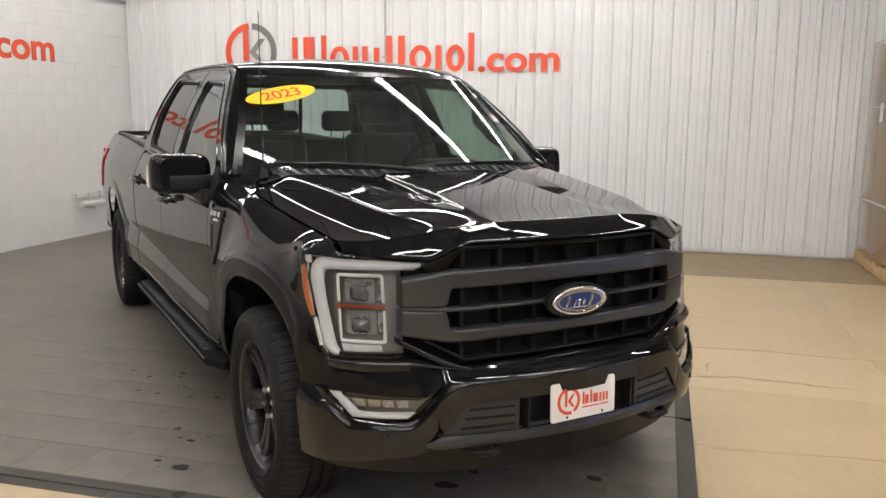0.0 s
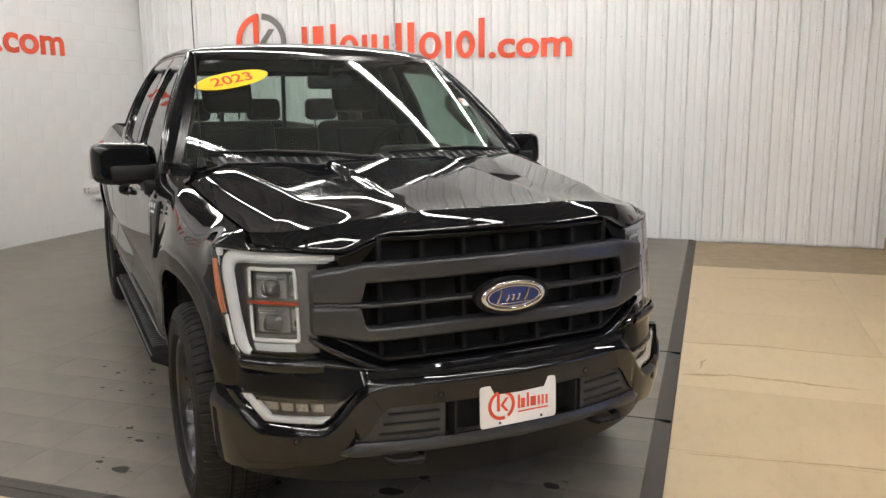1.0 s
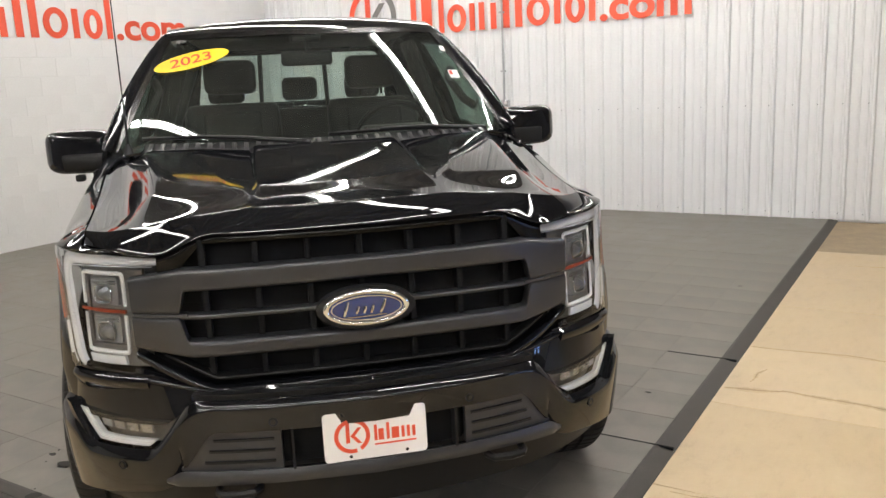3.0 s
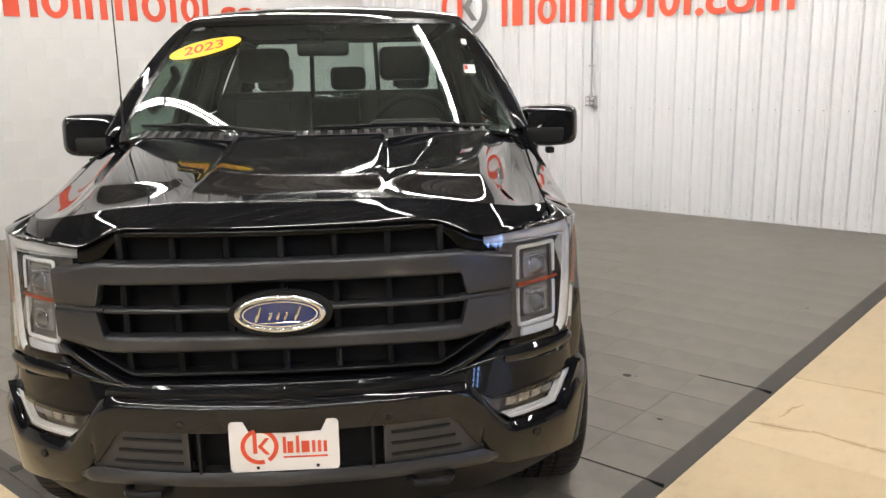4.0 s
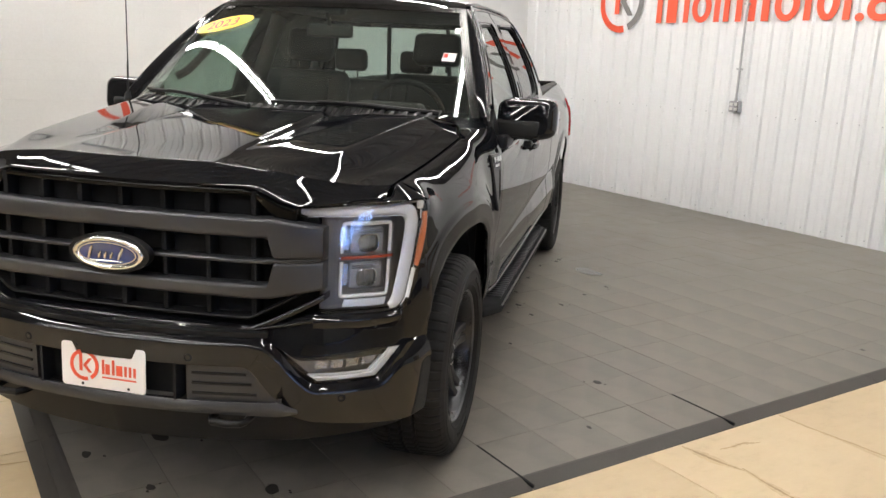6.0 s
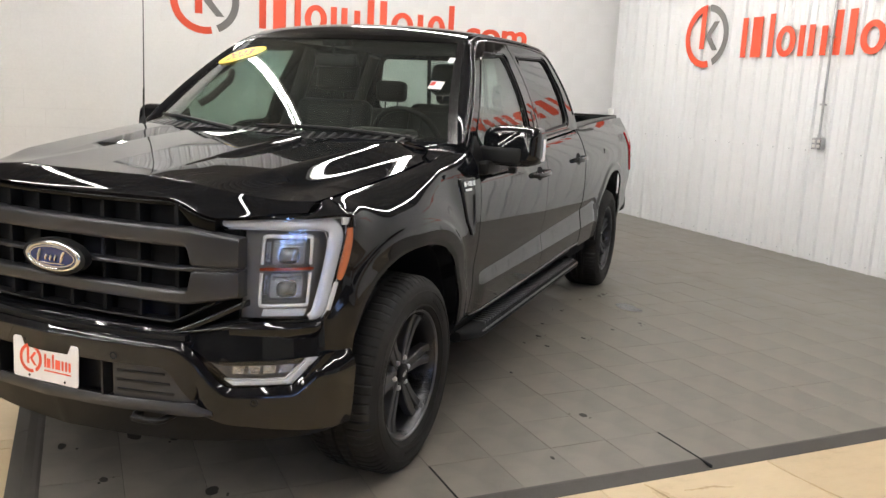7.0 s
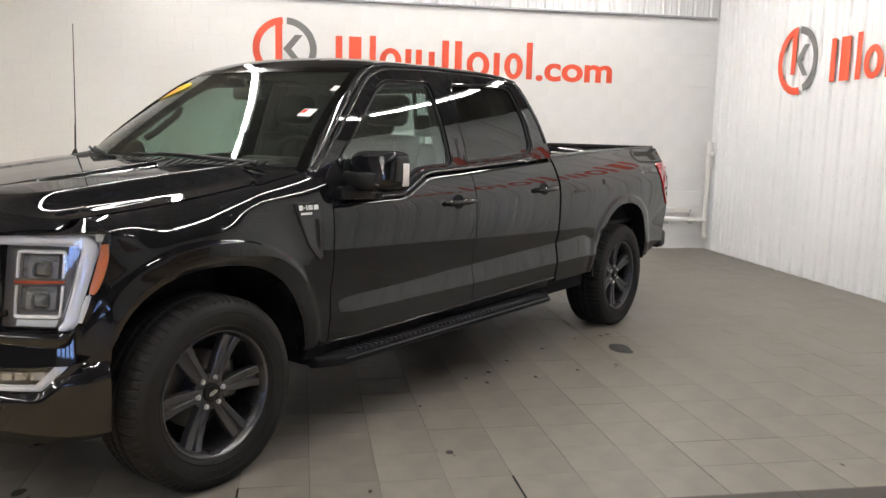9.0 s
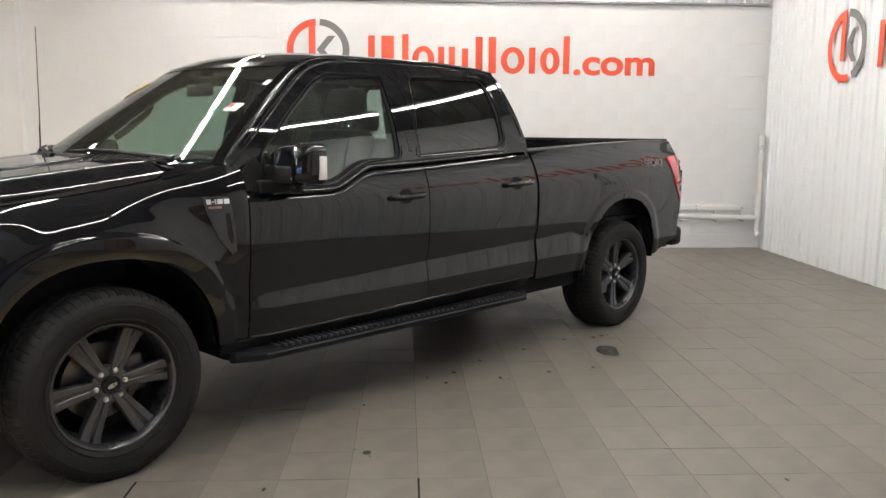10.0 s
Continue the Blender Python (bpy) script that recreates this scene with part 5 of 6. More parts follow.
keypad = prism([(1.772, 1.365), (1.792, 1.366), (1.796, 1.475), (1.778, 1.474)], 0.004)
kp = part("door_keypad", wrap_glass(keypad, 0.001), TRIM, truck, "small dark keypad on the door pillar")
for k in range(5):
    part("key", wrap_glass(prism([(1.777, 1.372 + 0.02 * k), (1.789, 1.372 + 0.02 * k), (1.790, 1.384 + 0.02 * k), (1.778, 1.384 + 0.02 * k)], 0.002), 0.0045), GRILLE, kp)


# windshield, its pillars, header, roof
def shield_y(x, z):
    return 0.25 + (z - 1.36) * 1.42 + 0.36 * (z - 1.36) ** 2 + 0.32 * x * x + 0.22 * abs(x) ** 4


WS_Z = np.linspace(1.325, 1.838, 25)


def shield_half(z):
    return float(np.interp(z, [1.325, 1.838], [0.890, 0.672]))


windshield = part("windshield", thicken(grid([[(u_ * shield_half(z), shield_y(u_ * shield_half(z), z), z) for u_ in np.linspace(-1, 1, 41)] for z in WS_Z], (0, -1, 0.6)), 0.005), WINDSHIELD, truck, "wide clear windshield")
windshield.visible_shadow = False
band = thicken(grid([[(u_ * shield_half(z), shield_y(u_ * shield_half(z), z) - 0.003, z + 0.001) for u_ in np.linspace(-1, 1, 41)] for z in (1.812, 1.825, 1.838)], (0, -1, 0.6)), 0.002)
part("shade_band", band, FRIT, windshield, "black edge band")
for sgn in (1, -1):
    eb = thicken(grid([[(sgn * (shield_half(z) - w), shield_y(shield_half(z) - w, z) - 0.003, z + 0.001) for w in (0.0, 0.018, 0.034)] for z in WS_Z], (0, -1, 0.6)), 0.002)
    part("edge_band", eb, FRIT, windshield, "black edge band")
for sgn in (1, -1):
    lines = []
    edge = curve_at(A_EDGE[:6], 25)
    for (y, z), zw in zip(edge, np.linspace(1.325, 1.838, 25)):
        xw = shield_half(zw)
        a = Vector((xw, shield_y(xw, zw), zw))
        b = Vector((glass_x(z) + 0.002, y, z))
        mid_ = a.lerp(b, 0.84) + Vector((0.007, -0.010, 0.007))
        line = []
        for t in [k_ / 8 for k_ in range(9)]:
            p = (1 - t) ** 2 * a + 2 * t * (1 - t) * mid_ + t * t * b
            line.append((sgn * p.x, p.y, p.z))
        lines.append(line)
    pillar = part("windshield_pillar", thicken(grid(lines, (sgn, -1, 0.5)), 0.02), PAINT, truck)
    part("edge_bead", tube([(sgn * (glass_x(z) + 0.003), y - 0.002, z + 0.002) for y, z in curve_at(A_EDGE, 40)], 0.0055, 10), PAINT, pillar)


def roof_z(x, y):
    w = glass_x(1.885) + 0.004
    e = float(np.interp(y, [1.0, 1.25, 1.4, 1.8, 2.3, 2.62, 2.745, 2.80], [1.80, 1.843, 1.873, 1.894, 1.898, 1.886, 1.866, 1.836]))
    q = min(1, abs(x) / w)
    crown = float(np.interp(y, [1.0, 1.5, 2.0, 2.6, 2.8], [0.030, 0.045, 0.048, 0.045, 0.03]))
    groove = -0.006 * (math.exp(-(((abs(x) - 0.36) / 0.02) ** 4)) if 1.3 < y < 2.65 else 0)
    return e + crown * (1 - q**2.4) + groove


rows = []
for u_ in np.linspace(-1, 1, 61):
    line = []
    for q in np.linspace(0, 1, 60):
        xh = shield_half(1.838)
        x_f = u_ * (xh - 0.004)
        y_f = shield_y(x_f, 1.838) + 0.002
        y = y_f + (2.795 - y_f) * q
        wid = np.interp(y, [1.1, 1.25, 1.45, 2.3, 2.6, 2.70, 2.795], [0.672, 0.680, 0.668, 0.656, 0.652, 0.646, 0.625])
        x = u_ * (min(wid, 0.662 + 0.06 * max(0, y - 1.2)) if q > 0 else xh - 0.004)
        z = roof_z(x, max(y, 1.75)) if y < 1.75 else roof_z(x, y)
        if y < 1.95:
            z = 1.836 + (z - 1.836) * (1 - math.exp(-(y - y_f) * 0.55 / max(0.03, z - 1.836)))
        line.append((x, y, z))
    rows.append(line)
roof = part("roof", thicken(grid(rows, (0, 0, 1)), 0.015), PAINT, truck, smooth=50)
for sgn in (1, -1):
    part("roof_rail", tube([(sgn * (0.672 - 0.012 * ease(1.2, 1.5, y)), y, float(np.interp(y, [1.2, 1.4, 1.8, 2.3, 2.62, 2.78], [1.826, 1.868, 1.888, 1.891, 1.880, 1.852]))) for y in np.linspace(1.42, 2.68, 30)], 0.008, 10), PAINT, roof)
# back of the cab with its sliding window
def back_y(z):
    return float(np.interp(z, [0.5, 1.35, 1.86], [2.868, 2.862, 2.775]))
back = prism([(-0.80, 0.52), (0.80, 0.52), (0.93, 1.30), (0.66, 1.868), (-0.66, 1.868), (-0.93, 1.30)], 0.02, holes=[round_poly([(-0.66, 1.42), (0.66, 1.42), (0.60, 1.79), (-0.60, 1.79)], 0.05)])
for v in back.verts:
    x, z, o = v.co
    v.co = (x, back_y(z) - o, z)
cab_back = part("cab_back", closed_up(back), PAINT, truck)
for x0, x1 in ((-0.665, -0.235), (-0.23, 0.23), (0.235, 0.665)):
    bm = prism([(x0, 1.415), (x1, 1.415), (x1 * 0.94, 1.795), (x0 * 0.94, 1.795)], 0.004)
    for v in bm.verts:
        x, z, o = v.co
        v.co = (x, back_y(z) - 0.012 - o, z)
    o_ = part("back_window", closed_up(bm), BACK_GLASS, cab_back, "tinted back window pane")
    o_.visible_shadow = False
for x in (-0.232, 0.232):
    part("window_bar", tube([(x, back_y(1.41) - 0.012, 1.41), (x * 0.94, back_y(1.80) - 0.012, 1.80)], 0.016, 8), TRIM, cab_back)

# cowl, wipers, aerial
def cowl_line(x):
    """Front edge, rear edge and their heights of the cowl at x."""
    y0, z0 = hood_rear(x) + 0.005, hood_z(x * 0.99, hood_rear(x)) - 0.006
    y1 = max(y0 + 0.02, shield_y(x, 1.358) + 0.004)
    return y0, z0, y1, 1.358


rows = []
for u_ in np.linspace(-0.84, 0.84, 61):
    x = u_ * 0.872
    y0, z0, y1, z1 = cowl_line(x)
    rows.append([(x, y0 + (y1 - y0) * q, z0 + (z1 - z0) * q - 0.006 * math.sin(q * math.pi)) for q in np.linspace(0, 1, 6)])
cowl = part("cowl", thicken(grid(rows, (0, 0, 1)), 0.01), TRIM, truck, "black plastic cowl panel")
corner = []
for q in np.linspace(0, 1, 12):
    ya = hood_rear(0.76) + 0.004 + (0.64 - hood_rear(0.76)) * q
    line = []
    for w in np.linspace(0, 1, 8):
        x = 0.735 + (0.884 - 0.735) * w
        y = ya + (hood_rear(x) - hood_rear(0.76)) * (1 - q)
        zc = hood_cut(y)[1]
        line.append((x, y, zc + (1.350 - zc) * float(SHAPE_R(0.84 + 0.16 * w)) / 0.85))
    corner.append(line)
pair("cowl_corner", thicken(grid(corner, (0, 0, 1)), 0.01), PAINT, truck)
for k in range(30):
    x = -0.70 + 0.0483 * k
    y0, z0, y1, z1 = cowl_line(x)
    slat = box((-0.009, 0.0, 0.0), (0.009, math.hypot(y1 - y0, z1 - z0) - 0.018, 0.008), 0.002)
    part("cowl_slat", move(slat, pose(x, y0 + 0.008, z0 - 0.002, math.degrees(math.atan2(z1 - z0, y1 - y0)))), COWL_SLAT, cowl)


def wiper(x0, x1, lift):
    ob = part("wiper", tube([(x0, shield_y(x0, 1.335) - 0.02, 1.345), (x0 * 0.6 + x1 * 0.4, shield_y(x0 * 0.6 + x1 * 0.4, 1.352) - 0.03, 1.375), (x0 * 0.3 + x1 * 0.7, shield_y(x0 * 0.3 + x1 * 0.7, 1.36 + lift) - 0.028, 1.375 + lift)], [0.013, 0.009, 0.006], 8), TRIM, truck, "black windshield wiper")
    part("blade", tube([(x0 * 0.72 + x1 * 0.28, shield_y(x0 * 0.72 + x1 * 0.28, 1.362) - 0.012, 1.364), (x0 * 0.4 + x1 * 0.6, shield_y(x0 * 0.4 + x1 * 0.6, 1.362 + lift) - 0.014, 1.368 + lift), (x1, shield_y(x1, 1.362 + 1.3 * lift) - 0.012, 1.364 + 1.3 * lift)], 0.008, 6), TRIM, ob)
    return ob


wiper(0.73, 0.02, 0.004)
wiper(-0.06, -0.74, 0.012)
aerial = part("aerial", tube([(-0.79, 0.40, 1.30), (-0.79, 0.41, 1.345), (-0.79, 0.412, 1.365)], [0.02, 0.016, 0.008], 12), TRIM, truck, "thin black mast aerial")
part("mast", tube([(-0.79, 0.412, 1.36), (-0.79, 0.416, 1.50), (-0.79, 0.418, 1.51), (-0.79, 0.425, 2.06)], [0.0048, 0.0045, 0.003, 0.002], 8), TRIM, aerial)

# stickers on the windshield
def on_shield(outline, off, holes=()):
    bm = prism(outline, 0.0006, holes=holes)
    for v in bm.verts:
        x, z, o = v.co
        v.co = (x, shield_y(x, z) - (off + o) * 1.0, z + (off + o) * 0.5)
    return closed_up(bm)


def tilted(cx, cz, rx, rz, a, n=40):
    return [(cx + rx * math.cos(t) * math.cos(a) - rz * math.sin(t) * math.sin(a), cz + rx * math.cos(t) * math.sin(a) + rz * math.sin(t) * math.cos(a)) for t in np.linspace(0, math.tau, n, endpoint=False)]


sticker = part("year_sticker", on_shield(tilted(-0.540, 1.705, 0.178, 0.038, 0.20), 0.006), YELLOW, windshield, "yellow oval sticker with a red year")
cu = bpy.data.curves.new("lettering", "FONT")
cu.body, cu.size, cu.align_x, cu.align_y, cu.offset = "2023", 0.090, "CENTER", "CENTER", 0.0012
tx = new("lettering", cu)
me = bpy.data.meshes.new_from_object(tx.evaluated_get(bpy.context.evaluated_depsgraph_get()))
bpy.data.objects.remove(tx)
ca, sa = math.cos(0.20), math.sin(0.20)
for v in me.vertices:
    a, b = v.co.x * 1.12, v.co.y * 0.62
    x, z = -0.540 + a * ca - b * sa, 1.705 + a * sa + b * ca
    v.co = (x, shield_y(x, z) - 0.0085, z + 0.004)
me.materials.clear()
me.materials.append(STICKER_RED)
yr = new("lettering", me)
yr.parent = sticker
tagged(yr, "red numerals")
part("small_sticker", on_shield(tilted(-0.60, 1.80, 0.035, 0.008, 0.05), 0.006), SATIN, windshield, "small pale oval sticker")
part("small_sticker", on_shield([(0.668, 1.706), (0.692, 1.704), (0.690, 1.730), (0.664, 1.732)], 0.006), PLATE, windshield, "small white square sticker")
tag = part("service_tag", on_shield([(0.66, 1.570), (0.715, 1.568), (0.713, 1.606), (0.658, 1.608)], 0.006), PLATE, windshield, "white service sticker with a red corner")
part("red_corner", on_shield([(0.662, 1.585), (0.68, 1.585), (0.68, 1.604), (0.662, 1.604)], 0.0075), STICKER_RED, tag)

# ---- mirrors ----
for sgn in (1, -1):
    def put(name, bm, mat, parent, label=""):
        return part(name, bm if sgn > 0 else mirrored(bm), mat, parent, label)
    sail = prism([(0.64, 1.195), (0.80, 1.20), (0.80, 1.255), (0.74, 1.36), (0.70, 1.33), (0.64, 1.26)], 0.012)
    mir = put("door_mirror", wrap_glass(sail, 0.0), TRIM, truck, "gloss black door mirror on a black arm")
    cap = bmesh.new()
    lines = []
    for q in np.linspace(0, 1, 15):
        sz_ = 0.098
        d = 0.028 + 0.117 * math.sin(min(1, q * 1.12) * math.pi / 2) ** 0.7
        scl = 0.74 + 0.26 * math.sin(min(1, q * 2.0) * math.pi / 2) ** 0.8
        ring_ = []
        for a in np.linspace(0, math.tau, 36, endpoint=False):
            c_, s_ = math.cos(a), math.sin(a)
            zr = sz_ * scl * math.copysign(abs(s_) ** 0.42, s_) + 0.006 * c_
            ring_.append((1.068 + 0.146 * scl * math.copysign(abs(c_) ** 0.45, c_), 0.80 + 0.145 * q + 0.12 * zr * (1 - q), 1.318 + zr))
        lines.append(ring_)
    bm = grid(lines, None, closed=True)
    bmesh.ops.holes_fill(bm, edges=[e for e in bm.edges if e.is_boundary], sides=0)
    put("mirror_cap", closed_up(bm), PAINT, mir)
    glassring = [(1.068 + 0.128 * math.copysign(abs(math.cos(a)) ** 0.4, math.cos(a)), 1.318 + 0.082 * math.copysign(abs(math.sin(a)) ** 0.4, math.sin(a))) for a in np.linspace(0, math.tau, 36, endpoint=False)]
    gl = prism(glassring, 0.004)
    for v in gl.verts:
        x, z, o = v.co
        v.co = (x, 0.944 + o, z)
    put("mirror_glass", closed_up(gl), CHROME, mir, "mirror glass")
    put("arm", box((0.92, 0.79, 1.232), (1.14, 0.915, 1.315), 0.018, 3), TRIM, mir, "black plastic arm")
    put("marker_lamp", box((1.203, 0.90, 1.25), (1.2175, 0.944, 1.36), 0.005), GUIDE, mir, "pale marker lamp")
    put("arm_foot", box((0.945, 0.72, 1.180), (1.0, 0.93, 1.245), 0.016, 3), TRIM, mir)
    put("camera_pod", box((1.06, 0.84, 1.185), (1.10, 0.89, 1.216), 0.008), TRIM, mir)

# ---- door handles, plug and side decal ----
for y0, y1, z0 in ((1.535, 1.805, 1.118), (2.520, 2.800, 1.150)):
    for sgn in (1, -1):
        xs_ = side_x((y0 + y1) / 2, z0)
        cup = []
        for q in np.linspace(0, 1, 9):
            cup.append([(xs_ + 0.001 - 0.016 * math.sin(q * math.pi / 2), (y0 + y1) / 2 - 0.02 + (0.075 * math.cos(a)) * (1 - q), z0 + 0.005 + 0.042 * math.sin(a) * (1 - q)) for a in np.linspace(0, math.tau, 24, endpoint=False)])
        bm = tube([(xs_ - 0.012, y0 + 0.02, z0), (xs_ + 0.022, y0 + 0.03, z0), (xs_ + 0.036, y0 + 0.07, z0 + 0.002), (xs_ + 0.038, y1 - 0.07, z0 + 0.006), (xs_ + 0.026, y1 - 0.02, z0 + 0.008), (xs_ - 0.012, y1 - 0.012, z0 + 0.008)], [0.014, 0.017, 0.0165, 0.0165, 0.016, 0.013], 12)
        handle = part("door_handle", bm if sgn > 0 else mirrored(bm), PAINT, truck, "gloss black door handle")
        plate_ = prism(tilted((y0 + y1) / 2, z0 + 0.004, 0.055, 0.040, 0.0), 0.002)
        for v in plate_.verts:
            y, z, o = v.co
            v.co = (side_x(y, z) + 0.0005 + o, y, z)
        closed_up(plate_)
        part("handle_cup", plate_ if sgn > 0 else mirrored(plate_), UNDER, handle)
        if sgn > 0 and y0 < 2:
            part("key_cap", tube([(xs_ + 0.02, y1 - 0.02, z0 + 0.006), (xs_ + 0.043, y1 - 0.02, z0 + 0.006)], 0.012, 12), PAINT, handle)

# ---- bed ----
RAIL = lambda y: float(np.interp(y, [2.9, 3.3, 3.8, 4.3, 4.9], [1.350, 1.368, 1.388, 1.404, 1.414]))
def bed_x(y, z):
    x = side_x(y, z)
    return x
def bed_low(y):
    z = arch_z(y, WHEELBASE, 0.505, 0.585)
    base = 0.50 if y < 4.2 else 0.50 + 0.10 * ease(4.45, 4.9, y)
    return max(z or 0, base)
pair("bed_side", side_panel(2.893, 4.90, bed_low, RAIL, 60, 0.02, [3.482, 3.485, 3.49, 4.484, 4.489, 4.492], bed_x), PAINT, truck)
for sgn in (1, -1):
    cap = []
    for y in np.linspace(2.90, 4.82, 26):
        z, xo = RAIL(y), bed_x(y, RAIL(y)) - 0.012
        cap.append([(sgn * x, y, z + h) for x, h in ((0.775, -0.03), (0.775, 0.004), (0.785, 0.012), (xo - 0.02, 0.012), (xo - 0.006, 0.006), (xo, -0.006), (xo, -0.03))])
    part("bed_rail_cap", closed_up(grid(cap, None, closed=True)), TRIM, truck, "black plastic bed rail cap")
    part("bed_inner", thicken(grid([[(sgn * 0.80, y, z) for z in (0.80, RAIL(y) - 0.02)] for y in np.linspace(2.90, 4.88, 12)], (-sgn, 0, 0)), 0.03), TRIM, truck)
    part("wheel_box", box((sgn * 0.70 - 0.14, 3.55, 0.80), (sgn * 0.70 + 0.14, 4.42, 1.05), 0.06, 3), TRIM, truck)
part("bed_floor", box((-0.86, 2.90, 0.80), (0.86, 4.90, 0.83)), TRIM, truck, "black lined bed floor")
for k in range(9):
    part("bed_rib", box((-0.70 + 0.17 * k, 2.92, 0.828), (-0.64 + 0.17 * k, 4.88, 0.842), 0.005), TRIM, truck)
part("bed_front", box((-0.86, 2.893, 0.55), (0.86, 2.925, 1.345), 0.006), PAINT, truck)
tail = part("tailgate", box((-0.80, 4.86, 0.66), (0.80, 4.935, 1.415), 0.02, 3), PAINT, truck)
part("tailgate_cap", box((-0.80, 4.84, 1.408), (0.80, 4.95, 1.432), 0.008), TRIM, tail)
part("gate_handle", box((-0.10, 4.93, 1.15), (0.10, 4.945, 1.22), 0.006), TRIM, tail)
for sgn in (1, -1):
    bm = prism(round_poly([(4.700, 1.285), (4.90, 1.300), (4.965, 1.275), (4.985, 1.10), (4.965, 0.940), (4.885, 0.925), (4.79, 1.06)], 0.02), 0.02)
    bmesh.ops.subdivide_edges(bm, edges=list(bm.edges), cuts=2)
    for v in bm.verts:
        y, z, o = v.co
        back_ = max(0, y - 4.86)
        v.co = (sgn * (bed_x(min(y, 4.9), min(z, 1.38)) - 0.010 + o - 4.0 * back_**2), y, z)
    tl = part("tail_lamp", closed_up(bm), RED_LENS, truck, "red tail lamp")
    part("tail_lens", box((sgn * 0.80 if sgn < 0 else 0.80 - 0.0, 4.90, 0.945), (sgn * 0.80 + sgn * 0.13, 4.955, 1.26), 0.012), RED_LENS, tl)
    part("lamp_insert", box((sgn * 0.925 - 0.012, 4.945, 1.07), (sgn * 0.925 + 0.012, 4.985, 1.17), 0.008), UNDER, tl)
part("rear_bumper", box((-0.945, 4.87, 0.530), (0.945, 5.02, 0.690), 0.04, 4), TRIM, truck, "black rear bumper")
part("bumper_step", box((-0.55, 4.90, 0.685), (0.55, 5.01, 0.700), 0.006), TRIM, truck)
plug = prism([(3.565, 1.150), (3.592, 1.150), (3.592, 1.188), (3.565, 1.188)], 0.004)
for v in plug.verts:
    y, z, o = v.co
    v.co = (bed_x(y, z) + o, y, z)
part("side_plug", closed_up(plug), TRIM, truck, "small black plug")
cu = bpy.data.curves.new("lettering", "FONT")
cu.body, cu.size, cu.offset, cu.shear = "SPORT", 0.085, 0.003, 0.25
tx = new("lettering", cu)
me = bpy.data.meshes.new_from_object(tx.evaluated_get(bpy.context.evaluated_depsgraph_get()))
bpy.data.objects.remove(tx)
wmax = max(v.co.x for v in me.vertices)
for v in me.vertices:
    y, z = 4.30 + v.co.x * 0.34 / wmax, 1.218 + v.co.y * 0.9
    v.co = (bed_x(y, z) + 0.0015, y, z)
me.materials.clear()
me.materials.append(DECAL)
dec = new("side_decal", me)
dec.parent = truck
tagged(dec, "grey side lettering")

# ---- underbody, wheel wells, mud flaps ----
part("chassis", box((-0.62, -0.70, 0.40), (0.62, 4.85, 0.62), 0.03), UNDER, truck)
part("floor_pan", box((-0.91, 0.56, 0.385), (0.91, 3.45, 0.53), 0.02), UNDER, truck)
part("engine_bay", box((-0.72, -0.46, 0.60), (0.72, 0.20, 1.06), 0.03), UNDER, truck)
for wy in (0.0, WHEELBASE):
    for sgn in (1, -1):
        lines = []
        top_ = 0.545 if wy == 0 else 0.585
        for a in np.linspace(0.10, math.pi - 0.06, 33):
            c_, s_ = math.cos(a), math.sin(a)
            lines.append([(sgn * x, wy + 0.515 * math.copysign(abs(c_) ** 0.87, c_), HUB_Z + (top_ + 0.012) * math.copysign(abs(s_) ** 0.87, s_)) for x in (0.55, 0.80, 0.90 if wy == 0 else 0.945)])
        part("wheel_well", thicken(grid(lines, None), 0.006), UNDER, truck)
        part("well_back", box((sgn * 0.54 - 0.01, wy - 0.52, 0.35), (sgn * 0.54 + 0.01, wy + 0.52, 0.96)), UNDER, truck)
        part("axle", tube([(0, wy, HUB_Z), (sgn * 0.80, wy, HUB_Z)], 0.06, 12), UNDER, truck)
for sgn in (1, -1):
    fl = box((sgn * 0.90 - 0.085, 3.455, 0.46), (sgn * 0.90 + 0.085, 3.475, 0.66), 0.006)
    part("mud_flap", fl, TRIM, truck, "dull black mud flap")
    part("inner_skirt", box((sgn * 0.86 - 0.012, 4.40, 0.52), (sgn * 0.86 + 0.012, 4.88, 0.98)), UNDER, truck)
    part("exhaust_hanger", tube([(sgn * 0.4, 4.5, 0.42), (sgn * 0.5, 4.95, 0.42)], 0.03, 10), UNDER, truck)

# ---- running boards ----
for sgn in (1, -1):
    prof = curve_at([(0.905, 0.425), (0.93, 0.435), (1.0, 0.428), (1.025, 0.410), (1.02, 0.385), (0.96, 0.375), (0.90, 0.385)], 14)
    lines = []
    for y, k in [(0.585, 0.30), (0.59, 0.45), (0.70, 1), (1.5, 1), (2.2, 1), (2.74, 1), (2.83, 0.45), (2.835, 0.3)]:
        lines.append([(sgn * (0.90 + (x - 0.90) * k), y, z) for x, z in prof])
    bm = grid(lines, None, closed=True)
    bmesh.ops.holes_fill(bm, edges=[e for e in bm.edges if e.is_boundary], sides=0)
    rb = part("running_board", closed_up(bm), UNDER, truck, "black ribbed running board")
    for k in range(48):
        y = 0.80 + 0.04 * k
        part("tread_rib", box((min(sgn * 0.92, sgn * 1.005), y, 0.424), (max(sgn * 0.92, sgn * 1.005), y + 0.016, 0.440), 0.003, 1), GRILLE, rb)
    # a paler grey tube draws the highlight along the board's outer edge
    part("edge_strip", tube([(sgn * 1.022, 0.72, 0.412), (sgn * 1.022, 2.74, 0.412)], 0.005, 8), GRILLE, rb, "grey strip in place of the edge highlight")
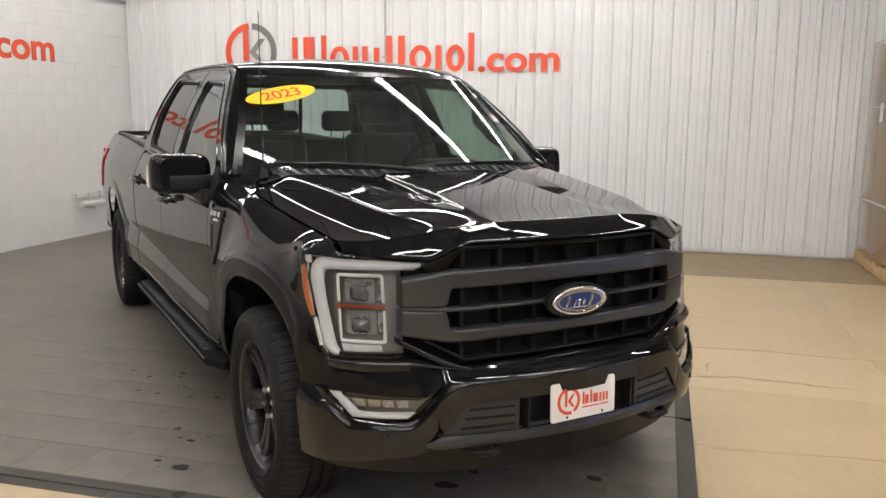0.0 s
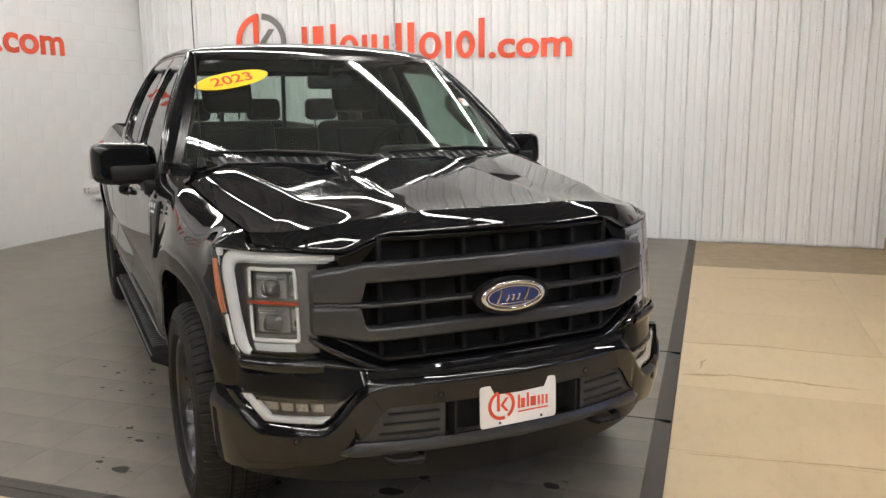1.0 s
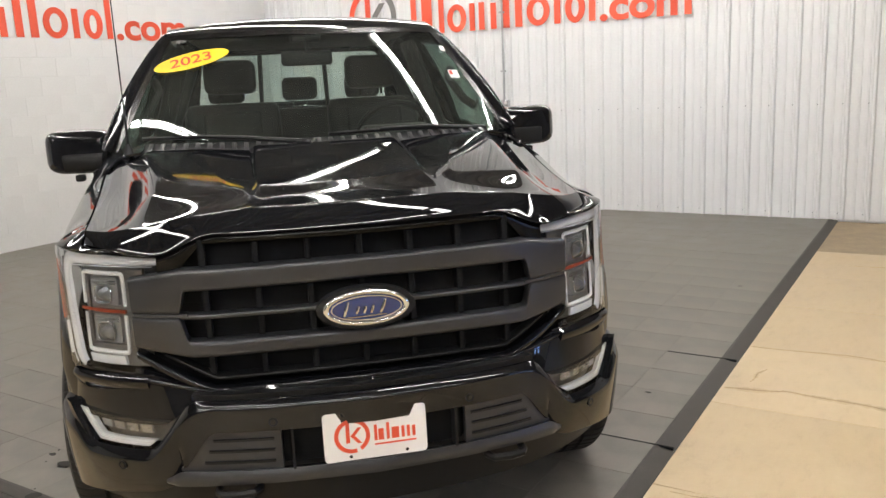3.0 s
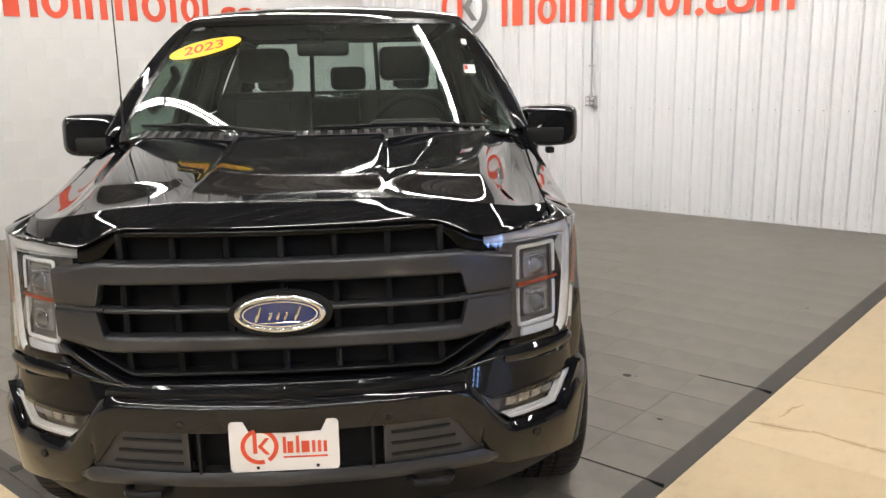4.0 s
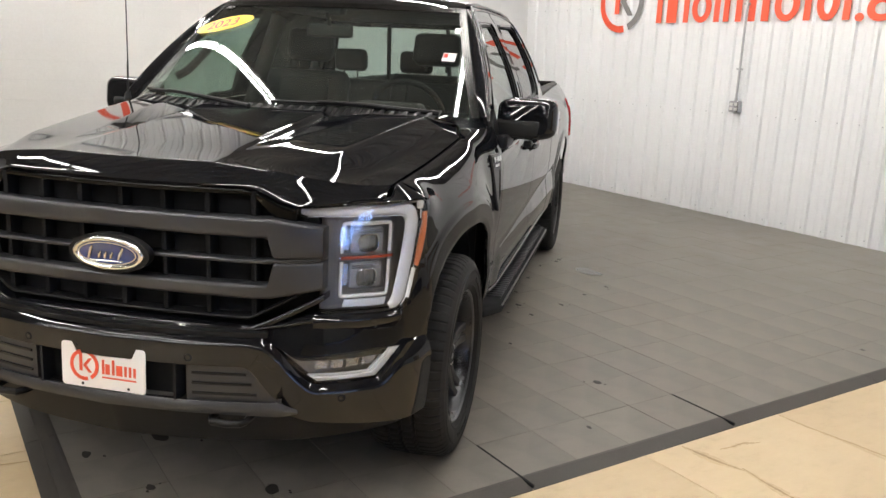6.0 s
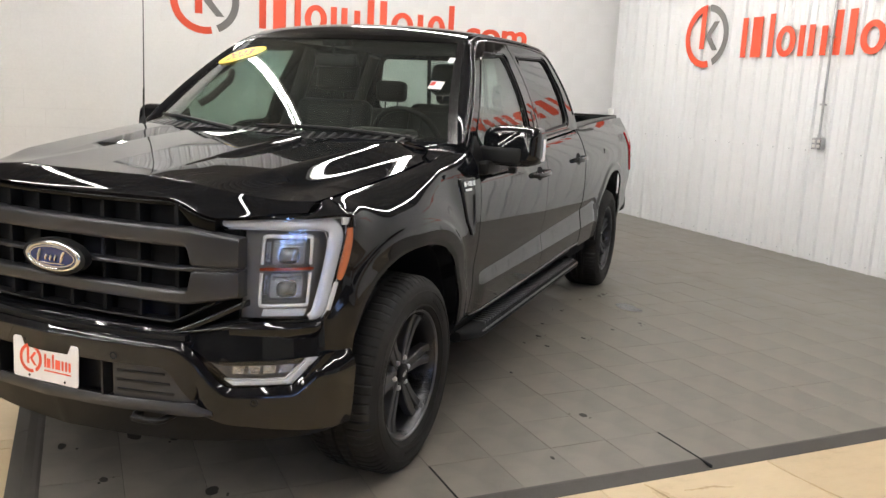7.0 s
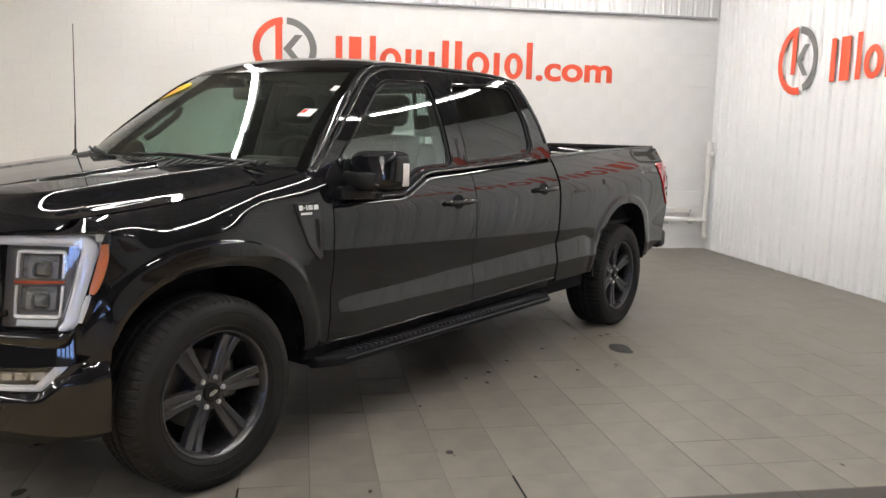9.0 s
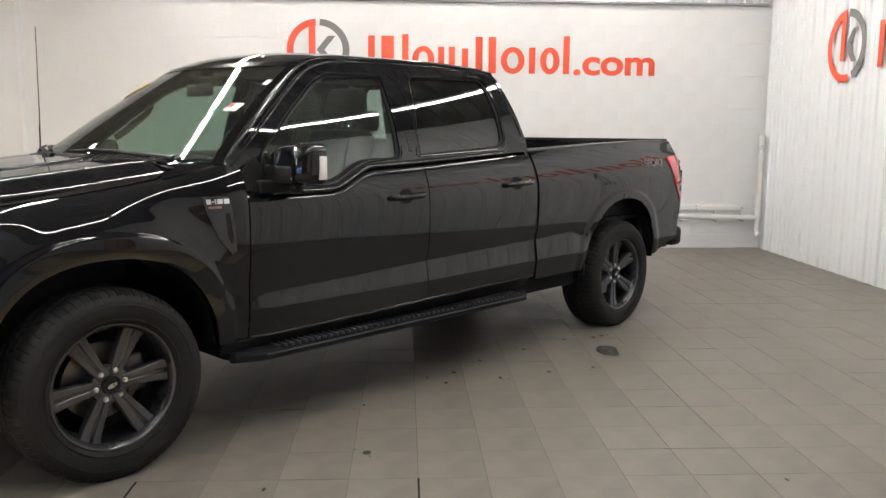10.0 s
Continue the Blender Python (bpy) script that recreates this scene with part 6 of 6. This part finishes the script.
    for y in (0.9, 1.75, 2.6):
        part("bracket", box((sgn * 0.82 - 0.12, y - 0.03, 0.40), (sgn * 0.82 + 0.12, y + 0.03, 0.44), 0.005), UNDER, rb)


# ---- wheels ----
def lathe(profile, n=96, mod=None):
    """Turn a profile of (x, r) about the x axis."""
    rows_ = []
    for i in range(n):
        a = i * math.tau / n
        rows_.append([(x, (r + (mod(i, j) if mod else 0)) * math.cos(a), (r + (mod(i, j) if mod else 0)) * math.sin(a)) for j, (x, r) in enumerate(profile)])
    rows_.append(rows_[0])
    return closed_up(grid(rows_, None))


def build_wheel():
    """A wheel about the x axis, its outer face to +x; x = 0 at the hub cap."""
    R = TYRE_R
    prof = [(-0.225, 0.262), (-0.245, 0.275), (-0.262, 0.32), (-0.255, 0.365), (-0.235, R - 0.022), (-0.215, R - 0.008)]
    tread = [(-0.190, R), (-0.165, R + 0.001), (-0.160, R - 0.008), (-0.152, R - 0.008), (-0.147, R + 0.002), (-0.115, R + 0.003), (-0.110, R - 0.008), (-0.102, R - 0.008), (-0.097, R + 0.003), (-0.063, R + 0.003), (-0.058, R - 0.008), (-0.050, R - 0.008), (-0.045, R + 0.002), (-0.010, R + 0.001), (0.010, R)]
    outer_ = [(0.030, R - 0.008), (0.046, R - 0.020), (0.0565, R - 0.040), (0.0580, R - 0.043), (0.0600, R - 0.060), (0.0605, R - 0.080), (0.058, 0.312), (0.050, 0.288), (0.040, 0.276), (0.030, 0.268), (0.020, 0.262)]
    full = prof + tread + outer_
    shoulder = {4, 5, 6, 7, len(prof) + 13, len(prof) + 14, len(prof) + 15, len(prof) + 16}
    def mod(i, j):
        if j in shoulder:
            return -0.005 if i % 6 == 0 else 0.0
        if len(prof) <= j < len(prof) + 15:
            return -0.005 if (i + j) % 6 == 0 else 0.0
        return 0.0
    wheel = part("wheel", lathe([(-0.20, 0.235), (-0.22, 0.262), (-0.21, 0.262), (-0.19, 0.248), (-0.02, 0.244), (0.018, 0.250), (0.034, 0.264), (0.040, 0.272), (0.036, 0.275), (0.022, 0.268), (0.010, 0.262), (0.0, 0.262)], 72), BARREL, truck, "dark grey six-spoke alloy wheel with a black tyre")
    tyre = part("tyre", lathe(full, 420, mod), RUBBER, wheel, "black tyre with worn tread", smooth=24)
    part("sidewall_ring", lathe([(0.058, 0.350), (0.0625, 0.3515), (0.0625, 0.3535), (0.0590, 0.356)], 72), RUBBER, tyre)
    part("sidewall_ring", lathe([(0.053, 0.290), (0.0570, 0.2915), (0.0575, 0.294), (0.0560, 0.297)], 72), RUBBER, tyre)
    # raised bars of unreadable sidewall writing
    for a0 in (0.5, 2.6, 4.4):
        for m in range(9):
            a = a0 + m * 0.062
            bar = box((0.0585, 0.316, -0.006), (0.0615, 0.334, 0.006))
            part("sidewall_bar", move(bar, Matrix.Rotation(a, 4, "X")), RUBBER, tyre)
    # six twin spokes: two straight flat arms with a sunk web between them
    for k in range(6):
        ang = k * math.tau / 6
        bm = bmesh.new()
        for sd in (1, -1):
            lines = []
            for q in (0, 0.12, 0.3, 0.5, 0.7, 0.86, 0.95, 1.0):
                r = 0.040 + (0.266 - 0.040) * q
                cx = sd * (0.0130 + 0.0165 * q)
                w = 0.0115 + 0.0075 * q
                xo = -0.010 + 0.004 * q + 0.022 * max(0, q - 0.6) ** 1.5 / 0.25
                sec = [(xo - 0.040, cx - w), (xo - 0.004, cx - w), (xo, cx - w + 0.004), (xo, cx + w - 0.004), (xo - 0.004, cx + w), (xo - 0.040, cx + w)]
                lines.append([(x, r, c) for x, c in sec])
            g_ = grid(lines, None)
            for f in g_.faces:
                bm.faces.new([bm.verts.new(v.co) for v in f.verts])
            g_.free()
        web = [[(-0.017 + 0.008 * q, 0.05 + 0.205 * q, c * (0.006 + 0.010 * q)) for c in (-1, 1)] for q in (0, 0.4, 0.8, 1.0)]
        g_ = grid(web, None)
        for f in g_.faces:
            bm.faces.new([bm.verts.new(v.co) for v in f.verts])
        g_.free()
        bmesh.ops.remove_doubles(bm, verts=list(bm.verts), dist=1e-5)
        bmesh.ops.recalc_face_normals(bm, faces=list(bm.faces))
        move(bm, Matrix.Rotation(ang, 4, "X"))
        part("spoke", bm, RIM, wheel, smooth=20)
    part("rim_lip", lathe([(0.034, 0.2615), (0.0405, 0.2665), (0.0412, 0.2705), (0.038, 0.2735)], 72), LIP, wheel, "bright machined rim lip")
    part("hub", lathe([(-0.09, 0.0), (-0.09, 0.085), (-0.03, 0.088), (-0.016, 0.080), (-0.012, 0.05), (-0.012, 0.0)], 48), RIM, wheel)
    cap_ = part("hub_cap", lathe([(-0.014, 0.0), (-0.014, 0.042), (0.000, 0.041), (0.005, 0.036), (0.003, 0.032), (0.006, 0.026), (0.007, 0.0)], 40), TRIM, wheel, "dark hub cap")
    part("cap_mark", move(prism(tilted(0, 0, 0.022, 0.009, 0.3), 0.002), Matrix(((0, 0, 1, 0.0065), (1, 0, 0, 0), (0, 1, 0, 0), (0, 0, 0, 1)))), SATIN, cap_)
    for k in range(6):
        a = k * math.tau / 6 + 0.06
        c_, s_ = 0.064 * math.cos(a), 0.064 * math.sin(a)
        nut = tube([(-0.022, c_, s_), (-0.006, c_, s_), (0.000, c_, s_)], [0.0125, 0.0118, 0.007], 10)
        part("wheel_nut", nut, NUT, wheel, "chrome wheel nut")
    part("brake_disc", lathe([(-0.125, 0.08), (-0.125, 0.17), (-0.10, 0.17), (-0.10, 0.08)], 48), STEEL, wheel, "grey brake disc")
    part("brake_shield", lathe([(-0.16, 0.02), (-0.16, 0.235), (-0.15, 0.235), (-0.15, 0.02)], 40), UNDER, wheel)
    part("caliper", box((-0.135, 0.09, -0.09), (-0.075, 0.19, 0.09), 0.02, 3), STEEL, wheel, "brake caliper")
    part("valve_tag", box((-0.02, -0.245, 0.01), (-0.005, -0.235, 0.03), 0.003), TRIM, wheel)
    return wheel


wheel = build_wheel()
HUB_X = 0.930
spin = (0.08, 0.45, 0.25, 0.9)
wheel.matrix_basis = pose(HUB_X, 0, HUB_Z) @ Matrix.Rotation(spin[0], 4, "X")
copy_thing(wheel, pose(HUB_X, WHEELBASE, HUB_Z) @ Matrix.Rotation(spin[1], 4, "X"))
copy_thing(wheel, pose(-HUB_X, 0, HUB_Z, 0, 0, 180) @ Matrix.Rotation(spin[2], 4, "X"))
copy_thing(wheel, pose(-HUB_X, WHEELBASE, HUB_Z, 0, 0, 180) @ Matrix.Rotation(spin[3], 4, "X"))

# ---- cabin ----
rows = []
for u_ in np.linspace(-1, 1, 31):
    x = 0.84 * u_
    hump = 0.035 * math.exp(-(((x - 0.38) / 0.20) ** 4))
    ya = shield_y(x, 1.315) + 0.01
    rows.append([(x, y, z) for y, z in [(ya, 1.300), (ya + 0.10, 1.312 + hump * 0.4), (0.72, 1.318 + hump), (0.84, 1.310 + hump), (0.90, 1.27 + hump * 0.5), (0.90, 1.10), (0.84, 0.95)]])
dash = part("dashboard", thicken(grid(rows, (0, 0, 1)), 0.01), DASH, truck, "dark plastic dashboard")
part("screen", box((-0.14, 0.875, 1.12), (0.14, 0.895, 1.29), 0.008), UNDER, dash, "black centre screen")
part("cluster_hood", box((0.22, 0.74, 1.30), (0.56, 0.90, 1.365), 0.03, 3), DASH, dash)
ring_pts = [(0.42 + 0.188 * math.cos(a), 1.04 - 0.08 * math.sin(a), 1.300 + 0.165 * math.sin(a)) for a in np.linspace(0, math.tau, 41)]
steer = part("steering_wheel", tube(ring_pts, 0.0155, 10), LEATHER, truck, "dark leather steering wheel")
part("boss", box((0.35, 0.99, 1.255), (0.49, 1.04, 1.345), 0.025, 3), DASH, steer)
for a in (0.0, math.pi, -math.pi / 2):
    part("spoke", tube([(0.42, 1.02, 1.300), (0.42 + 0.185 * math.cos(a), 1.04 - 0.08 * math.sin(a), 1.300 + 0.162 * math.sin(a))], 0.014, 8), DASH, steer)
part("column", tube([(0.42, 1.02, 1.295), (0.42, 0.82, 1.20)], 0.04, 10), DASH, steer)
part("console", box((-0.14, 0.90, 0.55), (0.14, 1.75, 0.98), 0.03, 3), DASH, truck)


def puff(a, b, r=0.05, tilt=0.0, at=None):
    bm = box(a, b, r, 4)
    if tilt:
        o = Matrix.Translation(at)
        move(bm, o @ Matrix.Rotation(tilt, 4, "X") @ o.inverted())
    return bm


def seat(cx, y0, half, head=True, lean=-0.24):
    ob = part("seat", puff((cx - half, y0 - 0.05, 0.86), (cx + half, y0 + 0.47, 1.00), 0.05), LEATHER, truck, "black leather seat")
    at = (cx, y0 + 0.47, 0.95)
    part("backrest", puff((cx - half, y0 + 0.40, 0.93), (cx + half, y0 + 0.53, 1.50), 0.06, lean, at), LEATHER, ob)
    part("back_insert", puff((cx - half * 0.6, y0 + 0.385, 1.0), (cx + half * 0.6, y0 + 0.43, 1.44), 0.02, lean, at), LEATHER, ob)
    if head:
        part("headrest", puff((cx - 0.145, y0 + 0.40, 1.555), (cx + 0.145, y0 + 0.51, 1.745), 0.045, lean, at), LEATHER, ob)
        for dx in (-0.06, 0.06):
            part("headrest_post", move(tube([(cx + dx, y0 + 0.46, 1.52), (cx + dx, y0 + 0.46, 1.62)], 0.007, 8), Matrix.Translation(at) @ Matrix.Rotation(lean, 4, "X") @ Matrix.Translation(at).inverted()), CHROME, ob)
    return ob


seat(0.40, 1.12, 0.265)
seat(-0.40, 1.12, 0.265)
bench = part("rear_bench", puff((-0.74, 2.08, 0.86), (0.74, 2.55, 1.00), 0.05), LEATHER, truck, "black leather rear bench")
part("backrest", puff((-0.74, 2.52, 0.95), (0.74, 2.66, 1.43), 0.05, -0.14, (0, 2.55, 0.95)), LEATHER, bench)
for x in (-0.46, 0.03, 0.46):
    part("headrest", puff((x - 0.12, 2.60, 1.475), (x + 0.12, 2.70, 1.63), 0.04), LEATHER, bench)
    for dx in (-0.05, 0.05):
        part("headrest_post", tube([(x + dx, 2.65, 1.40), (x + dx, 2.65, 1.50)], 0.006, 8), CHROME, bench)
for sgn in (1, -1):
    part("door_trim", box((sgn * 0.905 - 0.03, 0.70, 0.55), (sgn * 0.905 + 0.02, 2.82, 1.19), 0.01), DASH, truck)
    part("grab_handle", tube([(sgn * 0.81, 0.88, 1.43), (sgn * 0.765, 0.92, 1.465), (sgn * 0.715, 1.04, 1.575), (sgn * 0.735, 1.08, 1.62)], 0.021, 8), DASH, truck, "dark grab handle on the pillar")
    part("pillar_trim", tube([(sgn * 0.84, 1.77, 1.20), (sgn * 0.655, 1.84, 1.80)], 0.05, 10), DASH, truck)
    part("rear_pillar_trim", tube([(sgn * 0.84, 2.74, 1.30), (sgn * 0.64, 2.70, 1.80)], 0.045, 10), DASH, truck)
part("headliner", box((-0.58, 1.32, 1.822), (0.58, 2.72, 1.838), 0.005), varied("headliner_cloth", (0.05, 0.05, 0.05), 0.9), truck, "dark cloth headliner")
rvm = part("rearview_mirror", box((-0.125, 0.985, 1.665), (0.125, 1.025, 1.735), 0.018, 3), TRIM, truck, "black rear-view mirror")
part("mirror_stem", tube([(0.0, 1.0, 1.72), (0.0, 0.965, 1.785)], 0.012, 8), TRIM, rvm)
part("sensor_pod", box((-0.075, 0.975, 1.775), (0.075, 1.06, 1.822), 0.015, 3), TRIM, rvm)


# ---- blocks of the left wall, and the floor's tiles: pieces, last ----
def share(name, mesh, parent, spots):
    for s in spots:
        ob = bpy.data.objects.new(name, mesh)
        ob.parent = parent
        ob.matrix_basis = s
        scene.collection.objects.link(ob)


def slab_mesh(name, sx, sy, sz, r, mat):
    """A slab with a chamfered upper rim, its top at z = 0."""
    bm = bmesh.new()
    rings = [[bm.verts.new((x * (sx / 2 - i), y * (sy / 2 - i), z)) for x, y in ((-1, -1), (1, -1), (1, 1), (-1, 1))] for i, z in ((0, -sz), (0, -r), (r, 0))]
    for a, b in zip(rings, rings[1:]):
        for k in range(4):
            bm.faces.new((a[k], a[(k + 1) % 4], b[(k + 1) % 4], b[k]))
    bm.faces.new(rings[-1])
    return mesh_of(bm, name, mat, 0)


def joined(name, mesh, spots, parent, mat):
    """Many alike pieces in one mesh."""
    vs = np.array([v.co[:] for v in mesh.vertices])
    fs = [list(p.vertices) for p in mesh.polygons]
    V, F = [], []
    for m in spots:
        a = np.array(m)
        base = len(V)
        V += (vs @ a[:3, :3].T + a[:3, 3]).tolist()
        F += [[i + base for i in f] for f in fs]
    me = bpy.data.meshes.new(name)
    me.from_pydata(V, [], F)
    me.materials.append(mat)
    ob = new(name, me)
    ob.parent = parent
    return tagged(ob, kind="stuff")


# grey tiles: x from the wall to 0.23, y from 3.06 to the back wall
TS = 0.2985
JOINT_Y = 5.812
X_EDGE, Y_EDGE = 0.32, 3.0
spots, far_spots = [], []
rng = random.Random(3)
k = 0
x = X_EDGE - 0.085 - TS / 2
while x > WALL_X - TS / 2:
    j = 0
    y = JOINT_Y - 9 * TS - TS / 2
    while y < WALL_Y + TS / 2:
        if y - TS / 2 > Y_EDGE + 0.05:
            m = pose(x, y, rng.uniform(-0.0006, 0.0006), rng.uniform(-0.12, 0.12), rng.uniform(-0.12, 0.12), 0)
            near = x > -3.6 and y < 8.6 and x - y > -9.4
            (spots if near else far_spots).append(m)
        y += TS
    x -= TS
floor_mat = empty("floor_tiling", pose(0, 0, 0), "worn grey interlocking floor tiles under the truck", "floor tiles", kind="structure")
tile_mesh = slab_mesh("tile", TS - 0.0010, TS - 0.0024, 0.02, 0.0006, TILE)
share("tile", tile_mesh, floor_mat, spots[:300])
joined("far_tiles", tile_mesh, spots[300:] + far_spots, floor_mat, TILE)
part("bed", box((WALL_X, Y_EDGE + 0.06, -0.04), (X_EDGE - 0.075, WALL_Y + 0.03, -0.0022)), JOINT_DIRT, floor_mat, "dirt that fills the joints")


def ramp_strip(length, wide=0.085):
    """A tapered edge strip along y, its high side at x = 0."""
    bm = bmesh.new()
    prof = [(0.0, -0.03), (0.0, 0.0), (0.012, 0.0005), (wide, -0.016), (wide + 0.007, -0.03)]
    a = [bm.verts.new((px_, 0.0015, pz)) for px_, pz in prof]
    b = [bm.verts.new((px_, length - 0.0015, pz)) for px_, pz in prof]
    for i in range(len(prof) - 1):
        bm.faces.new((a[i], b[i], b[i + 1], a[i + 1]))
    bm.faces.new(a)
    bm.faces.new(b[::-1])
    bmesh.ops.recalc_face_normals(bm, faces=list(bm.faces))
    return bm


edge_mesh = mesh_of(ramp_strip(4 * TS), "ramp_edge", RAMP, 0)
y = JOINT_Y - 9 * TS
share("ramp_edge", edge_mesh, floor_mat, [pose(X_EDGE - 0.085, JOINT_Y - 4 * TS + 4 * TS * i, 0) for i in range(-1, 5)])
front_mesh = mesh_of(ramp_strip(4 * TS, 0.12), "ramp_edge", RAMP, 0)
share("ramp_edge", front_mesh, floor_mat, [pose(X_EDGE - 0.085 - 4 * TS * i, JOINT_Y - 9 * TS, 0, 0, 0, -90) @ pose(0, -4 * TS, 0) for i in range(-0, 7)])

# two joints that have opened up towards the edge
for y_ in (JOINT_Y, JOINT_Y - 4 * TS):
    part("open_joint", box((-0.06, y_ - 0.004, -0.01), (X_EDGE - 0.004, y_ + 0.005, 0.0016)), UNDER, floor_mat, "dark opened joint")

# tan vinyl sheets around it, with seams
sheets = empty("vinyl_floor", pose(0, 0, 0), "worn tan vinyl floor sheets with dark seams", "floor sheets", kind="structure")
sheet_mesh = slab_mesh("sheet", 1.215, 0.908, 0.018, 0.0015, TAN)
spots = []
for i in range(-7, 7):
    for j in range(-10, 10):
        cx, cy = 0.93 + 1.218 * i, 0.213 + 0.911 * j
        if cx + 0.61 < X_EDGE - 0.02 and cy - 0.45 > Y_EDGE - 0.02 or cx < WALL_X - 0.5 or cx > RIGHT_X or cy > WALL_Y + 0.4 or cy < BACK_Y - 0.4:
            continue
        spots.append(pose(cx, cy, -0.0165 + rng.uniform(-0.0004, 0.0004)))
share("sheet", sheet_mesh, sheets, spots)
part("seam_bed", box((WALL_X, BACK_Y, -0.04), (RIGHT_X, WALL_Y + 0.03, -0.0205)), SEAM, sheets, "grimy brown seams")

# grime that has settled in worn lines across the sheets: a dark core in a wider, paler smear
def grime_line(a, b, width, seed):
    d = Vector((b[0] - a[0], b[1] - a[1]))
    nrm = Vector((-d.y, d.x)).normalized()
    for core in (False, True):
        g = random.Random(seed)
        n = max(26, int(d.length / 0.018))
        one, two = [], []
        off = turn = 0.0
        for k in range(n + 1):
            turn = 0.8 * turn + g.uniform(-0.0016, 0.0016)
            off = 0.97 * off + turn
            p = Vector(a) + d * (k / n) + nrm * off
            w = width * g.uniform(0.35, 1.0) * math.sin(math.pi * min(1, 0.08 + k / n * 0.9))
            w *= 0.55 if core else 2.4
            one.append(tuple(p + nrm * w / 2))
            two.append(tuple(p - nrm * w / 2))
        part("grime_line" if core else "grime_smear", move(prism(one + two[::-1], 0.0006), pose(0, 0, -0.0151 if core else -0.0158)), GRIME if core else SMEAR, sheets, "brown grime line" if core else "pale brown smear")


for k, (a, b, w) in enumerate([((0.34, 5.43), (0.62, 5.50), 0.030), ((0.60, 5.50), (1.35, 5.45), 0.026), ((0.44, 5.56), (0.50, 5.78), 0.014), ((0.33, 6.125), (1.70, 6.135), 0.016), ((0.62, 8.38), (1.45, 8.49), 0.020), ((0.40, 4.28), (2.1, 4.35), 0.014), ((0.55, 3.40), (1.9, 3.30), 0.010), ((1.35, 2.4), (1.45, 5.3), 0.010), ((-3.4, 2.4), (-0.9, 2.45), 0.012), ((-1.46, 2.72), (-1.45, 3.0), 0.018), ((-0.83, 2.80), (-0.80, 3.0), 0.014)]):
    grime_line(a, b, w, 300 + k)

# masonry blocks of the left wall
BH, BL = 0.2032, 0.4064
spots, far_spots = [], []
for r in range(-1, 16):
    z0 = r * BH - 0.03
    h = BH
    off = BL / 2 if r % 2 else 0
    y = BACK_Y
    while y < WALL_Y + BL:
        cy = y + off
        if cy + BL / 2 <= WALL_Y + 0.06 and z0 + BH < 3.09:
            m = pose(WALL_X, cy, z0 + BH / 2, 0, 90, 0)
            (spots if cy > 4.0 and z0 > 0.2 and cy > 5.2 else far_spots).append(m)
        y += BL
block_mesh = slab_mesh("block", BH - 0.0004, BL - 0.0004, 0.03, 0.0010, BLOCK)
share("block", block_mesh, wall_left, spots[:300])
joined("far_blocks", block_mesh, spots[300:] + far_spots, wall_left, BLOCK)


# drips and stains on the grey tiles
def blot(name, cx, cy, r, mat, label, seed, squash=1.0):
    g = random.Random(seed)
    ph = [(g.uniform(0, 6.28), g.uniform(0.05, 0.28) / k_) for k_ in range(1, 6)]
    out = []
    for i in range(28):
        a = i * math.tau / 28
        rr = r * (1 + sum(w * math.sin(k_ * a + p) for k_, (p, w) in enumerate(ph, 1)))
        out.append((cx + rr * math.cos(a), cy + squash * rr * math.sin(a)))
    return thing(name, move(prism(out, 0.0006), pose(0, 0, 0.0016)), mat, label, "stain", "stains on the grey tiles", smooth=0)


blot("damp_patch", -2.12, 7.14, 0.13, WET, "dark damp patch on grey floor tiles", 4, 0.6)
DRIP = "small dark drip stain on grey floor tile"
BESIDE_PASSENGER = [(-2.89, 4.43, 18), (-2.73, 4.54, 20), (-3.06, 4.51, 14), (-2.80, 4.19, 14), (-2.66, 4.18, 16), (-2.63, 4.34, 13), (-2.58, 4.33, 13), (-2.45, 4.18, 14), (-2.30, 4.21, 17), (-2.25, 3.74, 22), (-2.17, 3.64, 12), (-2.10, 3.62, 24), (-2.12, 3.37, 18), (-1.97, 3.34, 42), (-1.83, 3.10, 32)]
BESIDE_DRIVER = [(-2.48, 7.13, 20), (-2.53, 7.20, 18), (-2.41, 6.90, 13), (-2.15, 6.57, 19), (-1.88, 6.24, 16), (-1.62, 6.06, 24), (-1.41, 6.00, 17), (-1.51, 5.89, 14), (-1.50, 6.33, 22), (-1.71, 6.95, 21), (-1.62, 6.65, 15), (-1.02, 5.53, 16), (0.03, 5.17, 16), (-0.35, 5.58, 26), (0.0, 7.40, 15)]
BEFORE_NOSE = [(-0.72, 3.20, 30), (-0.76, 3.49, 48), (-0.66, 3.65, 24), (-0.12, 3.74, 34), (-1.25, 3.42, 28), (-0.35, 3.35, 20)]
g = random.Random(11)
for k, (cx, cy, mm) in enumerate(BESIDE_PASSENGER + BESIDE_DRIVER + BEFORE_NOSE):
    blot("oil_drip", cx, cy, mm * 0.001, STAIN, DRIP, 20 + k, g.uniform(0.45, 0.9))
    for n_ in range(2 if mm > 17 else 0):
        blot("oil_drip", cx + g.uniform(-0.06, 0.06), cy + g.uniform(-0.06, 0.06), g.uniform(0.004, 0.009), STAIN, DRIP, 90 + 3 * k + n_, g.uniform(0.5, 1))
